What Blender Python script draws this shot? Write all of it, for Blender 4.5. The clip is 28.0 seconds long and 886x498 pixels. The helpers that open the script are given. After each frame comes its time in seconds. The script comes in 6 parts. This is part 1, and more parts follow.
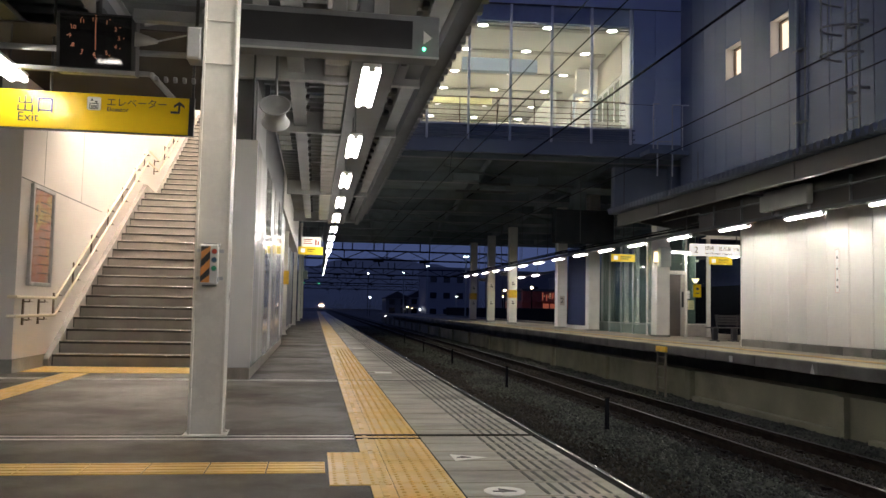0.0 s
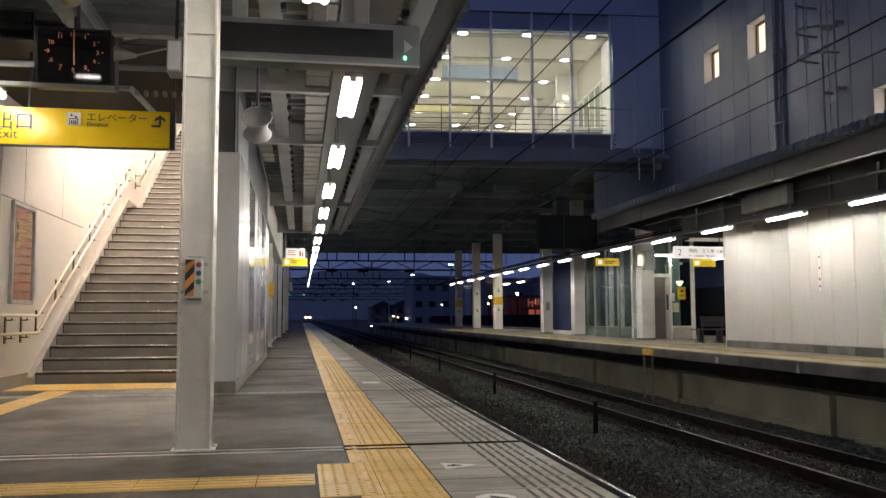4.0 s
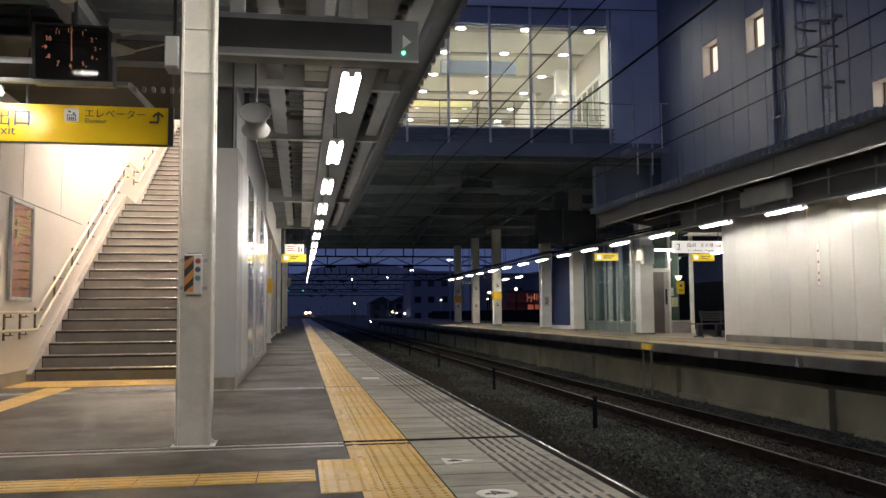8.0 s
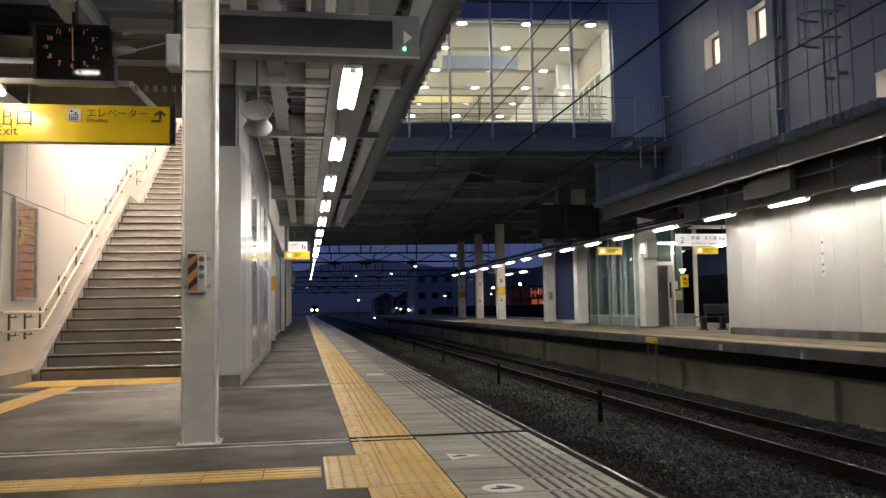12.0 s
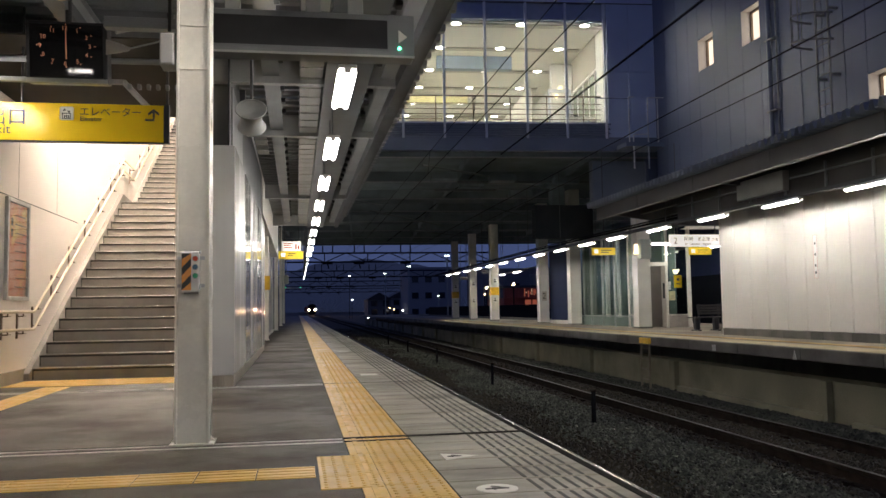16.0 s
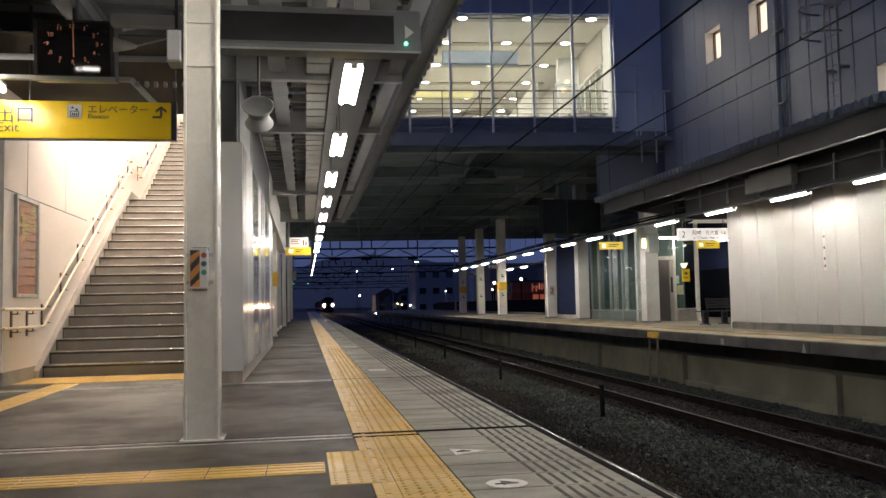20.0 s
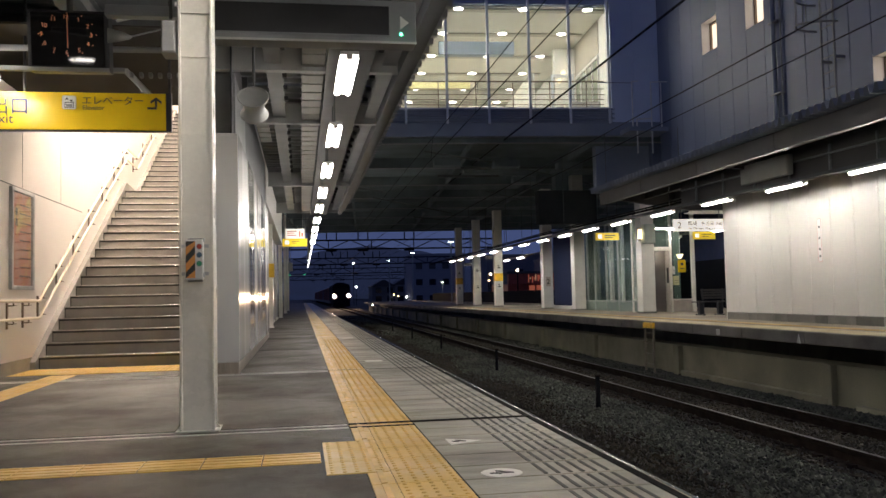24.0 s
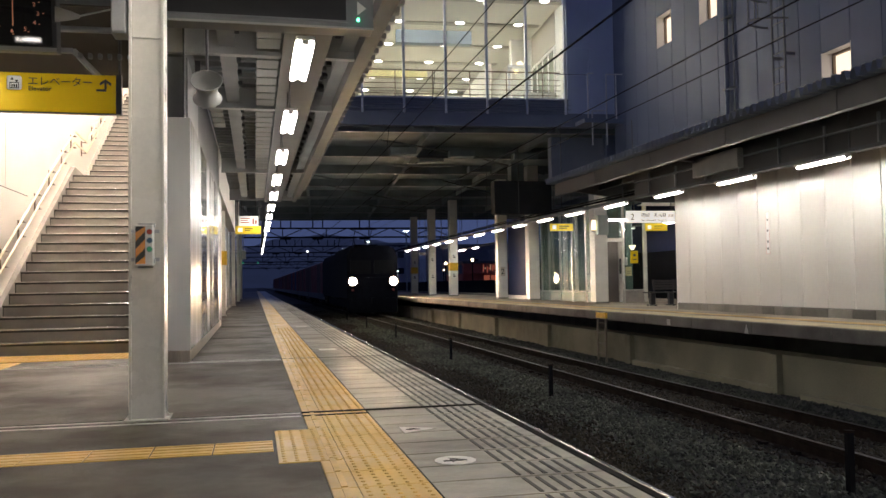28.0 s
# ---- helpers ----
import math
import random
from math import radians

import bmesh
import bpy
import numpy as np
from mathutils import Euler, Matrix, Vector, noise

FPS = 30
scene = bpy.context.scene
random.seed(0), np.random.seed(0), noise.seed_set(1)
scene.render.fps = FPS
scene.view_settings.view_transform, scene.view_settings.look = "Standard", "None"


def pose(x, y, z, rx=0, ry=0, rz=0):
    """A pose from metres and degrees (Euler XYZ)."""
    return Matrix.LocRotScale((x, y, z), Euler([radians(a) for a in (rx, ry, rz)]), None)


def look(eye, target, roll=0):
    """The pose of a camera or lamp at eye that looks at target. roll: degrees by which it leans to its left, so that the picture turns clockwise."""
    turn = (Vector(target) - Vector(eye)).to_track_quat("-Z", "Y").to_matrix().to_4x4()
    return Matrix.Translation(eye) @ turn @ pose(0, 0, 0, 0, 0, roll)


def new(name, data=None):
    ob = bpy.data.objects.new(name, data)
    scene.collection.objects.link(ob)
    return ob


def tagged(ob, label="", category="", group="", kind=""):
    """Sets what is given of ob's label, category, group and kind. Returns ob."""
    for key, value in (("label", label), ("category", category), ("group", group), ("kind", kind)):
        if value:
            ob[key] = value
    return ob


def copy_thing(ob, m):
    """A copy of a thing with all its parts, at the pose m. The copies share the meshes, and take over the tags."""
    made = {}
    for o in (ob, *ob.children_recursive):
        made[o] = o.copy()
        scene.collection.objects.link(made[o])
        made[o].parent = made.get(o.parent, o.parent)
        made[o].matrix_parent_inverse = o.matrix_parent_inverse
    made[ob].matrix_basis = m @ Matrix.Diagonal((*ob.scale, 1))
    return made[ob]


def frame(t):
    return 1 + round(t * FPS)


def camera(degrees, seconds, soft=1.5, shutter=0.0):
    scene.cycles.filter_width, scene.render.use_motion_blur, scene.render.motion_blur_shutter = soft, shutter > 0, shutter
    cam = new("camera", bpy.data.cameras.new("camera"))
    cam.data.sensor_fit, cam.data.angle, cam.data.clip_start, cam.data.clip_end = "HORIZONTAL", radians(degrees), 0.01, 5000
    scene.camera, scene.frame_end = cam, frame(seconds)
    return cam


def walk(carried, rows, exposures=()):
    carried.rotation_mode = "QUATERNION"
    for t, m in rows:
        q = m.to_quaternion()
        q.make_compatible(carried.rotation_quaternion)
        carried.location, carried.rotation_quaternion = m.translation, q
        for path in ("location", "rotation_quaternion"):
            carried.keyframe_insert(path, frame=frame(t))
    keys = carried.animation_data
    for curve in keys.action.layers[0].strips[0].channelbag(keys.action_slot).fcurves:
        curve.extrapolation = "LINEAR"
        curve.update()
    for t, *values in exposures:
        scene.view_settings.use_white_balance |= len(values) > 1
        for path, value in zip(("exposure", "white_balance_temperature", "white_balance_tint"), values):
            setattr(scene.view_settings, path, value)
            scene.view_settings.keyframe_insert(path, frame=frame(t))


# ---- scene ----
cam = camera(55.5, 28.0)
PATH = [
    (0, (0.157, -0.723, 0.849), (0.453, 1.25, 0.99), 1.2),
    (0.5, (0.161, -0.713, 0.847), (0.476, 1.257, 0.986), 0.5),
    (1, (0.16, -0.711, 0.846), (0.48, 1.259, 0.982), 0.3),
    (1.5, (0.162, -0.71, 0.844), (0.478, 1.261, 0.971), 0.2),
    (2, (0.164, -0.714, 0.844), (0.486, 1.256, 0.971), 0.4),
    (2.5, (0.162, -0.715, 0.846), (0.483, 1.255, 0.979), 0.4),
    (3, (0.159, -0.718, 0.844), (0.482, 1.251, 0.981), 0.1),
    (3.5, (0.151, -0.719, 0.847), (0.481, 1.247, 1.001), -0.1),
    (5.5, (0.151, -0.715, 0.846), (0.483, 1.25, 1.012), -0.3),
    (6, (0.15, -0.726, 0.846), (0.488, 1.238, 1.013), -0.2),
    (6.5, (0.15, -0.72, 0.844), (0.49, 1.244, 1.01), -0.3),
    (7, (0.147, -0.718, 0.844), (0.486, 1.246, 1.009), -0.3),
    (7.5, (0.145, -0.714, 0.846), (0.481, 1.252, 1.002), -0.3),
    (8, (0.147, -0.711, 0.847), (0.482, 1.255, 0.997), -0.4),
    (8.5, (0.149, -0.713, 0.846), (0.485, 1.253, 0.994), -0.5),
    (9, (0.149, -0.711, 0.846), (0.474, 1.257, 0.996), -0.7),
    (9.5, (0.151, -0.711, 0.844), (0.474, 1.257, 0.991), -0.8),
    (10, (0.153, -0.706, 0.845), (0.478, 1.263, 0.976), -1.1),
    (10.5, (0.156, -0.71, 0.846), (0.473, 1.26, 0.974), -1.1),
    (11, (0.152, -0.709, 0.844), (0.481, 1.259, 0.987), -1.2),
    (11.5, (0.152, -0.707, 0.845), (0.463, 1.264, 0.982), -1.5),
    (12, (0.149, -0.709, 0.846), (0.476, 1.259, 0.986), -1.0),
    (12.5, (0.148, -0.709, 0.846), (0.474, 1.259, 0.982), -0.9),
    (14.5, (0.141, -0.708, 0.845), (0.48, 1.257, 0.991), -0.5),
    (15, (0.138, -0.708, 0.845), (0.482, 1.257, 0.997), -0.7),
    (15.5, (0.14, -0.7, 0.844), (0.482, 1.266, 0.992), -0.9),
    (16, (0.143, -0.701, 0.845), (0.485, 1.264, 0.985), -0.9),
    (16.5, (0.141, -0.705, 0.843), (0.485, 1.261, 0.981), -1.0),
    (17, (0.142, -0.698, 0.842), (0.467, 1.272, 0.968), -1.5),
    (17.5, (0.142, -0.699, 0.844), (0.452, 1.272, 0.972), -1.3),
    (18, (0.139, -0.692, 0.842), (0.457, 1.279, 0.966), -1.5),
    (18.5, (0.141, -0.694, 0.843), (0.462, 1.276, 0.962), -1.5),
    (19, (0.138, -0.7, 0.843), (0.464, 1.269, 0.971), -1.3),
    (19.5, (0.138, -0.7, 0.844), (0.457, 1.27, 0.977), -1.4),
    (20, (0.139, -0.698, 0.846), (0.464, 1.271, 0.975), -1.2),
    (20.5, (0.141, -0.707, 0.844), (0.479, 1.261, 0.965), -0.9),
    (21, (0.142, -0.704, 0.844), (0.487, 1.262, 0.974), -1.3),
    (21.5, (0.142, -0.707, 0.844), (0.463, 1.262, 0.986), -1.7),
    (23.5, (0.142, -0.714, 0.847), (0.462, 1.258, 0.941), -1.3),
    (24, (0.145, -0.707, 0.843), (0.478, 1.262, 0.951), -1.3),
    (24.5, (0.141, -0.707, 0.841), (0.502, 1.257, 0.952), -1.2),
    (25, (0.142, -0.7, 0.843), (0.503, 1.264, 0.938), -0.8),
    (25.5, (0.144, -0.696, 0.841), (0.508, 1.269, 0.933), -1.0),
    (26, (0.143, -0.7, 0.84), (0.515, 1.263, 0.941), -1.1),
    (26.5, (0.139, -0.701, 0.843), (0.535, 1.257, 0.939), -0.7),
    (27, (0.144, -0.699, 0.84), (0.558, 1.255, 0.928), -0.7),
    (27.5, (0.144, -0.692, 0.839), (0.564, 1.262, 0.924), -0.9),
    (28, (0.146, -0.691, 0.835), (0.583, 1.259, 0.916), -0.9),
]
walk(cam, [(t, look(eye, target, roll)) for t, eye, target, roll in PATH])
# ---- body ----

# ---- world and exposure ----
scene.view_settings.exposure = 0.66
world = bpy.data.worlds.new("dusk")
scene.world = world
world.use_nodes = True
wn = world.node_tree.nodes
wl = world.node_tree.links
wbg = wn["Background"]
wtc = wn.new("ShaderNodeTexCoord")
wsep = wn.new("ShaderNodeSeparateXYZ")
wramp = wn.new("ShaderNodeValToRGB")
wl.new(wtc.outputs["Generated"], wsep.inputs[0])
wl.new(wsep.outputs["Z"], wramp.inputs[0])
wl.new(wramp.outputs[0], wbg.inputs[0])
wramp.color_ramp.elements[0].position = 0.0
wramp.color_ramp.elements[0].color = (0.030, 0.042, 0.096, 1)
wramp.color_ramp.elements[1].position = 0.7
wramp.color_ramp.elements[1].color = (0.020, 0.028, 0.082, 1)
mid = wramp.color_ramp.elements.new(0.18)
mid.color = (0.031, 0.043, 0.110, 1)
wbg.inputs[1].default_value = 1.05


# ---- materials ----
def mat(name, color, rough=0.5, metal=0.0, scale=6.0, vary=0.25, bump=0.1, fine=90.0, stain=0.0, emit=0.0, spec=0.5, island=False, per_object=0.0, coords="Object", stretch=None):
    """A painted, mineral or metal surface: colour varied at two scales, stains, and fine relief."""
    m = bpy.data.materials.new(name)
    m.use_nodes = True
    n, l = m.node_tree.nodes, m.node_tree.links
    b = n["Principled BSDF"]
    b.inputs["Roughness"].default_value = rough
    b.inputs["Metallic"].default_value = metal
    b.inputs["Specular IOR Level"].default_value = spec
    tc = n.new("ShaderNodeTexCoord")
    big = n.new("ShaderNodeTexNoise")
    big.inputs["Scale"].default_value = scale
    big.inputs["Detail"].default_value = 5
    small = n.new("ShaderNodeTexNoise")
    small.inputs["Scale"].default_value = fine
    small.inputs["Detail"].default_value = 3
    src = tc.outputs["Object"]
    if coords == "World":
        geo = n.new("ShaderNodeNewGeometry")
        src = geo.outputs["Position"]
    if stretch:
        pull = n.new("ShaderNodeVectorMath")
        pull.operation = "MULTIPLY"
        pull.inputs[1].default_value = stretch
        l.new(src, pull.inputs[0])
        src = pull.outputs[0]
    l.new(src, big.inputs["Vector"])
    l.new(src, small.inputs["Vector"])
    mix = n.new("ShaderNodeMath")
    mix.operation = "MULTIPLY_ADD"
    mix.inputs[1].default_value = 0.35
    l.new(small.outputs["Fac"], mix.inputs[0])
    l.new(big.outputs["Fac"], mix.inputs[2])
    span = n.new("ShaderNodeMapRange")
    span.inputs["From Min"].default_value = 0.40
    span.inputs["From Max"].default_value = 0.95
    span.inputs["To Min"].default_value = 1 - vary
    span.inputs["To Max"].default_value = 1 + vary
    l.new(mix.outputs[0], span.inputs["Value"])
    out = span.outputs[0]
    if island or per_object:
        if island:
            geo2 = n.new("ShaderNodeNewGeometry")
            rnd = geo2.outputs["Random Per Island"]
        else:
            info = n.new("ShaderNodeObjectInfo")
            rnd = info.outputs["Random"]
        r2 = n.new("ShaderNodeMapRange")
        amount = per_object or 0.45
        r2.inputs["To Min"].default_value = 1 - amount
        r2.inputs["To Max"].default_value = 1 + amount
        l.new(rnd, r2.inputs["Value"])
        mul = n.new("ShaderNodeMath")
        mul.operation = "MULTIPLY"
        l.new(out, mul.inputs[0])
        l.new(r2.outputs[0], mul.inputs[1])
        out = mul.outputs[0]
    if stain:
        st = n.new("ShaderNodeTexNoise")
        st.inputs["Scale"].default_value = scale * 0.35
        st.inputs["Detail"].default_value = 8
        st.inputs["Roughness"].default_value = 0.65
        l.new(src, st.inputs["Vector"])
        sr = n.new("ShaderNodeMapRange")
        sr.inputs["From Min"].default_value = 0.50
        sr.inputs["From Max"].default_value = 0.68
        sr.inputs["To Min"].default_value = 1.0
        sr.inputs["To Max"].default_value = 1.0 - stain
        l.new(st.outputs["Fac"], sr.inputs["Value"])
        mul = n.new("ShaderNodeMath")
        mul.operation = "MULTIPLY"
        l.new(out, mul.inputs[0])
        l.new(sr.outputs[0], mul.inputs[1])
        out = mul.outputs[0]
        rr = n.new("ShaderNodeMapRange")
        rr.inputs["From Min"].default_value = 0.42
        rr.inputs["From Max"].default_value = 0.62
        rr.inputs["To Min"].default_value = max(0.05, rough - 0.14)
        rr.inputs["To Max"].default_value = min(1, rough + 0.10)
        l.new(st.outputs["Fac"], rr.inputs["Value"])
        l.new(rr.outputs[0], b.inputs["Roughness"])
    hue = n.new("ShaderNodeVectorMath")
    hue.operation = "SCALE"
    hue.inputs[0].default_value = color
    l.new(out, hue.inputs["Scale"])
    l.new(hue.outputs[0], b.inputs["Base Color"])
    if bump:
        bp = n.new("ShaderNodeBump")
        bp.inputs["Strength"].default_value = bump
        bp.inputs["Distance"].default_value = 0.004
        l.new(small.outputs["Fac"], bp.inputs["Height"])
        l.new(bp.outputs[0], b.inputs["Normal"])
    if emit:
        b.inputs["Emission Color"].default_value = (*color, 1)
        b.inputs["Emission Strength"].default_value = emit
    return m


def glow(name, color, strength):
    m = bpy.data.materials.new(name)
    m.use_nodes = True
    n = m.node_tree.nodes
    b = n["Principled BSDF"]
    b.inputs["Base Color"].default_value = (*color, 1)
    b.inputs["Emission Color"].default_value = (*color, 1)
    b.inputs["Emission Strength"].default_value = strength
    return m


def glass(name, tint, rough=0.02, ior=1.42):
    m = bpy.data.materials.new(name)
    m.use_nodes = True
    b = m.node_tree.nodes["Principled BSDF"]
    b.inputs["Base Color"].default_value = (*tint, 1)
    b.inputs["Roughness"].default_value = rough
    b.inputs["Transmission Weight"].default_value = 1.0
    b.inputs["IOR"].default_value = ior
    return m


M_ASPHALT = mat("platform_asphalt", (0.0500, 0.0388, 0.0252), 0.60, scale=2.6, vary=0.36, bump=0.7, fine=170, stain=0.16, spec=0.35, coords="World")
M_SLAB = mat("edge_slab_concrete", (0.300, 0.274, 0.212), 0.42, scale=3.0, vary=0.46, bump=0.2, fine=60, stain=0.38, coords="World", stretch=(0.55, 1.5, 1.0))
M_GROOVE = mat("groove_rubber", (0.075, 0.072, 0.066), 0.7, scale=8)
M_JOINT = mat("joint_sealant", (0.018, 0.017, 0.015), 0.85, scale=8, spec=0.08)
M_TACTILE = mat("tactile_yellow", (0.70, 0.440, 0.092), 0.45, scale=4.0, vary=0.12, bump=0.15, fine=60, stain=0.05, per_object=0.05, coords="World")
M_TACTILE_DOT = mat("tactile_dot", (0.73, 0.465, 0.11), 0.45, scale=5.0, vary=0.25, bump=0.1, stain=0.2, coords="World")
M_PAINT = mat("white_line_paint", (0.80, 0.79, 0.74), 0.5, scale=9, vary=0.15, stain=0.15)
M_COLUMN = mat("column_cream_paint", (0.76, 0.735, 0.66), 0.36, scale=2.5, vary=0.10, bump=0.05, fine=40, stain=0.10)
M_CONCRETE = mat("retaining_concrete", (0.20, 0.19, 0.130), 0.8, scale=0.8, vary=0.35, bump=0.4, fine=40, stain=0.45, coords="World")
M_PLINTH = mat("plinth_concrete", (0.24, 0.23, 0.205), 0.7, scale=2, vary=0.25, bump=0.3, fine=50, stain=0.3, per_object=0.35, coords="World")
M_PANEL = mat("white_enamel_panel", (0.60, 0.60, 0.59), 0.20, scale=0.7, vary=0.06, bump=0.16, fine=6, stain=0.04, per_object=0.03, coords="World", stretch=(1.0, 1.5, 0.10))
M_STAIRWALL = mat("stairwell_white_wall", (0.80, 0.755, 0.715), 0.45, scale=0.8, vary=0.05, bump=0.05, coords="World")
M_SEAM = mat("dark_seam", (0.10, 0.10, 0.095), 0.6)
M_STEP = mat("stair_tread_grey", (0.325, 0.30, 0.27), 0.55, scale=3, vary=0.18, bump=0.15, stain=0.15, coords="World")
M_KICK = mat("kick_strip_steel", (0.45, 0.40, 0.34), 0.3, metal=0.75, scale=2, vary=0.3, bump=0.15, fine=40, coords="World", stretch=(2.2, 2.2, 0.2))
M_NOSING = mat("stair_nosing_and_shade", (0.03, 0.026, 0.023), 0.35, scale=6)
M_NOSESTRIP = mat("stair_nosing_steel", (0.55, 0.55, 0.53), 0.22, metal=1.0, scale=6)
M_RAILING = mat("handrail_cream", (0.80, 0.72, 0.56), 0.35, scale=5, vary=0.1)
M_BRACKET = mat("bracket_brown", (0.16, 0.12, 0.085), 0.4, metal=0.3)
M_ROOF = mat("roof_deck_steel", (0.255, 0.262, 0.268), 0.5, scale=1.5, vary=0.2, bump=0.08, coords="World")
M_ROOFTOP = mat("roof_deck_blue_grey", (0.27, 0.30, 0.345), 0.5, scale=1.5, vary=0.2)
M_BEAM = mat("beam_grey_paint", (0.40, 0.405, 0.40), 0.45, scale=1.3, vary=0.15, bump=0.06, stain=0.12, coords="World")
M_DARKBEAM = mat("dark_grey_steel", (0.080, 0.085, 0.092), 0.5, scale=2, vary=0.25)
M_DARK = mat("black_casing", (0.022, 0.022, 0.024), 0.35, scale=5)
M_GREY = mat("grey_casing", (0.33, 0.33, 0.32), 0.4, scale=5, vary=0.1)
M_GALV = mat("galvanised_steel", (0.50, 0.51, 0.52), 0.38, metal=0.8, scale=9, vary=0.2)
M_RUST = mat("rail_rust", (0.019, 0.013, 0.010), 0.9, spec=0.08, scale=6, vary=0.35, bump=0.4, coords="World")
M_NOSEMETAL = mat("edge_nosing_dark", (0.50, 0.48, 0.45), 0.055, metal=1.0, scale=0.6, vary=0.15, bump=0.0, coords="World")
M_NOSERUBBER = mat("edge_rubber_black", (0.009, 0.0085, 0.008), 0.7, spec=0.03, scale=2, vary=0.3, coords="World")
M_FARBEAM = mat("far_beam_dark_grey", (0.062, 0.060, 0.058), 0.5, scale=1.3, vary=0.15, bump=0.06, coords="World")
M_FARCOLUMN = mat("far_column_cream", (0.72, 0.70, 0.64), 0.42, scale=2.5, vary=0.10, bump=0.05, stain=0.08)
M_RAILTOP = mat("rail_worn_steel", (0.024, 0.020, 0.016), 0.5, metal=1.0, scale=12)
M_BALLAST = mat("ballast_stone", (0.046, 0.049, 0.037), 0.85, scale=0.9, vary=0.55, bump=0.6, fine=60, island=True, per_object=0.6, coords="World")
M_BALLASTBROWN = mat("ballast_stone_brown", (0.021, 0.0162, 0.0090), 0.9, scale=0.9, vary=0.5, bump=0.6, fine=60, island=True, per_object=0.5, coords="World")
M_BALLASTBED = mat("ballast_bed", (0.014, 0.0125, 0.009), 0.9, scale=5, vary=0.5, bump=1.0, fine=45, coords="World")
M_GROUND = mat("ground_earth", (0.06, 0.058, 0.05), 0.9, scale=0.4, vary=0.5, bump=0.5, coords="World")
M_SLEEPER = mat("sleeper_concrete", (0.048, 0.037, 0.028), 0.85, scale=4, vary=0.3, coords="World")
M_FACADE = mat("facade_blue_grey_panel", (0.108, 0.133, 0.220), 0.46, scale=0.5, vary=0.10, bump=0.03, per_object=0.05, coords="World")
M_FASCIA = mat("overpass_dark_blue_steel", (0.17, 0.20, 0.265), 0.45, scale=1, vary=0.15, coords="World")
M_UNDER = mat("overpass_underside", (0.155, 0.185, 0.20), 0.8, scale=1, vary=0.3, spec=0.15, coords="World")
M_WING = mat("wing_grey_paint", (0.20, 0.235, 0.30), 0.6, scale=0.8, vary=0.12, stain=0.15, coords="World")
M_UNDERPIER = mat("pier_dark_paint", (0.030, 0.034, 0.040), 0.8, scale=1.5, vary=0.25, spec=0.15)
M_UNDERPIPE = mat("underside_pipe_paint", (0.105, 0.12, 0.125), 0.7, vary=0.2, spec=0.2)
M_ROOM = mat("concourse_plaster", (0.76, 0.745, 0.68), 0.6, scale=1, vary=0.06)
M_ROOMPANE = mat("wall_glazing_grey_green", (0.34, 0.36, 0.30), 0.15, scale=1.5, vary=0.2)
M_ROOMGREY = mat("upper_wall_warm_grey", (0.50, 0.47, 0.41), 0.6, scale=1.0, vary=0.08)
M_ROOMWHITE = mat("concourse_white", (0.84, 0.83, 0.80), 0.5, scale=1, vary=0.04)
M_ROOMFLOOR = mat("concourse_floor", (0.45, 0.43, 0.37), 0.3, scale=1, vary=0.1)
M_SIGNY = mat("sign_yellow", (0.78, 0.53, 0.015), 0.20, scale=2, vary=0.04, bump=0.0)
M_SIGNW = mat("sign_white", (0.74, 0.73, 0.70), 0.28, scale=2, vary=0.04, bump=0.0)
M_INK = mat("sign_ink", (0.035, 0.032, 0.028), 0.4, vary=0.05, bump=0)
M_ORANGE = mat("hazard_orange", (0.72, 0.30, 0.07), 0.4, scale=6, vary=0.1)
M_RED = mat("red_paint", (0.45, 0.06, 0.035), 0.45, scale=4, vary=0.2)
M_GREENBTN = mat("green_button", (0.04, 0.30, 0.16), 0.3)
M_BLUEBTN = mat("blue_button", (0.05, 0.12, 0.20), 0.3)
M_YELLOWBAND = mat("column_yellow_band", (0.72, 0.43, 0.03), 0.4)
M_WIRE = mat("cable_black", (0.010, 0.010, 0.011), 0.85, spec=0.08)
M_GLASS = glass("clear_glass", (0.93, 0.97, 0.96))
M_LIFTGLASS = glass("lift_green_glass", (0.80, 0.92, 0.88), 0.05, 1.2)
M_TUBE = glow("fluorescent_tube", (1.0, 0.935, 0.87), 23.0)
M_TUBE_STAIR = glow("stairwell_tube", (1.0, 0.865, 0.735), 150.0)
M_TUBE_FAR = glow("fluorescent_tube_white", (1.0, 0.945, 0.88), 142.0)
M_DOWNLIGHT = glow("downlight", (1.0, 0.925, 0.81), 84.0)
M_LEDGREEN = glow("green_led", (0.10, 1.0, 0.45), 6.0)
M_LEDORANGE = glow("orange_led", (1.0, 0.40, 0.20), 0.034)

M_PLINTHFAR = mat("far_plinth_stone", (0.165, 0.158, 0.138), 0.45, scale=2, vary=0.3, bump=0.3, fine=50, stain=0.3, per_object=0.38, coords="World")
M_PLINTHDARK = mat("plinth_dark_concrete", (0.115, 0.11, 0.10), 0.7, scale=2, vary=0.25, bump=0.3, fine=50, stain=0.3, coords="World")
M_PANELFAR = mat("far_wall_enamel_panel", (0.71, 0.685, 0.635), 0.24, scale=0.7, vary=0.06, bump=0.02, fine=14, per_object=0.03, coords="World")
M_LAMPCREAM = glow("wall_lamp_cream", (1.0, 0.80, 0.50), 1.5)
M_NOTICE = mat("notice_pale_yellow", (0.62, 0.58, 0.30), 0.4, vary=0.1)
M_NAVY = mat("navy_board", (0.006, 0.007, 0.011), 0.8, vary=0.15, spec=0.05)
M_NAVYUP = mat("navy_upper_board", (0.024, 0.033, 0.082), 0.7, vary=0.08, spec=0.08)
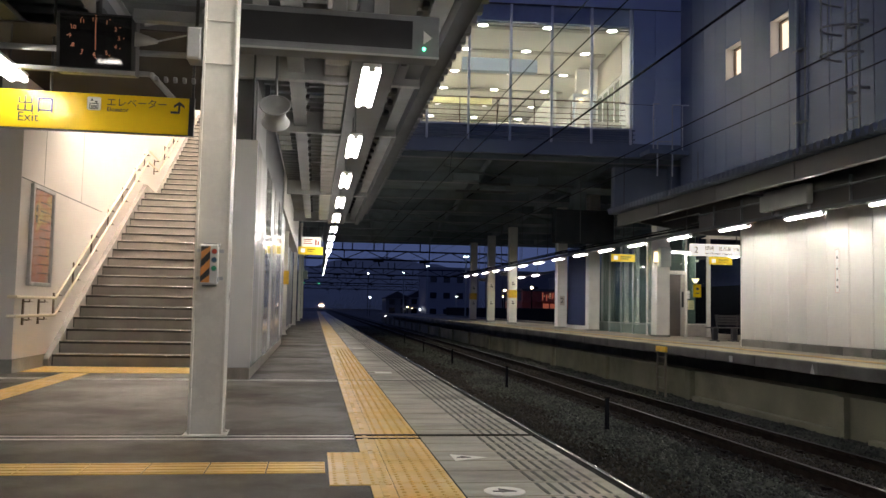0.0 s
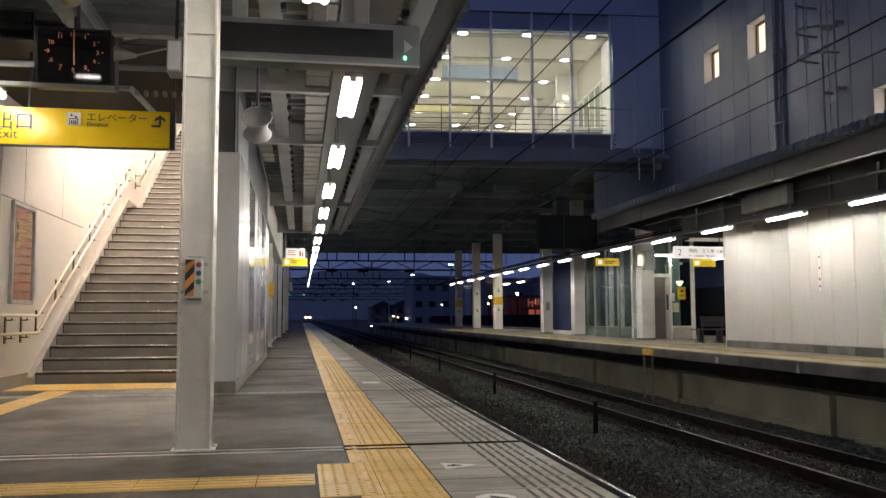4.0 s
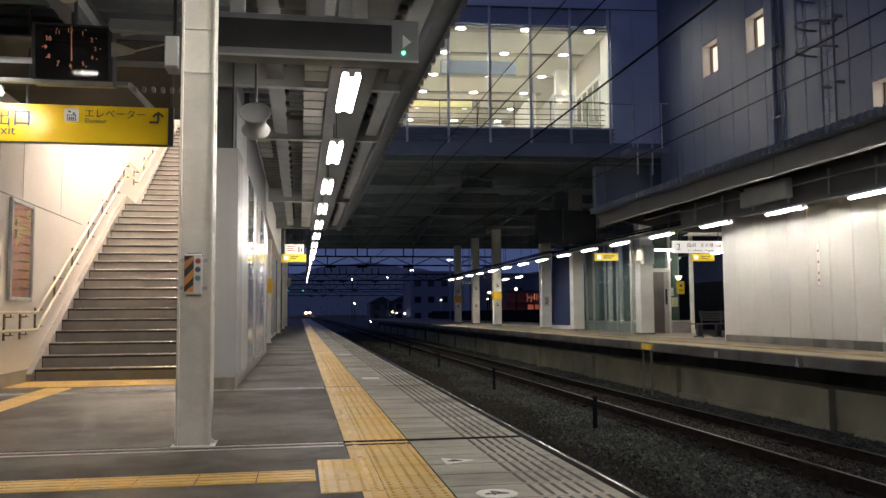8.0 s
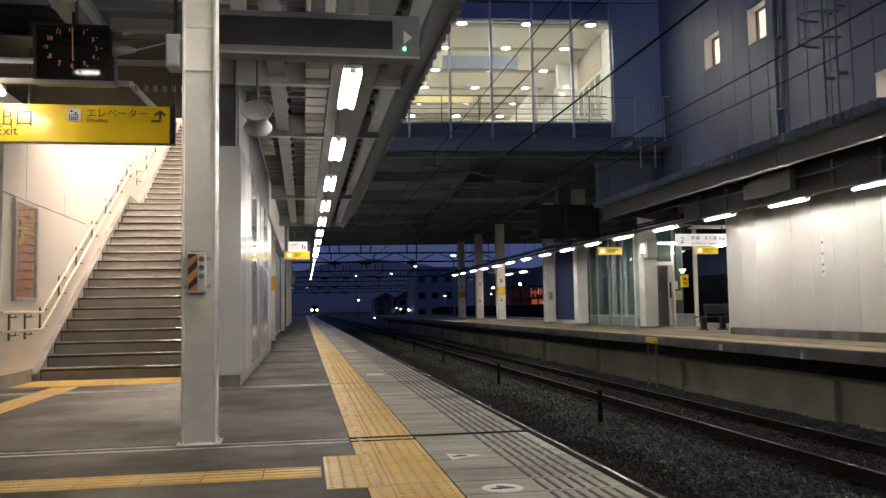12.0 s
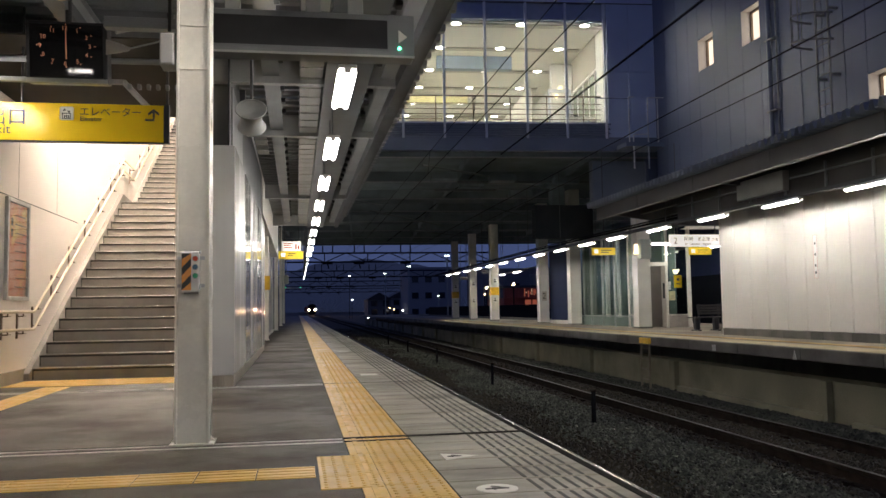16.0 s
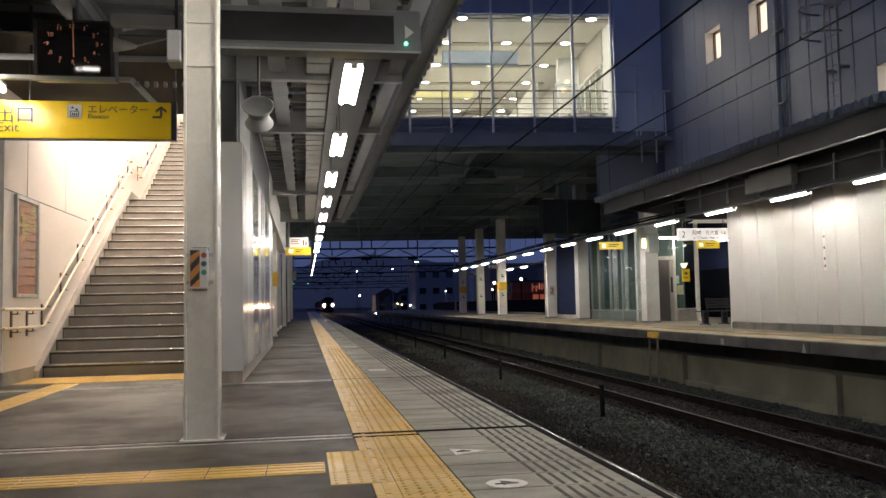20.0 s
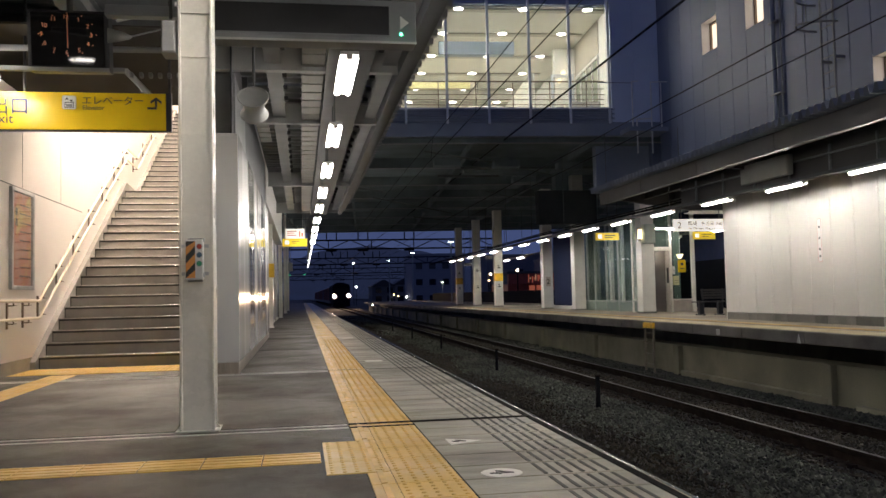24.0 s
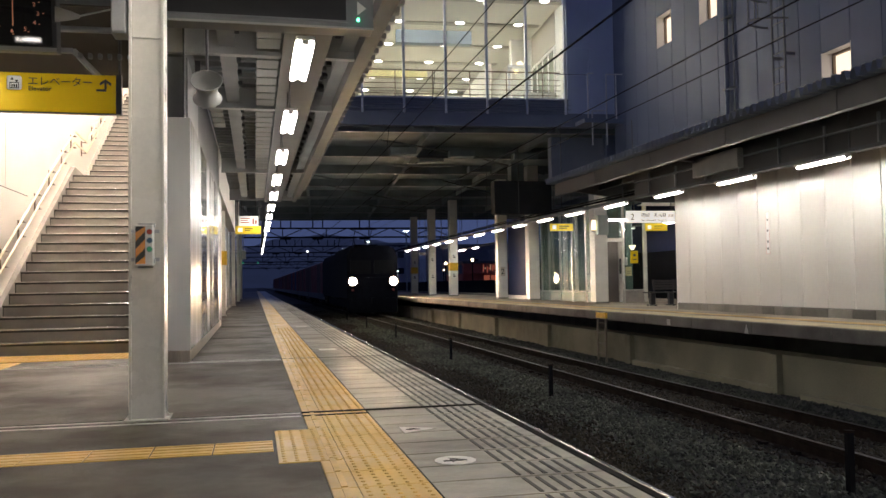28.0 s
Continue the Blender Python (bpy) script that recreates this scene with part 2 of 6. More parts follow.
M_RUSTLAD = mat("ladder_brown_steel", (0.175, 0.15, 0.11), 0.6, vary=0.3)
M_HEAD = mat("window_head_blue", (0.27, 0.33, 0.46), 0.4, vary=0.08)
M_FACADEBLUE = mat("concourse_blue_panel", (0.52, 0.60, 0.74), 0.42, scale=0.6, vary=0.08, coords="World")
M_MULLION = mat("mullion_aluminium", (0.58, 0.61, 0.67), 0.4, metal=0.3, vary=0.08)
M_BULK = mat("bulkhead_blue_grey", (0.30, 0.36, 0.42), 0.5, vary=0.05)
M_GALVDULL = mat("dull_galvanised", (0.22, 0.23, 0.24), 0.5, metal=0.5, vary=0.2)
M_LITPANE = glow("lit_window_pane", (1.0, 0.83, 0.66), 0.72)
M_LAMPPOLE = mat("lamp_pole_grey", (0.30, 0.34, 0.34), 0.5, vary=0.1)
M_FARLAMP = glow("distant_lamp_pale", (0.80, 0.95, 0.92), 6.0)
M_STREETWHITE = glow("street_light_white", (0.92, 0.95, 1.0), 9.0)
M_STREETWARM = glow("street_light_warm", (1.0, 0.72, 0.40), 7.0)
M_STREETORANGE = glow("street_light_orange", (1.0, 0.66, 0.38), 22.0)
M_HOUSEPALE = mat("house_pale_render", (0.26, 0.27, 0.30), 0.7, vary=0.12)
M_HOUSEDARK = mat("house_dark_render", (0.13, 0.14, 0.16), 0.7, vary=0.2)
M_HOUSEROOF = mat("house_roof_tile", (0.04, 0.042, 0.05), 0.6, vary=0.2)
M_HOUSEGLASS = mat("dark_window_glass", (0.015, 0.017, 0.025), 0.12, vary=0.1, bump=0)
M_SHOPRED = mat("shop_red_front", (0.26, 0.055, 0.045), 0.6, scale=0.5, vary=0.5)
M_SHOPLIT = glow("shop_window_red", (1.0, 0.26, 0.14), 0.13)
M_SHOPAMBER = glow("shop_sign_amber", (1.0, 0.60, 0.36), 0.24)
M_FARCOPING = mat("far_edge_cream_paint", (0.37, 0.305, 0.19), 0.75, spec=0.12, scale=2, vary=0.25, stain=0.35, coords="World")
M_PLATEEDGE = mat("plate_faded_red", (0.62, 0.38, 0.33), 0.4, vary=0.1)
M_FARTACTILE = mat("far_tactile_ochre", (0.36, 0.25, 0.11), 0.75, spec=0.12, scale=2, vary=0.3, stain=0.3, coords="World")
M_FARPLAT = mat("far_platform_asphalt", (0.22, 0.188, 0.142), 0.75, spec=0.15, scale=0.9, vary=0.3, bump=0.4, fine=120, stain=0.3, coords="World")
M_SPEAKERGREY = mat("speaker_grey_green", (0.44, 0.49, 0.45), 0.4, vary=0.1)
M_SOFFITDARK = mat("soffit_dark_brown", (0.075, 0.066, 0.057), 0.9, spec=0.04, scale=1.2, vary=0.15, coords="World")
M_HORNBEIGE = mat("speaker_beige", (0.42, 0.35, 0.21), 0.5, vary=0.1)
M_SOFFIT = mat("soffit_board_cream", (0.31, 0.30, 0.275), 0.5, scale=2, vary=0.15, per_object=0.12)
M_LEDDIM = glow("dim_green_led", (0.10, 0.9, 0.5), 0.8)
# Faint emission stands in for haze and sky light on the distant woods.
M_HILL = mat("dark_woodland_glow", (0.020, 0.027, 0.058), 0.9, scale=0.03, vary=0.4, emit=0.36)
M_LOCO = mat("locomotive_dark_blue", (0.007, 0.008, 0.013), 0.8, vary=0.2, spec=0.05)
M_CONT_RED = mat("container_red_brown", (0.21, 0.050, 0.035), 0.55, vary=0.2)
M_CONT_BROWN = mat("container_brown", (0.13, 0.060, 0.040), 0.6, vary=0.2)
M_CONT_BLUE = mat("container_blue", (0.04, 0.07, 0.14), 0.55, vary=0.2)
M_HEADLIGHT = glow("headlight_lens", (1.0, 0.67, 0.39), 950.0)
M_CABGLASS = mat("cab_windscreen", (0.010, 0.010, 0.012), 0.5, vary=0.1, bump=0, spec=0.1)


# ---- mesh helpers ----
def box(bm, x0, x1, y0, y1, z0, z1):
    v = [bm.verts.new(p) for p in ((x0, y0, z0), (x1, y0, z0), (x1, y1, z0), (x0, y1, z0), (x0, y0, z1), (x1, y0, z1), (x1, y1, z1), (x0, y1, z1))]
    for f in ((3, 2, 1, 0), (4, 5, 6, 7), (0, 1, 5, 4), (1, 2, 6, 5), (2, 3, 7, 6), (3, 0, 4, 7)):
        bm.faces.new([v[i] for i in f])
    return v


def boxes(*all_boxes):
    bm = bmesh.new()
    for b in all_boxes:
        box(bm, *b)
    return bm


def bevelled(bm, w=0.004, segments=1):
    bmesh.ops.bevel(bm, geom=list(bm.edges), offset=w, segments=segments, affect="EDGES", profile=0.7)
    return bm


def tube(bm, a, b, r, sides=8, r2=None):
    a, b = Vector(a), Vector(b)
    q = (b - a).to_track_quat("Z", "Y")
    rings = []
    for p, rad in ((a, r), (b, r if r2 is None else r2)):
        rings.append([bm.verts.new(p + q @ Vector((rad * math.cos(2 * math.pi * k / sides), rad * math.sin(2 * math.pi * k / sides), 0))) for k in range(sides)])
    for k in range(sides):
        f = bm.faces.new((rings[0][k], rings[0][(k + 1) % sides], rings[1][(k + 1) % sides], rings[1][k]))
        f.smooth = True
    bm.faces.new([bm.verts.new(v.co) for v in rings[0][::-1]])
    bm.faces.new([bm.verts.new(v.co) for v in rings[1]])
    return bm


def lathe_z(profile, x, y, sides=20):
    """A turned shape round an upright axis from (height, radius) pairs."""
    bm = bmesh.new()
    rings = [[bm.verts.new((x + r * math.cos(2 * math.pi * k / sides), y + r * math.sin(2 * math.pi * k / sides), z)) for k in range(sides)] for z, r in profile]
    for lo_ring, hi_ring in zip(rings, rings[1:]):
        for k in range(sides):
            bm.faces.new((lo_ring[k], lo_ring[(k + 1) % sides], hi_ring[(k + 1) % sides], hi_ring[k])).smooth = True
    return bm


def tubes(r, *runs, sides=8):
    bm = bmesh.new()
    for run in runs:
        for a, b in zip(run, run[1:]):
            tube(bm, a, b, r, sides)
    return bm


def prism(bm, outline, axis, a, b):
    """An outline of (u, v) pairs, drawn out along an axis from a to b."""
    def at(u, v, w):
        return {"x": (w, u, v), "y": (u, w, v), "z": (u, v, w)}[axis]
    lo = [bm.verts.new(at(u, v, a)) for u, v in outline]
    hi = [bm.verts.new(at(u, v, b)) for u, v in outline]
    k = len(outline)
    for i in range(k):
        bm.faces.new((lo[i], lo[(i + 1) % k], hi[(i + 1) % k], hi[i]))
    bm.faces.new(lo[::-1])
    bm.faces.new(hi)
    return bm


def mesh_of(name, bm, material):
    bmesh.ops.recalc_face_normals(bm, faces=bm.faces)
    me = bpy.data.meshes.new(name)
    bm.to_mesh(me)
    bm.free()
    me.materials.append(material)
    return me


def part(name, bm, material, parent, label=""):
    ob = new(name, mesh_of(name, bm, material))
    ob.parent = parent
    if label:
        ob["label"] = label
    return ob


def piece(name, mesh, parent, x=0, y=0, z=0, rz=0):
    ob = new(name, mesh)
    ob.parent = parent
    ob.location = (x, y, z)
    ob.rotation_euler = (0, 0, radians(rz))
    return ob


def thing(name, label, category, x=0, y=0, z=0, rz=0, group="", kind=""):
    ob = new(name)
    ob.matrix_basis = pose(x, y, z, 0, 0, rz)
    return tagged(ob, label, category, group, kind)


def solid(name, bm, material, label="", category="", group="", kind="structure"):
    return tagged(new(name, mesh_of(name, bm, material)), label, category, group, kind)


def text_mesh(body, size, depth=0.002):
    """Lettering as a mesh in the xz plane, its lower left corner at the origin, facing -y."""
    cu = bpy.data.curves.new("lettering", "FONT")
    cu.body, cu.size, cu.extrude = body, size, depth
    ob = bpy.data.objects.new("lettering", cu)
    scene.collection.objects.link(ob)
    bpy.context.view_layer.update()
    me = bpy.data.meshes.new_from_object(ob.evaluated_get(bpy.context.evaluated_depsgraph_get()))
    bpy.data.objects.remove(ob)
    me.transform(pose(0, 0, 0, 90))
    return me


def letters(name, body, size, material, parent, x, y, z, stretch=1.0, label=""):
    me = text_mesh(body, size)
    me.transform(Matrix.Diagonal((stretch, 1, 1, 1)))
    me.materials.clear()
    me.materials.append(material)
    ob = new(name, me)
    ob.parent = parent
    ob.location = (x, y, z)
    if label:
        ob["label"] = label
    return ob

# ---- large structure ----
END = 132.0
CANOPY_END = 26.6
BACK = -9.0
RAIL = -0.92
BED = -1.10
FZ = 0.10
FEDGE = 8.27
TRACK = 6.55
solid("ground", boxes((-900, 900, -300, 1600, -1.9, -1.30)), M_GROUND)
solid("platform_near", boxes((-9.0, 0.44, BACK, END, -1.5, -0.0)), M_ASPHALT)
solid("platform_base", boxes((0.44, 1.62, BACK, END, -1.5, -0.06)), M_CONCRETE)
solid("trackbed", boxes((1.5, 8.9, -60, 1200, -1.5, BED)), M_BALLASTBED)
fplat = solid("platform_far", boxes((FEDGE + 0.05, 17.0, -14, 108, FZ - 0.2, FZ)), M_FARPLAT)
coping = mesh_of("coping_block", bevelled(boxes((0, 0.62, 0, 1.992, -0.2, 0.006)), 0.012), M_PLINTHDARK)
for k in range(62):
    piece("coping_block", coping, fplat, FEDGE, -14 + 2 * k, FZ)
edge_paint = mesh_of("edge_paint", boxes((0.03, 0.60, 0.004, 1.988, 0.006, 0.010)), M_FARCOPING)
for k in range(62):
    piece("edge_paint", edge_paint, fplat, FEDGE, -14 + 2 * k, FZ)
ftac = mesh_of("tactile_tile", bevelled(boxes((0, 0.3, 0, 2.995, 0, 0.009)), 0.003), M_FARTACTILE)
for k in range(41):
    piece("tactile_tile", ftac, fplat, FEDGE + 0.95, -14 + 3 * k, FZ)
pit = solid("wall_pit", boxes((FEDGE + 0.43, FEDGE + 0.9, -14, 108, -1.5, -0.44)), M_CONCRETE)
part("recess", boxes((FEDGE + 1.8, FEDGE + 2.0, -14, 108, -1.5, FZ - 0.202)), M_PLINTHDARK, pit)
part("footing", bevelled(boxes((FEDGE + 0.30, FEDGE + 0.428, 11.9, 17.3, -1.3, -0.985)), 0.015), M_CONCRETE, pit)
part("footing", bevelled(boxes((FEDGE + 0.30, FEDGE + 0.428, 6.6, 11.2, -1.3, -1.02)), 0.015), M_CONCRETE, pit)
rib = mesh_of("buttress", bevelled(boxes((0, 0.12, 0, 0.28, -1.3, -0.44)), 0.01), M_CONCRETE)
for k in range(19):
    piece("buttress", rib, pit, FEDGE + 0.31, 0.6 + 5.6 * k)

# floor joints of the near platform
near_joint = mesh_of("joint_strip", boxes((-9.0, 0.43, 0, 0.017, 0, 0.004)), M_PAINT)
gap_mesh = mesh_of("joint_gap", boxes((-9.0, 0.43, 0.017, 0.062, 0, 0.002)), M_JOINT)
floor_ob = bpy.data.objects["platform_near"]
for k in range(8):
    y = 4.905 + 4.2 * (k - 1)
    piece("joint_gap", gap_mesh, floor_ob, 0, y)
    if k < 3:
        piece("joint_strip", near_joint, floor_ob, 0, y)
        piece("joint_strip", near_joint, floor_ob, 0, y - 0.13)


# rails
def rail(x):
    bm = bmesh.new()
    prof = [(-0.072, 0.0), (0.072, 0.0), (0.072, 0.012), (0.012, 0.030), (0.009, 0.118), (0.033, 0.138), (0.033, 0.172), (-0.033, 0.172), (-0.033, 0.138), (-0.009, 0.118), (-0.012, 0.030), (-0.072, 0.012)]
    prism(bm, [(x + u, RAIL - 0.175 + v) for u, v in prof], "y", -60, 900)
    ob = solid("rail", bm, M_RUST)
    part("rail_head", boxes((x - 0.029, x + 0.029, -60, 900, RAIL - 0.003, RAIL)), M_RAILTOP, ob)
    return ob


for rx in (TRACK - 0.566, TRACK + 0.566):
    rail(rx)
sleepers = thing("sleeper_row", "grey-brown concrete sleepers under the running rails", "sleepers", kind="structure")
bm = bmesh.new()
prism(bm, [(TRACK - 1.0, BED - 0.06), (TRACK + 1.0, BED - 0.06), (TRACK + 1.0, RAIL - 0.19), (TRACK + 0.4, RAIL - 0.176), (TRACK - 0.4, RAIL - 0.176), (TRACK - 1.0, RAIL - 0.19)], "y", 0, 0.22)
sleeper = mesh_of("sleeper", bm, M_SLEEPER)
for k in range(70):
    piece("sleeper", sleeper, sleepers, 0, 2 + 0.6 * k)
clip_bm = bmesh.new()
for k in range(70):
    for rx in (TRACK - 0.566, TRACK + 0.566):
        for s in (-1, 1):
            box(clip_bm, rx + s * 0.10 - 0.035, rx + s * 0.10 + 0.035, 2.06 + 0.6 * k, 2.16 + 0.6 * k, RAIL - 0.18, RAIL - 0.135)
part("rail_clips", clip_bm, M_RUST, sleepers)["kind"] = "stuff"


# ballast stones
def ballast():
    rng = np.random.default_rng(4)
    near, far = 66000, 30000
    n = near + far
    x = rng.uniform(2.4, 8.75, n)
    y = np.concatenate([3.0 + 29.0 * rng.beta(1.0, 1.5, near), 24.0 + 62.0 * rng.beta(1.0, 1.6, far)])
    size = rng.uniform(0.015, 0.036, n) * np.where(rng.uniform(0, 1, n) < 0.08, 1.5, 1.0)
    size[near:] *= 1.7
    hump = 0.012 * np.sin(x * 3.1 + 0.8 * np.sin(y * 0.7)) + 0.008 * np.sin(y * 2.3 + x) + rng.uniform(-0.006, 0.022, n)
    crib = (np.abs(x - TRACK) < 0.9)
    z = BED + 0.020 + hump - 0.010 * crib
    shoulder = np.clip((x - 7.95) / 0.5, 0, 1)
    z = z - 0.05 * shoulder
    base = np.array([(1, 0, 0), (-1, 0, 0), (0, 1, 0), (0, -1, 0), (0, 0, 1), (0, 0, -1)], float)
    faces = np.array([(0, 2, 4), (2, 1, 4), (1, 3, 4), (3, 0, 4), (2, 0, 5), (1, 2, 5), (3, 1, 5), (0, 3, 5)])
    stretch = rng.uniform(0.65, 1.35, (n, 1, 3))
    jitter = rng.uniform(-0.35, 0.35, (n, 6, 3))
    shape = base[None] * stretch + jitter
    a = rng.uniform(0, 2 * np.pi, n)
    c, s = np.cos(a)[:, None], np.sin(a)[:, None]
    tilt = rng.uniform(-0.6, 0.6, n)[:, None]
    ux = shape[..., 0] * c - shape[..., 1] * s
    uy = shape[..., 0] * s + shape[..., 1] * c
    uz = shape[..., 2] * 0.8 + ux * tilt
    v = np.stack([ux, uy, uz], -1) * size[:, None, None] + np.stack([x, y, z], -1)[:, None]
    f = faces[None] + 6 * np.arange(n)[:, None, None]
    me = bpy.data.meshes.new("ballast")
    me.from_pydata(v.reshape(-1, 3).tolist(), [], f.reshape(-1, 3).tolist())
    me.materials.append(M_BALLAST)
    me.materials.append(M_BALLASTBROWN)
    patch = np.sin(x * 1.3 + 1.4 * np.sin(y * 0.55)) + 0.8 * np.sin(y * 0.9 + 2.0 * np.sin(x * 0.8)) + rng.uniform(-1.2, 1.2, n)
    brown = (0.35 * patch + 1.8 * (4.45 - x) > 0.1) | (np.abs(x - TRACK) < 0.95)
    me.polygons.foreach_set("material_index", np.repeat(brown.astype(np.int32), 8))
    tagged(new("ballast", me), "grey-brown crushed stone ballast lying around the rails", "ballast", kind="stuff")


ballast()


# ---- edge slabs and tactile paving of the near platform ----
paving = solid("pavement_edge", boxes((0.862, 1.61, BACK, END, -0.06, -0.03)), M_JOINT)
slab_mesh = mesh_of("slab", bevelled(boxes((0.863, 1.640, 0.003, 0.297, -0.03, 0.0)), 0.004), M_SLAB)
gbm = bmesh.new()
for c in range(6):
    box(gbm, 1.250 + 0.060 * c, 1.268 + 0.060 * c, 0.028, 0.272, 0.0, 0.0025)
groove_mesh = mesh_of("groove_set", gbm, M_GROOVE)
row_y0 = 4.905 - 0.3 * 10
for k in range(110):
    y = row_y0 + 0.3 * k + 0.014 * (k // 14)
    piece("slab", slab_mesh, paving, 0, y)
    piece("groove_set", groove_mesh, paving, 0, y)
far_slab_y = row_y0 + 33.15
part("slab_run", boxes((0.863, 1.640, far_slab_y, END, -0.03, 0.0), (0.863, 1.640, BACK, row_y0 - 0.004, -0.03, 0.0)), M_SLAB, paving)
nose_line = [(1.643, -0.07), (1.643, -0.004), (1.650, 0.0), (1.685, -0.003), (1.703, -0.010), (1.712, -0.07)]
for k in range(14):
    ya, yb = (BACK, 4.895) if k == 0 else (0.705 + 4.2 * k + 0.002, 0.705 + 4.2 * (k + 1) - 0.002 if k < 13 else END)
    strip_ob = part("edge_nosing", prism(bmesh.new(), nose_line, "y", ya, yb), M_NOSERUBBER, paving, "dark rubber edge strip")
    nb = tube(bmesh.new(), (1.708, ya, -0.010), (1.708, yb, -0.010), 0.0125, 20)
    part("edge_bead", nb, M_NOSEMETAL, strip_ob, "polished dark metal bead")
part("groove_run", boxes(*[(1.252 + 0.06 * c, 1.266 + 0.06 * c, far_slab_y, 80, 0.0, 0.002) for c in range(6)]), M_GROOVE, paving)
part("joint_gap", boxes((0.44, 1.66, 4.902, 4.942, 0.001, 0.0075)), M_JOINT, paving)
part("joint_gap", boxes((0.44, 0.862, 4.772, 4.792, 0.001, 0.0075)), M_JOINT, paving)
part("joint_gap", boxes((0.44, 1.66, 9.12, 9.136, 0.001, 0.004)), M_JOINT, paving)
part("edge_seal", boxes((0.8575, 0.8635, BACK, END, -0.03, 0.001)), M_JOINT, paving)
under = solid("platform_edge_beam", boxes((1.45, 1.655, BACK, END, -0.30, -0.03)), M_CONCRETE)

strip = solid("pavement_tactile", boxes((0.44, 0.858, BACK, END, -0.06, -0.004)), M_JOINT)
tile_mesh = mesh_of("tactile_tile", bevelled(boxes((0.559, 0.857, 0.0025, 0.2975, -0.01, 0.002)), 0.002), M_TACTILE)
line_mesh = mesh_of("inner_line_tile", bevelled(boxes((0.445, 0.5560, 0.0025, 0.2975, -0.01, 0.002)), 0.002), M_TACTILE)
for k in range(100):
    y = row_y0 + 0.3 * k + 0.014 * (k // 14)
    piece("tactile_tile", tile_mesh, strip, 0, y)
    piece("inner_line_tile", line_mesh, strip, 0, y)
tile_end = row_y0 + 30.11
part("tactile_run", boxes((0.445, 0.857, tile_end, END, -0.01, 0.002), (0.445, 0.857, BACK, row_y0 - 0.002, -0.01, 0.002)), M_TACTILE, strip)
block_mesh = mesh_of("tactile_tile", bevelled(boxes((0.0015, 0.2985, 0.0015, 0.2985, -0.001, 0.005)), 0.002), M_TACTILE)
for k in range(3):
    piece("tactile_tile", block_mesh, strip, 0.250, 3.365 + 0.3 * k)
    piece("tactile_tile", block_mesh, floor_ob, -2.76 + 0.3 * k, 9.85)
gtile = bevelled(boxes((0.003, 0.299, 0.0015, 0.2985, -0.001, 0.004)), 0.0012)
guide_mesh = mesh_of("guide_tile", gtile, M_TACTILE)
gbm = bmesh.new()
for c in range(4):
    box(gbm, 0.005, 0.297, 0.026 + 0.075 * c, 0.049 + 0.075 * c, 0.003, 0.0068)
bar_mesh = mesh_of("guide_bars", gbm, M_TACTILE_DOT)
for k in range(24):
    piece("guide_tile", guide_mesh, floor_ob, 0.237 - 0.302 * (k + 1), 3.675)
    piece("guide_bars", bar_mesh, floor_ob, 0.237 - 0.302 * (k + 1), 3.675)
for k in range(19):
    piece("guide_tile", guide_mesh, floor_ob, -2.445, 4.0 + 0.302 * k, 0, 90)
    piece("guide_bars", bar_mesh, floor_ob, -2.445, 4.0 + 0.302 * k, 0, 90)
for i in range(8):
    for j in range(3):
        piece("tactile_tile", block_mesh, floor_ob, -3.26 + 0.3 * i, 9.90 + 0.3 * j)


def tactile_dots():
    """Truncated domes, five by five on each tile, joined."""
    places = []
    for k in range(48):
        y = row_y0 + 0.3 * k + 0.014 * (k // 14)
        places += [(0.559 + 0.03 + 0.0597 * i, y + 0.03 + 0.06 * j, 0.002) for i in range(5) for j in range(5)]
    for k in range(3):
        places += [(0.25 + 0.03 + 0.06 * i, 3.365 + 0.3 * k + 0.03 + 0.06 * j, 0.005) for i in range(5) for j in range(5)]
    for i in range(40):
        places += [(-3.26 + 0.03 + 0.06 * i, 9.93 + 0.06 * j, 0.005) for j in range(15)]
    verts, faces = [], []
    for x, y, z in places:
        o = len(verts)
        for r, h in ((0.0125, 0.0), (0.0080, 0.0045)):
            verts += [(x + r * math.cos(math.pi * q / 3), y + r * math.sin(math.pi * q / 3), z + h) for q in range(6)]
        faces += [(o + q, o + (q + 1) % 6, o + 6 + (q + 1) % 6, o + 6 + q) for q in range(6)] + [tuple(range(o + 6, o + 12))]
    me = bpy.data.meshes.new("tactile_dots")
    me.from_pydata(verts, [], faces)
    me.materials.append(M_TACTILE_DOT)
    ob = new("tactile_dots", me)
    ob.parent = strip
    ob["kind"] = "stuff"


tactile_dots()
bar_bm = bmesh.new()
for k in range(100):
    y = row_y0 + 0.3 * k + 0.014 * (k // 14)
    box(bar_bm, 0.488, 0.516, y + 0.01, y + 0.29, 0.001, 0.007)
lines = part("inner_line_bars", bar_bm, M_TACTILE_DOT, strip)
lines["kind"] = "stuff"


# boarding marks painted on the slabs
def mark_triangle(x, y):
    m = thing("boarding_mark", "white painted triangle boarding mark with a black figure", "floor marking", x, y, 0, 0, "boarding marks")
    bm = bmesh.new()
    prism(bm, [(0.0, 0.10), (0.0, -0.11), (0.205, 0.0)], "z", 0.001, 0.004)
    part("triangle", bm, M_PAINT, m)
    me = text_mesh("4", 0.115)
    me.transform(pose(0.025, 0.032, 0.005, -90, 0, -90))
    me.materials.append(M_INK)
    ob = new("figure", me)
    ob.parent = m
    return m


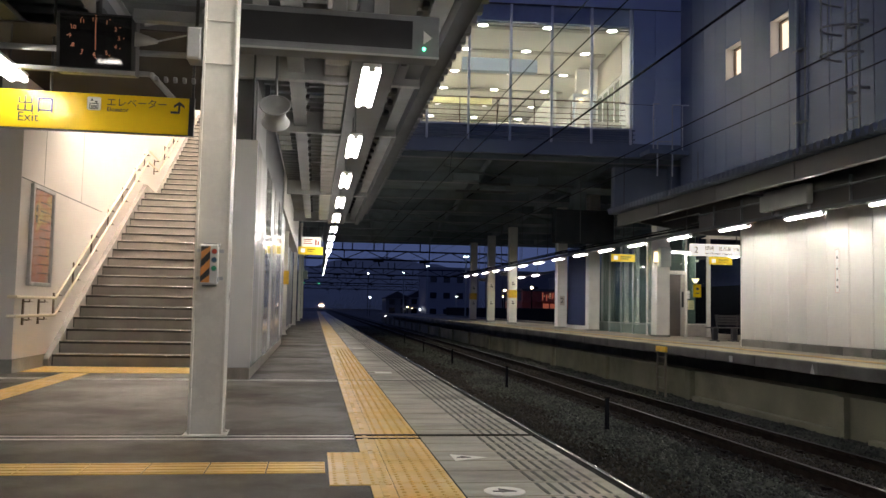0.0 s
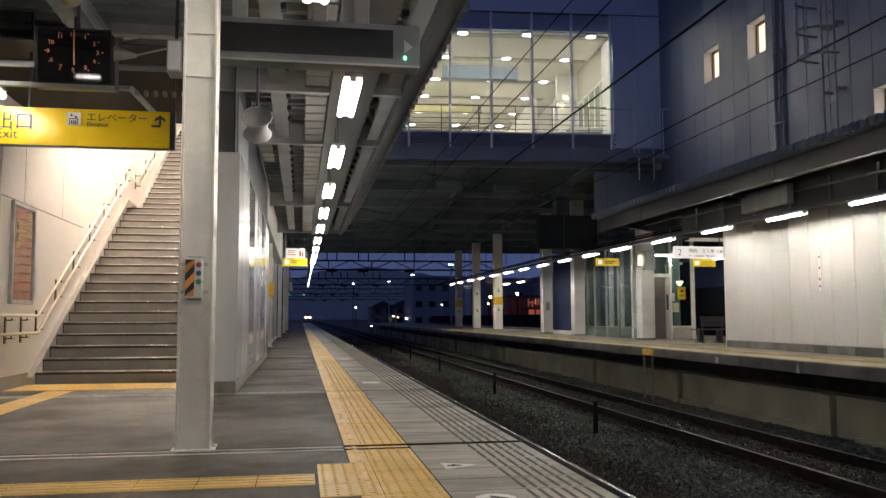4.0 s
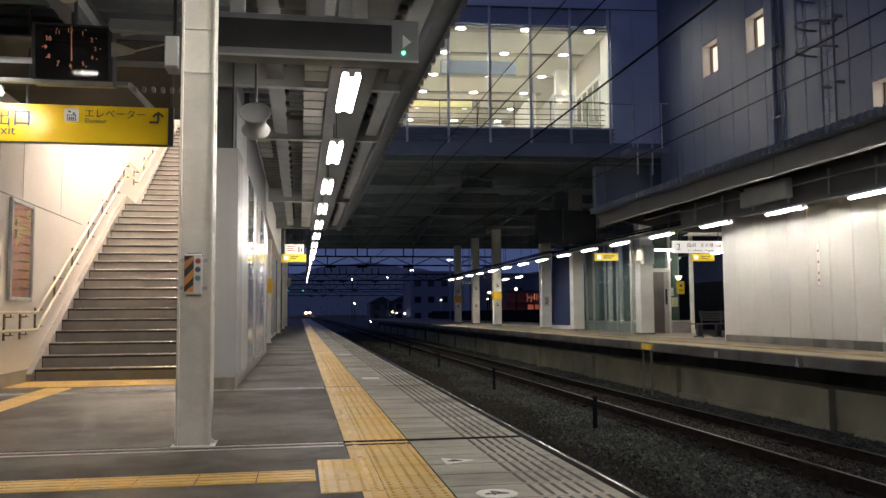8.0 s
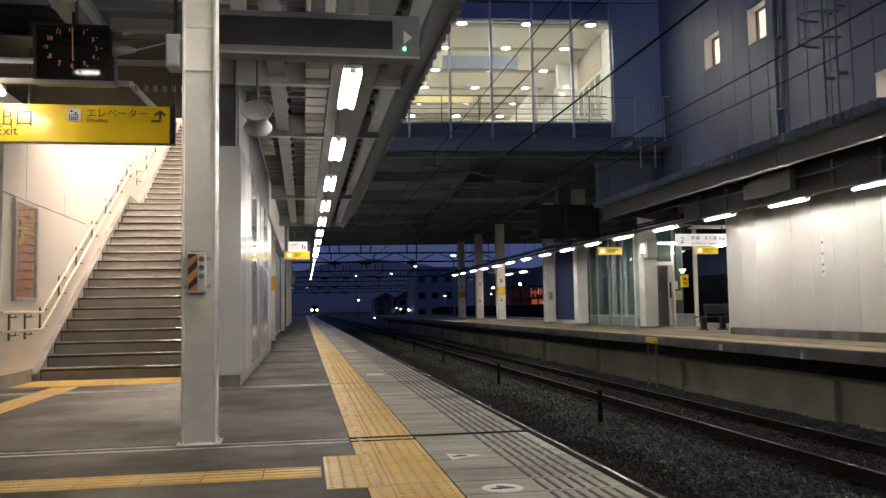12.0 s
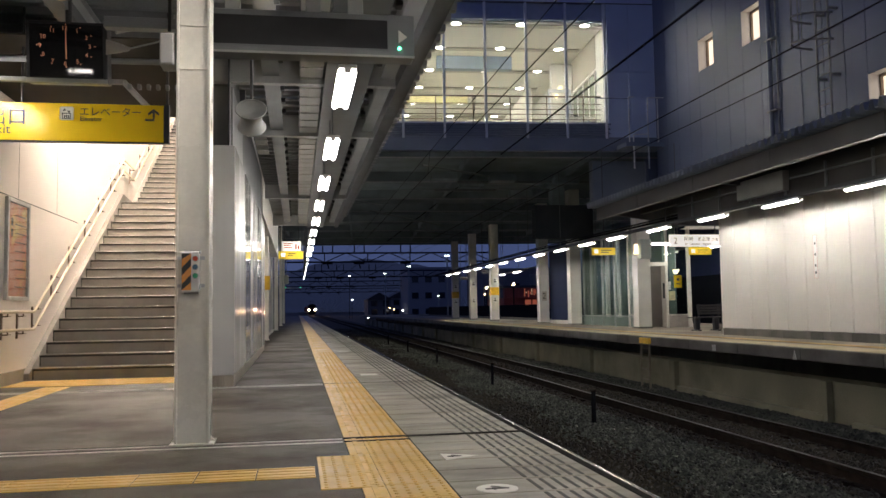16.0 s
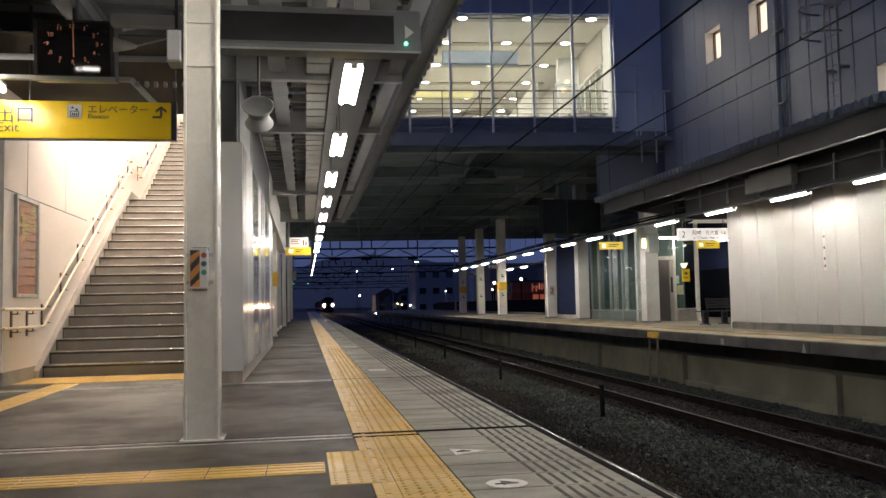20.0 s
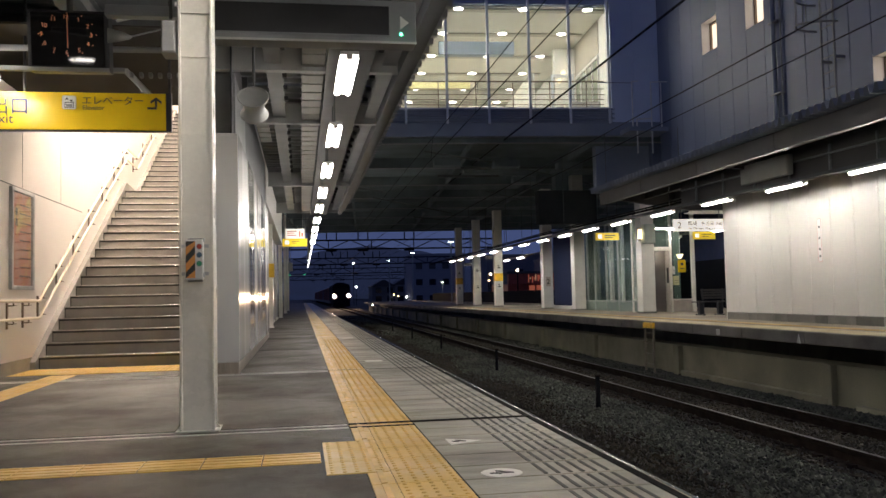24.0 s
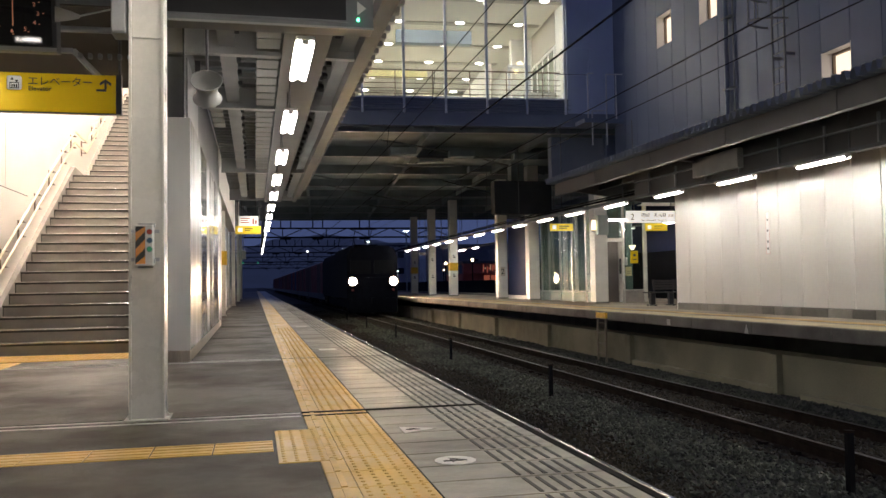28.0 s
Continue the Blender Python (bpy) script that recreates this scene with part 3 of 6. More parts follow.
def mark_disc(x, y):
    m = thing("boarding_mark", "white painted oval boarding mark with a black figure four", "floor marking", x, y, 0, 0, "boarding marks")
    bm = bmesh.new()
    prism(bm, [(0.098 * math.cos(a * math.pi / 12), 0.098 * math.sin(a * math.pi / 12)) for a in range(24)], "z", 0.001, 0.004)
    part("disc", bm, M_PAINT, m)
    me = text_mesh("4", 0.16)
    me.transform(pose(-0.057, 0.046, 0.005, -90, 0, -90))
    me.materials.append(M_INK)
    ob = new("figure", me)
    ob.parent = m
    return m


mark_triangle(0.957, 4.085)
mark_disc(1.060, 3.195)
for yy, xx in ((10.3, 0.95), (16.6, 0.95)):
    m = thing("boarding_mark", "small worn white boarding mark on the platform slab", "floor marking", xx, yy, 0, 0, "boarding marks")
    part("bar", boxes((0, 0.22, -0.12, 0.12, 0.001, 0.004)), M_PAINT, m)


# ---- near platform: stair, walls, column and canopy ----
SX0, SX1, SY, RISE, GO = -3.20, -0.95, 10.9, 0.1575, 0.30


def step_y(n):
    """The front of step n, counted from 0; a landing follows the nineteenth."""
    return SY + GO * n + (1.1 if n >= 19 else 0.0)


stair = thing("staircase", "grey staircase with dark nosings rising to the concourse", "staircase", 0, 0, 0, kind="structure")
tread_bm = lambda: boxes((0, SX1 - SX0, 0.018, GO + 0.03, -0.16, -0.006))
tread_mesh = mesh_of("step", tread_bm(), M_STEP)
# The dark nosing is deepened to take in the shadow line under it.
nose_step = mesh_of("nosing", boxes((0, SX1 - SX0, 0.0, 0.050, -0.036, -0.008), (0, 0.012, 0.010, 0.018, -0.152, -0.036)), M_NOSING)
steel_step = mesh_of("nosing_strip", tube(boxes((0, SX1 - SX0, 0.0, 0.040, -0.008, 0.0)), (0, 0.0, -0.005), (SX1 - SX0, 0.0, -0.005), 0.006, 10), M_NOSESTRIP)
for n in range(38):
    z = RISE * (n + 1)
    st = piece("step", tread_mesh, stair, SX0, step_y(n), z)
    piece("nosing", nose_step, st)
    piece("nosing_strip", steel_step, st)
part("landing", boxes((SX0, SX1, step_y(18) + 0.3, step_y(19) + 0.02, RISE * 19 - 0.16, RISE * 19 - 0.006)), M_STEP, stair)
slope = RISE / GO
y19, y38 = step_y(18) + 0.3, step_y(38)
part("soffit", prism(bmesh.new(), [(SY + 0.4, 0.0), (y19, RISE * 19 - 0.3), (y19 + 1.1, RISE * 19 - 0.3), (y38, RISE * 38 - 0.3), (y38, RISE * 38 - 0.5), (y19 + 1.1, RISE * 19 - 0.5), (y19 + 0.1, RISE * 19 - 0.5), (SY + 0.9, 0.0)], "x", SX0 + 0.001, SX1 - 0.001), M_STEP, stair)
part("stringer", prism(bmesh.new(), [(SY - 0.12, 0.0), (SY - 0.12, 0.10), (y19 - 0.1, RISE * 19 + 0.18), (y19 + 1.1, RISE * 19 + 0.12), (y38, RISE * 38 + 0.15), (y38, 0)], "x", SX0 - 0.075, SX0 - 0.002), M_STEP, stair, "pale grey skirting along the steps")

wall_s = solid("wall_stair_left", boxes((-3.55, -3.28, 9.66, 34, 0.16, 3.9), (-3.55, -3.28, 9.66, 34, 3.9, 8.6)), M_STAIRWALL)
part("plinth", boxes((-3.56, -3.268, 9.652, 10.82, 0.0, 0.16)), M_PLINTH, wall_s)
part("seam", boxes((-3.2815, -3.2785, 9.67, 13.4, 2.275, 2.287)), M_SEAM, wall_s)
part("seam", boxes((-3.2815, -3.2785, 10.49, 10.50, 2.29, 6.0)), M_PLINTH, wall_s)
part("seam", boxes((-3.2815, -3.2785, 12.2, 12.21, 2.29, 6.0)), M_PLINTH, wall_s)
solid("wall_side", boxes((-9.0, -3.552, 9.70, 9.95, 0.0, 3.9)), M_BEAM)
solid("wall_stair_right_upper", boxes((-0.95, -0.60, 18.3, 34, 3.0, 8.6)), M_STAIRWALL)
solid("wall_stair_end", boxes((-3.28, -0.6, 24.2, 24.5, 6.0, 8.6)), M_STAIRWALL)
solid("ceiling_stair", prism(bmesh.new(), [(11.2, 3.60), (11.2, 5.1), (16.9, 8.6), (34, 8.6), (34, 8.8), (16.8, 8.8), (11.1, 5.3), (11.1, 3.60)], "x", -3.5, -0.60), M_STAIRWALL)
upper = solid("wall_stair_upper", boxes((-0.95, -0.64, 11.1, 18.3, 2.70, 8.6)), M_STAIRWALL)
part("cladding", boxes((-0.638, -0.62, 9.2, 18.3, 2.702, 3.85), (-0.95, -0.64, 11.06, 11.098, 2.702, 3.5)), M_DARKBEAM, upper, "dark steel cladding")

solid("beam_lintel", boxes((-3.55, -0.55, 11.0, 11.098, 3.52, 4.0)), M_DARKBEAM)

# the stairwell's glossy side wall, panel by panel
wall_l = solid("wall_stair_right", boxes((-0.94, -0.575, 9.13, 18.2, 0.0, 2.70)), M_BEAM)
face_mesh = mesh_of("panel", bevelled(boxes((-0.572, -0.550, 0.003, 0.897, 0.135, 2.74)), 0.003), M_PANEL)
for k in range(10):
    piece("panel", face_mesh, wall_l, 0, 9.12 + 0.9 * k)
part("end_panel", bevelled(boxes((-0.945, -0.552, 9.095, 9.117, 0.135, 2.74)), 0.003), M_PANEL, wall_l)
part("upper_infill", bevelled(boxes((-0.93, -0.60, 9.45, 11.3, 2.705, 3.515)), 0.006), M_ROOF, wall_l, "dull grey steel infill above the panels")
part("plinth", boxes((-0.935, -0.562, 9.108, 18.15, 0.0, 0.131)), M_KICK, wall_l, "dull steel kick strip")


# handrails: two bars along the wall, with brackets
def handrail():
    hr = thing("stair_handrail", "cream double handrail on brown wall brackets beside the stair", "handrail")
    xw = -3.20
    for name, z0, zoff in (("upper_rail", 0.88, 0.0), ("lower_rail", 0.66, 0.0)):
        top = z0 + slope * (y19 - 10.93)
        run = [(xw, 9.45, z0), (xw, 10.93, z0), (xw, y19 - 0.1, top), (xw, y19 + 1.05, top - 0.02), (xw, y38, top + slope * (y38 - y19 - 1.05))]
        part(name, tubes(0.019, run), M_RAILING, hr)
        part("rail_end", tubes(0.019, [(xw, 9.45, z0), (-3.28, 9.42, z0)]), M_RAILING, hr)
    for y in (9.93, 10.50, 11.1, 11.95, 12.85, 13.8, 14.75, 15.7, 16.5, 17.5, 18.6, 19.7, 20.8):
        base = 0.0
        if y > 10.93:
            base = slope * (min(y, y19) - 10.93)
        if y > y19 + 1.05:
            base += slope * (y - y19 - 1.05)
        b = part("bracket", boxes((-3.28, -3.262, y - 0.02, y + 0.02, 0.55 + base, 0.86 + base)), M_BRACKET, hr)
        for z0 in (0.64, 0.855):
            bm = tubes(0.008, [(-3.27, y, z0 + base - 0.03), (-3.20, y, z0 + base - 0.03), (-3.20, y, z0 + base)], sides=6)
            box(bm, -3.225, -3.175, y - 0.045, y + 0.045, z0 + base - 0.032, z0 + base - 0.024)
            part("bracket_arm", bm, M_BRACKET, b)
    return hr


handrail()


# framed notice on the stair wall
def notice():
    n = thing("notice_board", "red and yellow poster in a steel frame on the wall", "poster frame", -3.28, 0, 0)
    y0, y1, z0, z1 = 10.0, 10.85, 1.02, 2.26
    for nm, b in (("frame_side", (0, 0.045, y0, y0 + 0.05, z0, z1)), ("frame_side", (0, 0.045, y1 - 0.05, y1, z0, z1)), ("frame_rail", (0, 0.045, y0 + 0.05, y1 - 0.05, z0, z0 + 0.05)), ("frame_rail", (0, 0.045, y0 + 0.05, y1 - 0.05, z1 - 0.05, z1))):
        part(nm, bevelled(boxes(b), 0.006), M_GALV, n)
    part("paper", boxes((0.004, 0.010, y0 + 0.05, y1 - 0.05, z0 + 0.05, z1 - 0.05)), M_POSTER, n)
    for k in range(9):
        z = z0 + 0.16 + 0.11 * k
        part("text_bar", boxes((0.011, 0.013, y0 + 0.36, y1 - 0.10, z, z + 0.014)), M_INK, n)
    for z in (1.80, 1.93):
        part("text_bar", boxes((0.011, 0.013, y0 + 0.20, y0 + 0.27, z, z + 0.09)), M_INK, n)
    part("glazing", boxes((0.030, 0.034, y0 + 0.05, y1 - 0.05, z0 + 0.05, z1 - 0.05)), M_GLASS, n).visible_shadow = False


def poster_material():
    m = bpy.data.materials.new("poster_print")
    m.use_nodes = True
    n, l = m.node_tree.nodes, m.node_tree.links
    b = n["Principled BSDF"]
    tc = n.new("ShaderNodeTexCoord")
    noise_tex = n.new("ShaderNodeTexNoise")
    noise_tex.inputs["Scale"].default_value = 2.3
    ramp = n.new("ShaderNodeValToRGB")
    ramp.color_ramp.elements[0].position = 0.36
    ramp.color_ramp.elements[0].color = (0.66, 0.50, 0.16, 1)
    ramp.color_ramp.elements[1].position = 0.46
    ramp.color_ramp.elements[1].color = (0.60, 0.17, 0.09, 1)
    e = ramp.color_ramp.elements.new(0.62)
    e.color = (0.55, 0.32, 0.26, 1)
    l.new(tc.outputs["Object"], noise_tex.inputs["Vector"])
    l.new(noise_tex.outputs["Fac"], ramp.inputs[0])
    l.new(ramp.outputs[0], b.inputs["Base Color"])
    b.inputs["Roughness"].default_value = 0.4
    return m


M_POSTER = poster_material()
notice()


# steel H columns
def h_column(x, y, top, label, band=False, w=0.214, d=0.21):
    c = thing("column", label, "column", x, y, 0, 0, "near platform columns")
    t = 0.016
    for nm, x0, x1 in (("flange", -w / 2, -w / 2 + t), ("flange", w / 2 - t, w / 2)):
        part(nm, bevelled(boxes((x0, x1, -d / 2, d / 2, 0.012, top)), 0.002), M_COLUMN, c)
    part("web", boxes((-w / 2 + t, w / 2 - t, -0.085, -0.075, 0.012, top)), M_COLUMN, c)
    part("base_plate", bevelled(boxes((-w / 2 - 0.03, w / 2 + 0.03, -d / 2 - 0.02, d / 2 + 0.02, 0, 0.012)), 0.003), M_COLUMN, c)
    for s in (-1, 1):
        g = bmesh.new()
        prism(g, [(s * w / 2, 0.012), (s * (w / 2 + 0.03), 0.012), (s * w / 2, 0.05)], "y", -0.006, 0.006)
        part("gusset", g, M_COLUMN, c)
    for z in (2.43, 2.72):
        part("stiffener", boxes((-w / 2 + t, w / 2 - t, -d / 2 + 0.004, -0.086, z, z + 0.014)), M_COLUMN, c)
    if band:
        part("warning_band", boxes((-w / 2 - 0.03, w / 2 + 0.04, -d / 2 - 0.03, d / 2 + 0.03, 1.45, 1.85)), M_YELLOWBAND, c, "orange-yellow warning band")
    return c


h_column(-0.52, 5.01, 3.75, "cream-painted steel H column with a switch box on it")
for yy, bnd in ((24.2, True), (36.4, False), (47.0, False), (57.0, False)):
    h_column(-0.74, yy, 3.75 if yy < CANOPY_END else 5.47, "cream steel H column with an orange band" if bnd else "cream steel H column under the canopy", bnd, 0.15, 0.17)


def switch_box():
    s = thing("switch_box", "small pale switch box with orange and black hazard stripes", "switch box", -0.527, 4.905, 0.972)
    w, h, d = 0.112, 0.258, 0.065
    part("case", bevelled(boxes((-w / 2, w / 2, -d, 0, 0, h)), 0.006), M_SIGNW, s)
    part("warning_plate", boxes((-w / 2 + 0.006, 0.008, -d - 0.003, -d, 0.012, h - 0.012)), M_ORANGE, s)
    x0, x1, lo, hi = -w / 2 + 0.006, 0.008, 0.012, h - 0.012
    for k in range(3):
        zb = 0.00 + 0.105 * k
        pts = [(x0, max(lo, zb - 0.002)), (x1, min(hi, zb + 0.062)), (x1, min(hi, zb + 0.112)), (x0, min(hi, max(lo, zb + 0.048)))]
        part("stripe", prism(bmesh.new(), pts, "y", -d - 0.006, -d - 0.003), M_INK, s)
    for z, m in ((0.212, M_RED), (0.158, M_BLUEBTN), (0.103, M_GREENBTN)):
        bt = part("button", tube(bmesh.new(), (0.034, -d - 0.014, z), (0.034, -d, z), 0.016, 14), m, s)
        part("bezel", tube(bmesh.new(), (0.034, -d - 0.006, z), (0.034, -d, z), 0.020, 14), M_GALV, bt)
    for z in (0.03, 0.255):
        part("hinge", boxes((w / 2, w / 2 + 0.008, -0.05, -0.02, z - 0.012, z + 0.012)), M_GALV, s)
    for z in (0.03, h - 0.05):
        part("mounting_strap", boxes((-0.085, 0.085, 0.0, 0.005, z, z + 0.022)), M_GALV, s)
    part("back_plate", boxes((-0.045, 0.045, 0.005, 0.022, -0.012, h + 0.012)), M_GREY, s)


switch_box()
jb = thing("junction_box", "grey cable junction box fixed beside the column", "junction box", -0.685, 5.0, 2.455)
part("case", bevelled(boxes((-0.05, 0.045, -0.09, 0.08, 0, 0.215)), 0.008), M_BEAM, jb)
part("cover", bevelled(boxes((-0.043, 0.038, -0.098, -0.09, 0.01, 0.205)), 0.003), M_BEAM, jb)
part("cable", tubes(0.012, [(0.0, 0, 0.25), (0.0, 0.02, 1.1)]), M_DARK, jb)


# ---- canopy of the near platform ----
def deck(name, x0, x1, y0, y1, z, pitch, depth, material, parent):
    """A folded steel roof deck: ribs run across the platform."""
    outline = []
    y = y0
    while y < y1:
        outline += [(y, 0), (y + 0.30 * pitch, 0), (y + 0.50 * pitch, depth), (y + 0.80 * pitch, depth)]
        y += pitch
    n = len(outline)
    verts, faces = [], []
    for x in (x0, x1):
        for dz in (0.0, 0.012):
            verts += [(x, u, z + v + dz) for u, v in outline]
    for k in range(n - 1):
        faces += [(k, k + 1, 2 * n + k + 1, 2 * n + k), (n + k, 3 * n + k, 3 * n + k + 1, n + k + 1), (k, n + k, n + k + 1, k + 1), (2 * n + k, 2 * n + k + 1, 3 * n + k + 1, 3 * n + k)]
    me = bpy.data.meshes.new(name)
    me.from_pydata(verts, [], faces)
    me.materials.append(material)
    ob = new(name, me)
    ob.parent = parent
    return ob


canopy = thing("canopy_near", "grey folded steel canopy roof over the platform", "canopy", kind="structure")
deck("roof_deck", -9.0, 1.75, -9.0, 11.4, 3.86, 0.33, 0.15, M_ROOF, canopy)
deck("roof_deck", -0.60, 1.75, 11.37, CANOPY_END, 3.86, 0.33, 0.15, M_ROOF, canopy)


def i_beam_x(x0, x1, y, z0, z1, w=0.15, t=0.012):
    return boxes((x0, x1, y - w / 2, y + w / 2, z0, z0 + t), (x0, x1, y - w / 2, y + w / 2, z1 - t, z1), (x0, x1, y - t / 2, y + t / 2, z0 + t, z1 - t))


def i_beam_y(x, y0, y1, z0, z1, w=0.15, t=0.012):
    return boxes((x - w / 2, x + w / 2, y0, y1, z0, z0 + t), (x - w / 2, x + w / 2, y0, y1, z1 - t, z1), (x - t / 2, x + t / 2, y0, y1, z0 + t, z1 - t))


cross = mesh_of("cross_beam", i_beam_x(-9.0, 1.33, 0, 3.52, 3.85, 0.11), M_BEAM)
cross_short = mesh_of("cross_beam", i_beam_x(-0.60, 1.33, 0, 3.52, 3.85, 0.11), M_BEAM)
for y in (-7.5, -4.14, -0.78, 2.58, 5.94, 9.30, 12.35, 19.7, 26.2):
    piece("cross_beam", cross_short if y > 11 else cross, canopy, 0, y)
part("main_beam", i_beam_x(-9.0, 1.55, 5.01, 3.42, 3.85, 0.22, 0.016), M_BEAM, canopy)
for x, ya in ((-6.5, 11.3), (-4.2, 11.3), (-1.9, 10.4)):
    part("purlin", i_beam_y(x, -9, ya, 3.62, 3.85, 0.10), M_BEAM, canopy)
for x, w in ((-0.15, 0.19), (1.23, 0.17)):
    part("purlin", i_beam_y(x, -9, CANOPY_END, 3.62, 3.84, w), M_ROOF, canopy)
# Dark blocks in place of the jagged shadows between deck ribs and purlins.
clip = mesh_of("roof_clip", bevelled(boxes((-0.035, 0.035, -0.06, 0.06, 3.775, 3.838)), 0.008), M_DARKBEAM)
for k in range(32):
    for x in (-0.045, 1.135):
        piece("roof_clip", clip, canopy, x, 5.3 + 0.66 * k)
part("light_raceway", boxes((0.160, 0.310, -9, 5.0, 3.498, 3.56)), M_DARKBEAM, canopy)
part("light_raceway", boxes((-2.86, -2.70, -9, 10.4, 3.50, 3.555)), M_DARKBEAM, canopy)
part("light_raceway", boxes((-1.98, -1.82, 2.0, 10.4, 3.50, 3.615)), M_DARKBEAM, canopy)
# Two unseen raceways for the lights added behind the camera.
part("light_raceway", boxes((-4.33, -4.17, -8.5, -1.5, 3.50, 3.615)), M_DARKBEAM, canopy)
part("light_raceway", boxes((-1.28, -1.12, -8.5, -1.5, 3.50, 3.615)), M_DARKBEAM, canopy)
part("eave_beam", boxes((1.335, 1.45, -9, CANOPY_END, 3.50, 3.855)), M_DARKBEAM, canopy)
part("gutter", prism(bmesh.new(), [(1.46, 3.66), (1.58, 3.66), (1.60, 3.855), (1.59, 3.855), (1.575, 3.675), (1.46, 3.675)], "y", -9, CANOPY_END), M_DARKBEAM, canopy)
board = mesh_of("soffit_board", boxes((0.19, 0.45, 0, 0.395, 3.585, 3.60)), M_SOFFIT)
for k in range(63):
    piece("soffit_board", board, canopy, 0, -2.0 + 0.45 * k)
part("soffit_bearer", boxes((0.18, 0.195, -9, CANOPY_END, 3.601, 3.66), (0.445, 0.46, -9, CANOPY_END, 3.601, 3.66)), M_DARKBEAM, canopy)
for k in range(4):
    part("soffit_board", boxes((-0.52, -0.33, 12.6 + 0.45 * k, 12.98 + 0.45 * k, 3.60, 3.615)), M_SOFFIT, canopy)
part("light_raceway", boxes((0.47, 0.98, -9, CANOPY_END, 3.50, 3.512), (0.47, 0.485, -9, CANOPY_END, 3.512, 3.58), (0.965, 0.98, -9, CANOPY_END, 3.512, 3.58)), M_DARKBEAM, canopy)


def platform_light(x, y, z, mtube, group, twin=True, top=3.50):
    f = thing("platform_light", "twin-tube fluorescent light hanging under the canopy, switched on" if twin else "single-tube fluorescent light under the far canopy, switched on", "light fixture", x, y, z, 0, group)
    if twin:
        part("housing", bevelled(boxes((-0.085, 0.085, -0.02, 1.32, 0.030, 0.066)), 0.008), M_SIGNW, f)
        for s in (-0.062, 0.054):
            part("tube", tube(bmesh.new(), (s, 0.0, 0.0), (s, 1.30, 0.0), 0.029, 12), mtube, f)
        for y0 in (-0.02, 1.302):
            part("lamp_holder", boxes((-0.03, 0.03, y0, y0 + 0.018, -0.010, 0.028)), M_SIGNW, f)
        for y0 in (0.25, 1.05):
            part("hanger", tubes(0.007, [(0, y0, 0.07), (0, y0, top - z)], sides=6), M_DARKBEAM, f)
    else:
        part("housing", bevelled(boxes((-0.06, 0.06, -0.04, 1.28, 0.026, 0.07)), 0.008), M_SIGNW, f)
        part("reflector", boxes((0.058, 0.064, -0.04, 1.28, -0.012, 0.03)), M_SIGNW, f)
        part("tube", tube(bmesh.new(), (0, 0.04, 0.0), (0, 1.20, 0.0), 0.015, 8), mtube, f)
        for y0 in (-0.02, 1.23):
            part("lamp_holder", boxes((-0.03, 0.03, y0, y0 + 0.02, -0.016, 0.028)), M_SIGNW, f)
    return f


part("light_raceway", boxes((0.53, 0.68, CANOPY_END, 58.0, 3.44, 3.50)), M_DARKBEAM, canopy)
rod = mesh_of("raceway_rod", tubes(0.012, [(0.605, 0, 3.49), (0.605, 0, 5.86)]), M_DARKBEAM)
for k in range(10):
    piece("raceway_rod", rod, canopy, 0, 27.5 + 3.2 * k)
LZ = 3.0
light_a = platform_light(0.605, 6.86, LZ, M_TUBE, "near platform lights")
for k in range(1, 9):
    copy_thing(light_a, pose(0.605 + 0.001 * k, 6.86 + 3.13 * k, LZ))
slim = thing("platform_light", "slim single-tube fluorescent light hanging from the raceway, switched on", "light fixture", 0.614, 6.86 + 3.13 * 9, LZ, 0, "near platform lights")
part("housing", bevelled(boxes((-0.025, 0.025, 0.0, 1.20, 0.026, 0.060)), 0.006), M_DARKBEAM, slim)
part("tube", tube(bmesh.new(), (0, 0.05, 0.0), (0, 1.15, 0.0), 0.022, 10), M_TUBE, slim)
for y in (0.03, 1.152):
    part("lamp_holder", boxes((-0.018, 0.018, y, y + 0.018, -0.014, 0.026)), M_DARKBEAM, slim)
for y in (0.25, 0.95):
    part("hanger", tubes(0.007, [(0, y, 0.06), (0, y, 0.45)], sides=6), M_DARKBEAM, slim)
for k in range(10, 17):
    copy_thing(slim, pose(0.605 + 0.001 * k, 6.86 + 3.13 * k, LZ))
for k in range(5):
    copy_thing(light_a, pose(0.235, 3.62 - 3.13 * k, LZ))
light_b = platform_light(-2.78, 6.62, LZ, M_TUBE, "near platform lights")
# Unseen lights added behind the camera to brighten the near column and floor.
for x, y in ((-4.25, -4.6), (-1.2, -3.2), (-1.2, -6.4)):
    copy_thing(light_b, pose(x, y, LZ))
# lights in the stairwell
light_c = platform_light(-2.15, 12.0, 5.05, M_TUBE_STAIR, "stairwell lights", top=5.42)
for y, z in ((14.2, 6.2), (16.6, 7.45), (19.0, 8.0), (21.5, 8.0)):
    copy_thing(light_c, pose(-2.15, y, z))


# ---- hanging things under the near canopy ----
def hanger_rods(parent, xs, y, z0, z1, material):
    for x in xs:
        part("hanger", tubes(0.014, [(x, y, z0), (x, y, z1)]), material, parent)


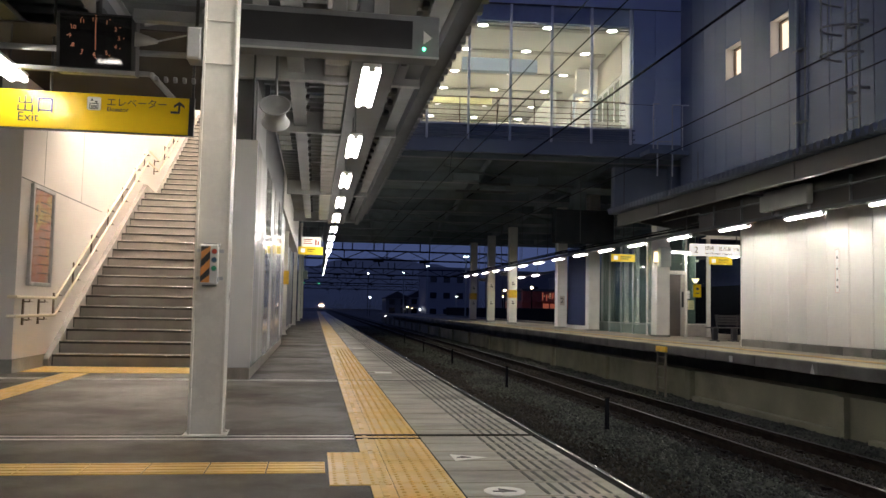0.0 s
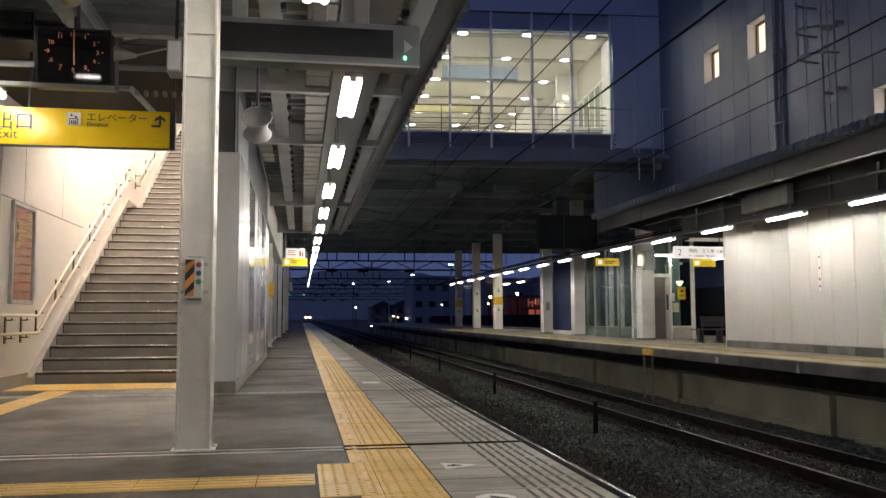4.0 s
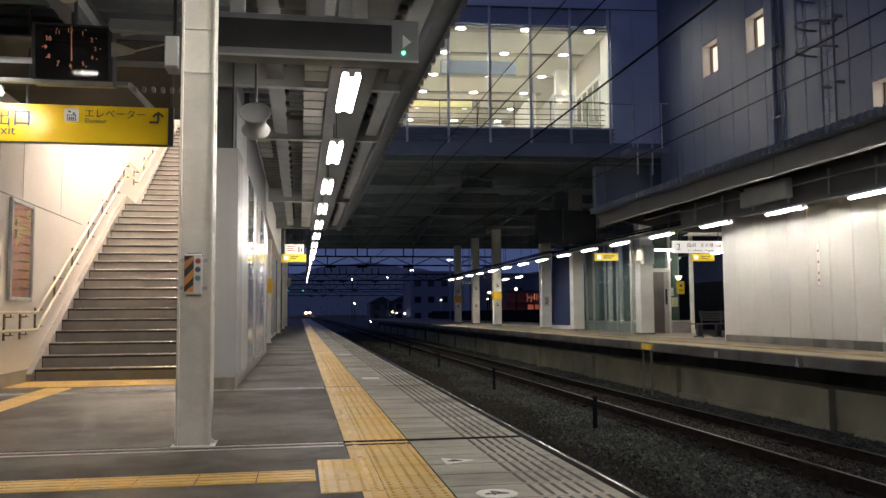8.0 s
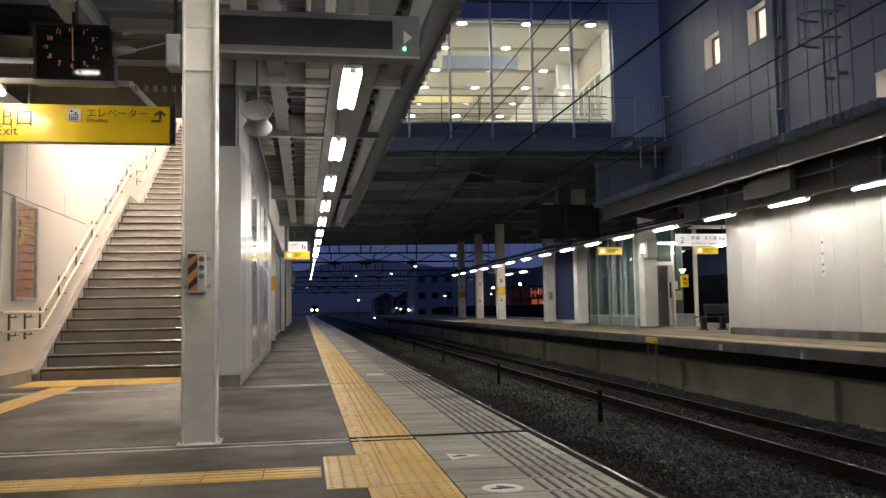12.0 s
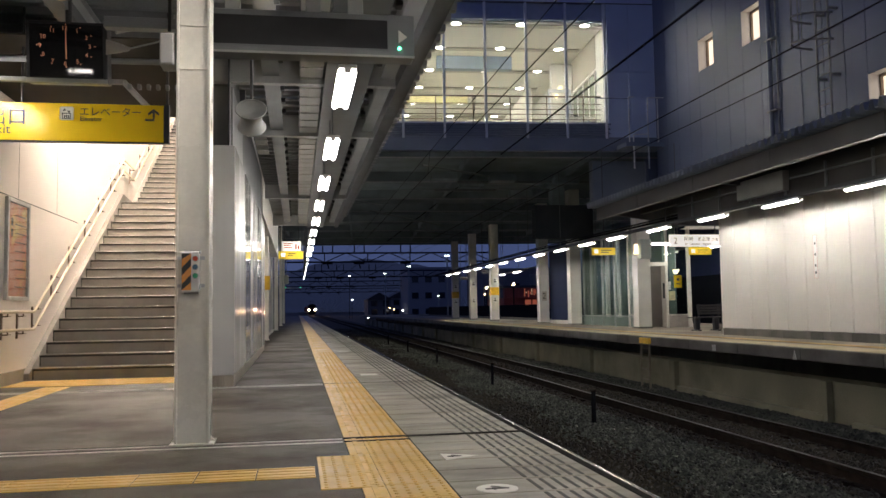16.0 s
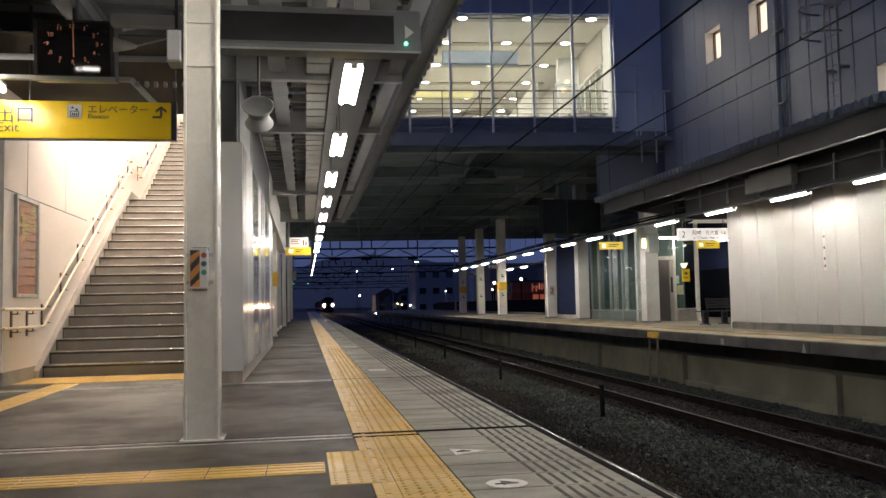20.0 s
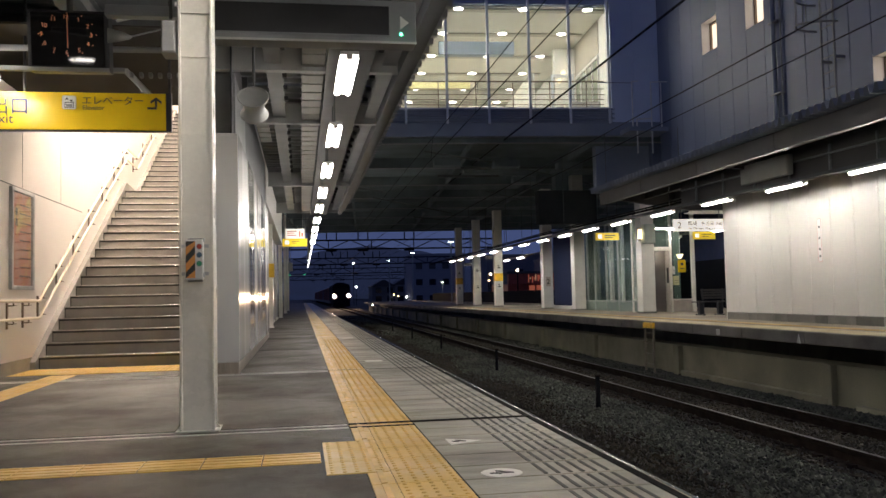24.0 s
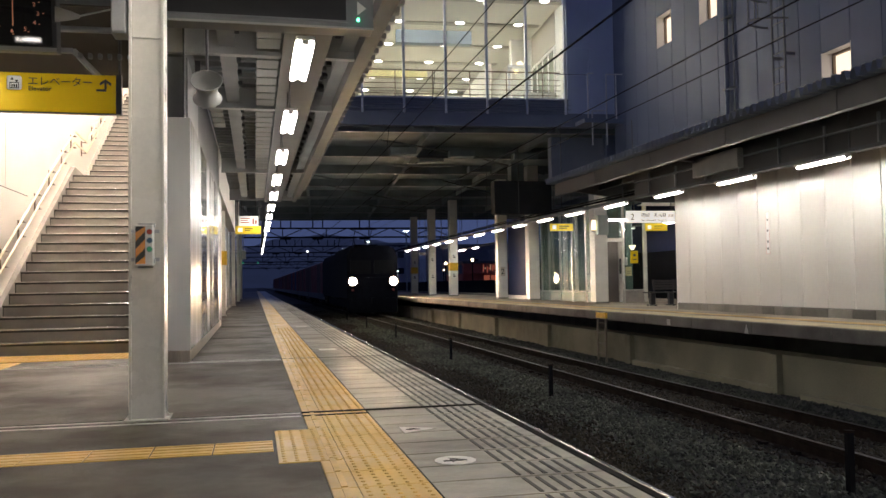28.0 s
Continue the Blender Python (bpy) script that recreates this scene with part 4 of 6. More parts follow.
def exit_sign():
    s = thing("exit_sign", "long yellow hanging exit and lift sign with black lettering", "sign", 0, 8.0, 0)
    part("panel", bevelled(boxes((-4.35, -1.165, -0.03, 0.03, 2.54, 2.915)), 0.006), M_SIGNY, s)
    part("edge_cap", boxes((-1.165, -1.115, -0.035, 0.035, 2.53, 2.925)), M_DARK, s)
    part("bottom_trim", boxes((-4.35, -1.165, -0.032, 0.032, 2.528, 2.539)), M_DARK, s)
    y = -0.034
    letters("lettering", "\u51fa\u53e3", 0.185, M_INK, s, -2.815, y, 2.705)
    letters("lettering", "Exit", 0.130, M_INK, s, -2.795, y, 2.603)
    letters("lettering", "\u30a8\u30ec\u30d9\u30fc\u30bf\u30fc", 0.098, M_INK, s, -1.965, y, 2.800)
    letters("lettering", "Elevator", 0.062, M_INK, s, -1.958, y, 2.742)
    ic = part("lift_symbol", bevelled(boxes((-2.145, -2.015, y - 0.002, y + 0.004, 2.745, 2.878)), 0.01), M_SIGNW, s, "white lift symbol")
    part("symbol_cabin", boxes((-2.122, -2.038, y - 0.004, y - 0.002, 2.757, 2.765), (-2.122, -2.038, y - 0.004, y - 0.002, 2.808, 2.816), (-2.122, -2.114, y - 0.004, y - 0.002, 2.757, 2.816), (-2.046, -2.038, y - 0.004, y - 0.002, 2.757, 2.816), (-2.105, -2.092, y - 0.004, y - 0.002, 2.768, 2.795), (-2.086, -2.073, y - 0.004, y - 0.002, 2.768, 2.795), (-2.067, -2.054, y - 0.004, y - 0.002, 2.768, 2.795)), M_INK, ic)
    for xx, up in ((-2.10, 1), (-2.06, -1)):
        pts = [(xx - 0.016, 2.838), (xx + 0.016, 2.838), (xx, 2.838 + 0.026 * up)]
        part("symbol_arrow", prism(bmesh.new(), pts, "y", y - 0.004, y - 0.002), M_INK, ic)
    ar = bmesh.new()
    box(ar, -1.345, -1.255, y - 0.002, y + 0.002, 2.752, 2.774)
    box(ar, -1.272, -1.250, y - 0.002, y + 0.002, 2.774, 2.845)
    for sgn in (-1, 1):
        prism(ar, [(-1.261, 2.875), (-1.261, 2.845), (-1.261 + sgn * 0.052, 2.808), (-1.261 + sgn * 0.052, 2.835)], "y", y - 0.003, y + 0.001)
    part("arrow", ar, M_INK, s)
    hanger_rods(s, (-3.9, -2.5, -1.135), 0.0, 2.9, 3.87, M_DARK)


exit_sign()


def clock():
    c = thing("platform_clock", "black square hanging clock with orange lit figures at six o'clock", "clock", -1.825, 7.0, 3.125)
    c.matrix_basis = pose(-1.825, 7.0, 3.125, 7.6)
    part("case", bevelled(boxes((-0.335, 0.335, -0.06, 0.12, -0.265, 0.265)), 0.02, 2), M_DARK, c)
    part("bezel", boxes((-0.335, 0.335, -0.066, -0.060, -0.262, -0.225)), M_GREY, c)
    part("glass_front", boxes((-0.30, 0.30, -0.072, -0.068, -0.215, 0.24)), M_CLOCKGLASS, c)
    for k in range(1, 13):
        a = math.radians(90 - 30 * k)
        me = text_mesh(str(k), 0.050)
        w = 0.022 if k < 10 else 0.036
        me.materials.append(M_LEDORANGE)
        ob = new("figure", me)
        ob.parent = c
        ob.location = (0.205 * math.cos(a) - w, -0.080, 0.152 * math.sin(a) + 0.036)
        dot = part("minute_dot", boxes((0.237 * math.cos(a) - 0.005, 0.237 * math.cos(a) + 0.005, -0.082, -0.079, 0.182 * math.sin(a) + 0.051, 0.182 * math.sin(a) + 0.059)), M_LEDORANGE, c)
    part("minute_hand", boxes((-0.0035, 0.0035, -0.084, -0.080, 0.05, 0.205)), M_LEDORANGE, c)
    part("hour_hand", boxes((-0.0045, 0.0045, -0.084, -0.080, -0.06, 0.05)), M_LEDORANGE, c)
    part("bracket", tubes(0.03, [(0, 0.03, 0.26), (0, 0.03, 0.66)]), M_DARK, c)


M_CLOCKGLASS = mat("clock_glass_black", (0.012, 0.011, 0.012), 0.03, vary=0.1, bump=0)
clock()


def departure_board():
    d = thing("departure_board", "dark train information board with a white arrow and a green lamp", "display board", 0, 6.0, 0)
    part("case", bevelled(boxes((-0.62, 1.09, -0.06, 0.16, 2.875, 3.22)), 0.008), M_BOARD, d)
    part("screen", boxes((-0.50, 0.87, -0.066, -0.060, 2.935, 3.17)), M_DARK, d)
    for nm, b in (("screen_frame", (-0.515, 0.885, -0.070, -0.060, 2.920, 2.935)), ("screen_frame", (-0.515, 0.885, -0.070, -0.060, 3.170, 3.185)), ("screen_frame", (0.870, 0.885, -0.070, -0.060, 2.935, 3.170))):
        part(nm, boxes(b), M_BOARD, d)
    part("lower_trim", boxes((-0.62, 1.09, -0.068, -0.058, 2.868, 2.885)), M_BEAM, d)
    part("arrow", prism(bmesh.new(), [(0.960, 3.095), (0.960, 2.985), (1.030, 3.040)], "y", -0.068, -0.0605), M_SIGNW, d)
    part("status_lamp", tube(bmesh.new(), (0.966, -0.074, 2.945), (0.966, -0.06, 2.945), 0.012, 10), M_LEDGREEN, d, "small green lamp")
    for x in (-0.35, 0.28, 0.62):
        part("bracket", bevelled(boxes((x - 0.06, x + 0.06, -0.03, 0.05, 3.22, 3.57)), 0.006), M_BEAM, d)


M_BOARD = mat("board_dark_grey", (0.19, 0.20, 0.21), 0.45, scale=2, vary=0.15)
departure_board()


def lathe(profile, sides=28):
    """A turned shape round the y axis from (y, radius) pairs."""
    bm = bmesh.new()
    rings = []
    for y, r in profile:
        rings.append([bm.verts.new((r * math.cos(2 * math.pi * k / sides), y, r * math.sin(2 * math.pi * k / sides))) for k in range(sides)])
    for lo_ring, hi_ring in zip(rings, rings[1:]):
        for k in range(sides):
            bm.faces.new((lo_ring[k], lo_ring[(k + 1) % sides], hi_ring[(k + 1) % sides], hi_ring[k])).smooth = True
    return bm


def horn_speaker(x, y, z, label, r=0.115, drop=0.62, paint=M_BEAM, tilt=-36):
    """A two-ended projector speaker: a wide mouth, a waist, and a flared back."""
    h = thing("loudspeaker", label, "loudspeaker", x, y, z)
    h.matrix_basis = pose(x, y, z, tilt)
    k = r / 0.155
    part("horn", lathe([(-0.118 * k, 0.142 * k), (-0.124 * k, 0.150 * k), (-0.118 * k, 0.156 * k), (-0.09 * k, 0.140 * k), (-0.045 * k, 0.112 * k), (0.0, 0.102 * k), (0.05 * k, 0.108 * k), (0.095 * k, 0.132 * k), (0.112 * k, 0.143 * k), (0.118 * k, 0.138 * k), (0.124 * k, 0.11 * k), (0.135 * k, 0.0001)]), paint, h)
    part("grille", lathe([(-0.108 * k, 0.145 * k), (-0.085 * k, 0.10 * k), (-0.075 * k, 0.0001)]), M_GREY, h, "grey perforated mouth")
    part("bracket_lug", boxes((-0.03 * k, 0.03 * k, -0.03 * k, 0.03 * k, 0.095 * k, 0.15 * k)), M_DARKBEAM, h)
    c, sn = math.cos(math.radians(-tilt)), math.sin(math.radians(-tilt))
    top = (0.0, -drop * sn, drop * c)
    part("hanger", tubes(0.014, [(0, 0, 0.10 * k), top]), M_DARKBEAM, h)
    return h


horn_speaker(-0.285, 7.55, 2.71, "cream two-ended loudspeaker hanging under the canopy", 0.150, 0.92)
horn_speaker(-1.75, 6.45, 3.50, "small round beige loudspeaker above the clock", 0.085, 0.365, M_HORNBEIGE)

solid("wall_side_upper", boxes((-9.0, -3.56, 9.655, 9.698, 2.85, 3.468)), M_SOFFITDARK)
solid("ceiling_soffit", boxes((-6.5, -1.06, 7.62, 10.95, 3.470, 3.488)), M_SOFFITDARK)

# conduits and braces under the canopy beside the clock
cond = thing("conduit_run", "cream cable conduits running across under the canopy", "conduit")
part("pipe", tubes(0.030, [(-5.2, 7.5, 3.19), (-1.05, 7.5, 3.22)]), M_ROOF, cond)
part("pipe", boxes((-2.95, -1.46, 7.47, 7.53, 2.995, 3.035)), M_ROOF, cond)
part("brace", tubes(0.030, [(-1.58, 8.1, 3.18), (-1.28, 8.1, 2.86)]), M_BEAM, cond)
part("brace", tubes(0.014, [(-1.35, 6.6, 3.20), (-0.95, 6.9, 3.42)]), M_BEAM, cond)
part("beam_stub", bevelled(boxes((-1.42, -0.80, 6.45, 6.55, 3.20, 3.29)), 0.004), M_ROOF, cond)
fl = thing("floodlight", "small beige cone floodlight on a thin arm beside the clock", "floodlight", -1.42, 6.95, 3.10)
part("shade", lathe([(-0.10, 0.0001), (-0.10, 0.066), (0.0, 0.045), (0.09, 0.018), (0.10, 0.0001)], 18), M_SOFFIT, fl)
fl.matrix_basis = pose(-1.40, 6.95, 3.175, 0, 0, -80)
part("arm", tubes(0.008, [(0.0, 0.08, 0.0), (0.0, 0.46, 0.13), (0.0, 0.47, 0.35)]), M_BEAM, fl)
for k in range(6):
    part("clamp", bevelled(boxes((-1.42 + 0.085 * k, -1.385 + 0.085 * k, 7.47, 7.53, 2.95, 2.998)), 0.006), M_GALVDULL, cond)

# signs further along the platform
sg = thing("hanging_sign", "white hanging sign with red and dark lettering bars", "sign", 0, 27.0, 0)
M_SIGNLIT = mat("lit_sign_white", (0.80, 0.76, 0.70), 0.3, vary=0.04, bump=0, emit=0.55)
M_SIGNYLIT = mat("lit_sign_yellow", (0.80, 0.58, 0.03), 0.3, vary=0.04, bump=0, emit=0.22)
part("panel", bevelled(boxes((-0.33, 0.27, -0.04, 0.04, 2.77, 3.08)), 0.005), M_SIGNLIT, sg)
for z, x0, x1 in ((2.99, -0.28, 0.02), (2.93, -0.28, -0.05), (2.86, -0.28, 0.0)):
    part("text_bar", boxes((x0, x1, -0.046, -0.041, z, z + 0.028)), M_RED, sg)
part("pictogram", boxes((0.09, 0.14, -0.046, -0.041, 2.82, 3.0), (0.17, 0.22, -0.046, -0.041, 2.82, 2.95)), M_RED, sg)
hanger_rods(sg, (-0.25, 0.2), 0, 3.08, 5.86, M_DARKBEAM)
sg = thing("hanging_sign", "yellow hanging sign with dark lettering bars", "sign", 0, 26.9, 0)
part("panel", bevelled(boxes((-0.44, 0.35, -0.04, 0.04, 2.50, 2.755)), 0.005), M_SIGNYLIT, sg)
part("symbol", boxes((-0.36, -0.22, -0.046, -0.041, 2.57, 2.70)), M_SIGNLIT, sg)
for z, x1 in ((2.66, 0.10), (2.60, 0.02)):
    part("text_bar", boxes((-0.15, x1, -0.046, -0.041, z, z + 0.025)), M_INK, sg)
part("hanger", tubes(0.014, [(-0.38, 0, 2.75), (-0.38, 0, 5.86)]), M_DARKBEAM, sg)
part("hanger", tubes(0.014, [(0.31, 0, 2.75), (0.31, 0, 5.86)]), M_DARKBEAM, sg)
M_LIFTWALL = mat("lift_wall_slate", (0.13, 0.145, 0.165), 0.3, scale=1.5, vary=0.15)
shelter = solid("wall_lift", boxes((-3.2, -0.86, 28.3, 35.2, 0.0, 3.5)), M_LIFTWALL)
for k in range(3):
    part("post", bevelled(boxes((-0.86, -0.82, 28.32 + 3.3 * k, 28.42 + 3.3 * k, 0.09, 3.5)), 0.004), M_BEAM, shelter)
part("sill", boxes((-0.86, -0.80, 28.3, 35.2, 0, 0.09)), M_COLUMN, shelter)
sb = thing("small_sign", "small white illuminated sign box by the platform columns", "sign", 0, 50.0, 0)
part("panel", bevelled(boxes((-0.61, -0.35, -0.1, 0.1, 2.42, 2.92)), 0.01), M_GREY, sb)
part("hanger", tubes(0.02, [(-0.48, 0, 2.9), (-0.48, 0, 5.86)]), M_DARKBEAM, sb)

gl = thing("signal_bar", "thin pale green lit bar fixed to a platform column", "signal lamp", 0, 56.86, 0)
part("bar", tubes(0.022, [(-0.72, 0, 2.34), (0.42, 0, 2.34)]), M_GALV, gl)
part("lamp", boxes((-0.66, -0.56, -0.03, 0.0, 2.362, 2.40), (0.32, 0.42, -0.03, 0.0, 2.362, 2.40)), M_LEDDIM, gl)


# ---- far platform ----
M_FARBOX = mat("equipment_grey", (0.34, 0.34, 0.325), 0.45, scale=2, vary=0.15)
FCX = 11.0
fcanopy = thing("canopy_far", "grey folded steel canopy over the far platform", "canopy", kind="structure")
deck("roof_deck", 8.28, 16.5, -9.0, 22.1, 3.60, 0.205, 0.135, M_ROOFTOP, fcanopy)
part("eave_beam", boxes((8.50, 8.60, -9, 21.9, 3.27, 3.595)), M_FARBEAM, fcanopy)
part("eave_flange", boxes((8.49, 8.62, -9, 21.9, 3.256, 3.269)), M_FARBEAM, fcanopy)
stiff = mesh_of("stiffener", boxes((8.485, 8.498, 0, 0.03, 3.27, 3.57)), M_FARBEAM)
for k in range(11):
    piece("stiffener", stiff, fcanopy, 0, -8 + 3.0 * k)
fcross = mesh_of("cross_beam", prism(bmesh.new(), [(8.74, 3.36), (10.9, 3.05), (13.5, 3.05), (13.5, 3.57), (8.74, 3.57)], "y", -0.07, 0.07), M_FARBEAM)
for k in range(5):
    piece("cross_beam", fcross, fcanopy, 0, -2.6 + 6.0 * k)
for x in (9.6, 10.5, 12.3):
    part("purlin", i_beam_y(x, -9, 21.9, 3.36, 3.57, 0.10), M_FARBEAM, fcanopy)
part("lintel_panel", prism(bmesh.new(), [(11.42, 3.08), (13.2, 3.08), (13.2, 3.27), (12.15, 3.31)], "y", 22.75, 22.80), M_FARCOLUMN, fcanopy, "cream panel above the hanging sign")
part("equipment_box", bevelled(boxes((9.22, 9.36, 13.8, 15.5, 2.97, 3.36)), 0.01), M_FARBOX, fcanopy, "grey box under the canopy")
RACE = ((-9.0, 10.05), (11.7, 9.46), (24.0, 9.08), (48.8, 8.91))


def race_x(y):
    """The line of the far lights, which nears the track a little along the platform."""
    for (ya, xa), (yb, xb) in zip(RACE, RACE[1:]):
        if y <= yb:
            return xa + (xb - xa) * (y - ya) / (yb - ya)
    return RACE[-1][1]


race_bm = bmesh.new()
for (ya, xa), (yb, xb) in zip(RACE, RACE[1:]):
    prism(race_bm, [(xa - 0.08, ya), (xa + 0.08, ya), (xb + 0.08, yb), (xb - 0.08, yb)], "z", 2.818, 2.88)
duct_bm = bmesh.new()
prism(duct_bm, [(RACE[0][1] + 0.02, -9.0), (RACE[0][1] + 0.07, -9.0), (RACE[1][1] + 0.07, 11.7), (RACE[1][1] + 0.02, 11.7)], "z", 2.88, 3.36)
prism(duct_bm, [(RACE[1][1] + 0.02, 11.7), (RACE[1][1] + 0.07, 11.7), (race_x(18.4) + 0.07, 18.4), (race_x(18.4) + 0.02, 18.4)], "z", 2.88, 3.36)
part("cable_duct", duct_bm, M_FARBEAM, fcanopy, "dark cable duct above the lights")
part("light_raceway", race_bm, M_DARKBEAM, fcanopy)
tie = mesh_of("duct_tie", boxes((-0.03, 0.015, 0, 0.035, 2.86, 3.36)), M_GALVDULL)
for k in range(20):
    y = -5.4 + 1.21 * k
    piece("duct_tie", tie, fcanopy, race_x(y), y)
part("conduit", tubes(0.02, [(10.06, -9, 3.22), (race_x(11.7) - 0.02, 11.7, 3.19), (race_x(18.3) - 0.02, 18.3, 3.21)]), M_GALVDULL, fcanopy)
part("light_raceway", boxes((12.03, 12.19, 40, 50, 2.818, 2.88)), M_DARKBEAM, fcanopy)
rod_low = mesh_of("raceway_rod", tubes(0.012, [(0, 0, 2.86), (0, 0, 3.60)]), M_DARKBEAM)
rod_high = mesh_of("raceway_rod", tubes(0.012, [(0, 0, 2.86), (0, 0, 5.50)]), M_DARKBEAM)
for k in range(24):
    y = 4.0 * k - 5
    if y < 50:
        piece("raceway_rod", rod_low if y < 22 else rod_high, fcanopy, race_x(y), y)
        if y > 38:
            piece("raceway_rod", rod_high, fcanopy, 12.11, y + 1)
part("cable_bundle", tubes(0.03, [(10.15, -9, 3.00), (9.55, 12, 2.97), (9.22, 30, 3.02), (9.15, 58, 2.98)]), M_WIRE, fcanopy)
part("cable_bundle", tubes(0.022, [(10.25, -9, 3.10), (9.65, 12, 3.06), (9.3, 30, 3.10), (9.25, 58, 3.06)]), M_WIRE, fcanopy)

LIGHT_Y = [11.06, 13.55, 16.15, 18.82, 21.48, 23.85, 26.4]
LIGHT_Y = [LIGHT_Y[0] - 2.55 * k for k in range(6, 0, -1)] + LIGHT_Y + [26.4 + 2.62 * k for k in range(1, 9)]
flight = platform_light(race_x(LIGHT_Y[0] + 0.6), LIGHT_Y[0], 2.75, M_TUBE_FAR, "far platform lights", twin=False)
for y in LIGHT_Y[1:]:
    copy_thing(flight, pose(race_x(y + 0.6), y, 2.75))
part("light_raceway", boxes((13.82, 13.98, 16, 34, 2.818, 2.88)), M_DARKBEAM, fcanopy)
for y in (20.4, 24.6, 28.3):
    copy_thing(flight, pose(13.9, y, 2.75))
    piece("raceway_rod", rod_low if y < 22 else rod_high, fcanopy, 13.9, y + 0.6)
# Lit tube added for the bright line reflected in the glass over the door.
glint_tube = thing("door_light", "short lit tube standing in for a bright reflection above the lift door", "light fixture", 11.46, 24.98, 2.81)
part("housing", bevelled(boxes((0.0, 0.64, -0.05, 0.05, 0.026, 0.07)), 0.008), M_SIGNW, glint_tube)
part("tube", tube(bmesh.new(), (0.02, 0, 0.0), (0.62, 0, 0.0), 0.015, 8), M_TUBE_FAR, glint_tube)
for x in (0.0, 0.62):
    part("lamp_holder", boxes((x, x + 0.02, -0.03, 0.03, -0.016, 0.028)), M_SIGNW, glint_tube)
part("hanger", tubes(0.010, [(0.32, 0, 0.07), (0.32, 0, 3.06)]), M_DARKBEAM, glint_tube)
for y in (43.8, 47.0):
    copy_thing(flight, pose(12.11, y, 2.75))


# the long panelled wall on the far platform
fw = solid("wall_far", boxes((10.33, 10.55, -9, 18.28, FZ, 3.55)), M_SEAM)
fpanel = mesh_of("wall_panel", bevelled(boxes((0, 0.034, 0.009, 0.6985, 0.270, 3.50)), 0.004), M_PANELFAR)
part("wall_panel", bevelled(boxes((10.30, 10.334, 17.676, 18.276, 0.270, 3.50)), 0.004), M_PANELFAR, fw)
for k in range(36):
    piece("wall_panel", fpanel, fw, 10.30, 17.67 - 0.7075 * (k + 1))
cuts = [18.28, 17.28, 16.90, 15.71, 14.75, 14.35, 13.49, 12.73, 12.09, 11.52, 10.6, 10.1, 9.2, 8.3, 7.8, 6.9, 6.0, 4.9, 4.0, 2.6, 1.2, 0.0, -2.0, -4.0, -6.0, -8.0]
for a, b in zip(cuts, cuts[1:]):
    part("plinth_block", bevelled(boxes((10.288, 10.334, b + 0.004, a - 0.004, FZ, 0.262)), 0.006), M_PLINTHFAR, fw)
part("end_trim", bevelled(boxes((10.295, 10.56, 18.28, 18.32, FZ, 3.55)), 0.004), M_COLUMN, fw)

np_ = thing("station_name_plate", "narrow white name plate with a red border on the wall", "sign", 10.298, 14.48, -0.09)
part("plate", bevelled(boxes((-0.012, 0, -0.065, 0.065, 1.41, 2.27)), 0.003), M_SIGNW, np_)
part("border", boxes((-0.014, -0.012, -0.065, -0.055, 1.41, 2.27), (-0.014, -0.012, 0.055, 0.065, 1.41, 2.27), (-0.014, -0.012, -0.055, 0.055, 1.41, 1.42), (-0.014, -0.012, -0.055, 0.055, 2.26, 2.27)), M_PLATEEDGE, np_)
for z in (2.08, 1.86, 1.64, 1.50):
    part("text_bar", boxes((-0.0145, -0.012, -0.022, 0.022, z, z + 0.045)), M_INK, np_)


# concrete-clad columns
M_NUMBER = mat("number_plate_buff", (0.50, 0.44, 0.36), 0.4, vary=0.1)
def far_column(y, label, band=False, mark=False, w=0.44, x=FCX, top=5.47):
    c = thing("column", label, "column", x, y, FZ, 0, "far platform columns")
    part("shaft", bevelled(boxes((-w / 2, w / 2, -w / 2, w / 2, 0.06, top - FZ)), 0.012), M_FARCOLUMN, c)
    part("base", bevelled(boxes((-w / 2 - 0.015, w / 2 + 0.015, -w / 2 - 0.015, w / 2 + 0.015, 0, 0.06)), 0.008), M_PLINTH, c)
    if band:
        part("warning_band", bevelled(boxes((-w / 2 - 0.006, w / 2 + 0.006, -w / 2 - 0.006, w / 2 + 0.006, 1.42, 1.86)), 0.004), M_YELLOWBAND, c, "orange-yellow warning band")
    if mark:
        part("number_plate", bevelled(boxes((-0.11, 0.11, -w / 2 - 0.01, -w / 2, 1.00, 1.42)), 0.004), M_NUMBER, c)
        letters("lettering", "2", 0.34, M_INK, c, -0.095, -w / 2 - 0.014, 1.10)
    return c


far_column(24.75, "cream column with a grey speaker box and wall lamp on the far platform", top=3.85)
far_column(31.4, "cream square column on the far platform")
far_column(35.75, "cream column with a platform number plate on the far platform", mark=True)
far_column(45.2, "cream column with an orange band on the far platform", band=True)
far_column(51.0, "cream square column on the far platform")
far_column(57.0, "cream column with an orange band on the far platform", band=True)
for yy in (45.2, 51.0, 57.0):
    for z0, z1 in ((2.05, 2.42), (1.00, 1.34)):
        pl = thing("column_notice", "small white notice plate with dark bars fixed to a far column", "notice", FCX, yy - 0.222, FZ, 0, "far column notices")
        part("plate", bevelled(boxes((-0.11, 0.11, -0.012, 0, z0, z1)), 0.003), M_SIGNW, pl)
        part("text_bar", boxes((-0.07, 0.07, -0.0145, -0.012, z0 + 0.08, z0 + 0.15), (-0.07, 0.03, -0.0145, -0.012, z0 + 0.2, z0 + 0.25)), M_INK, pl)
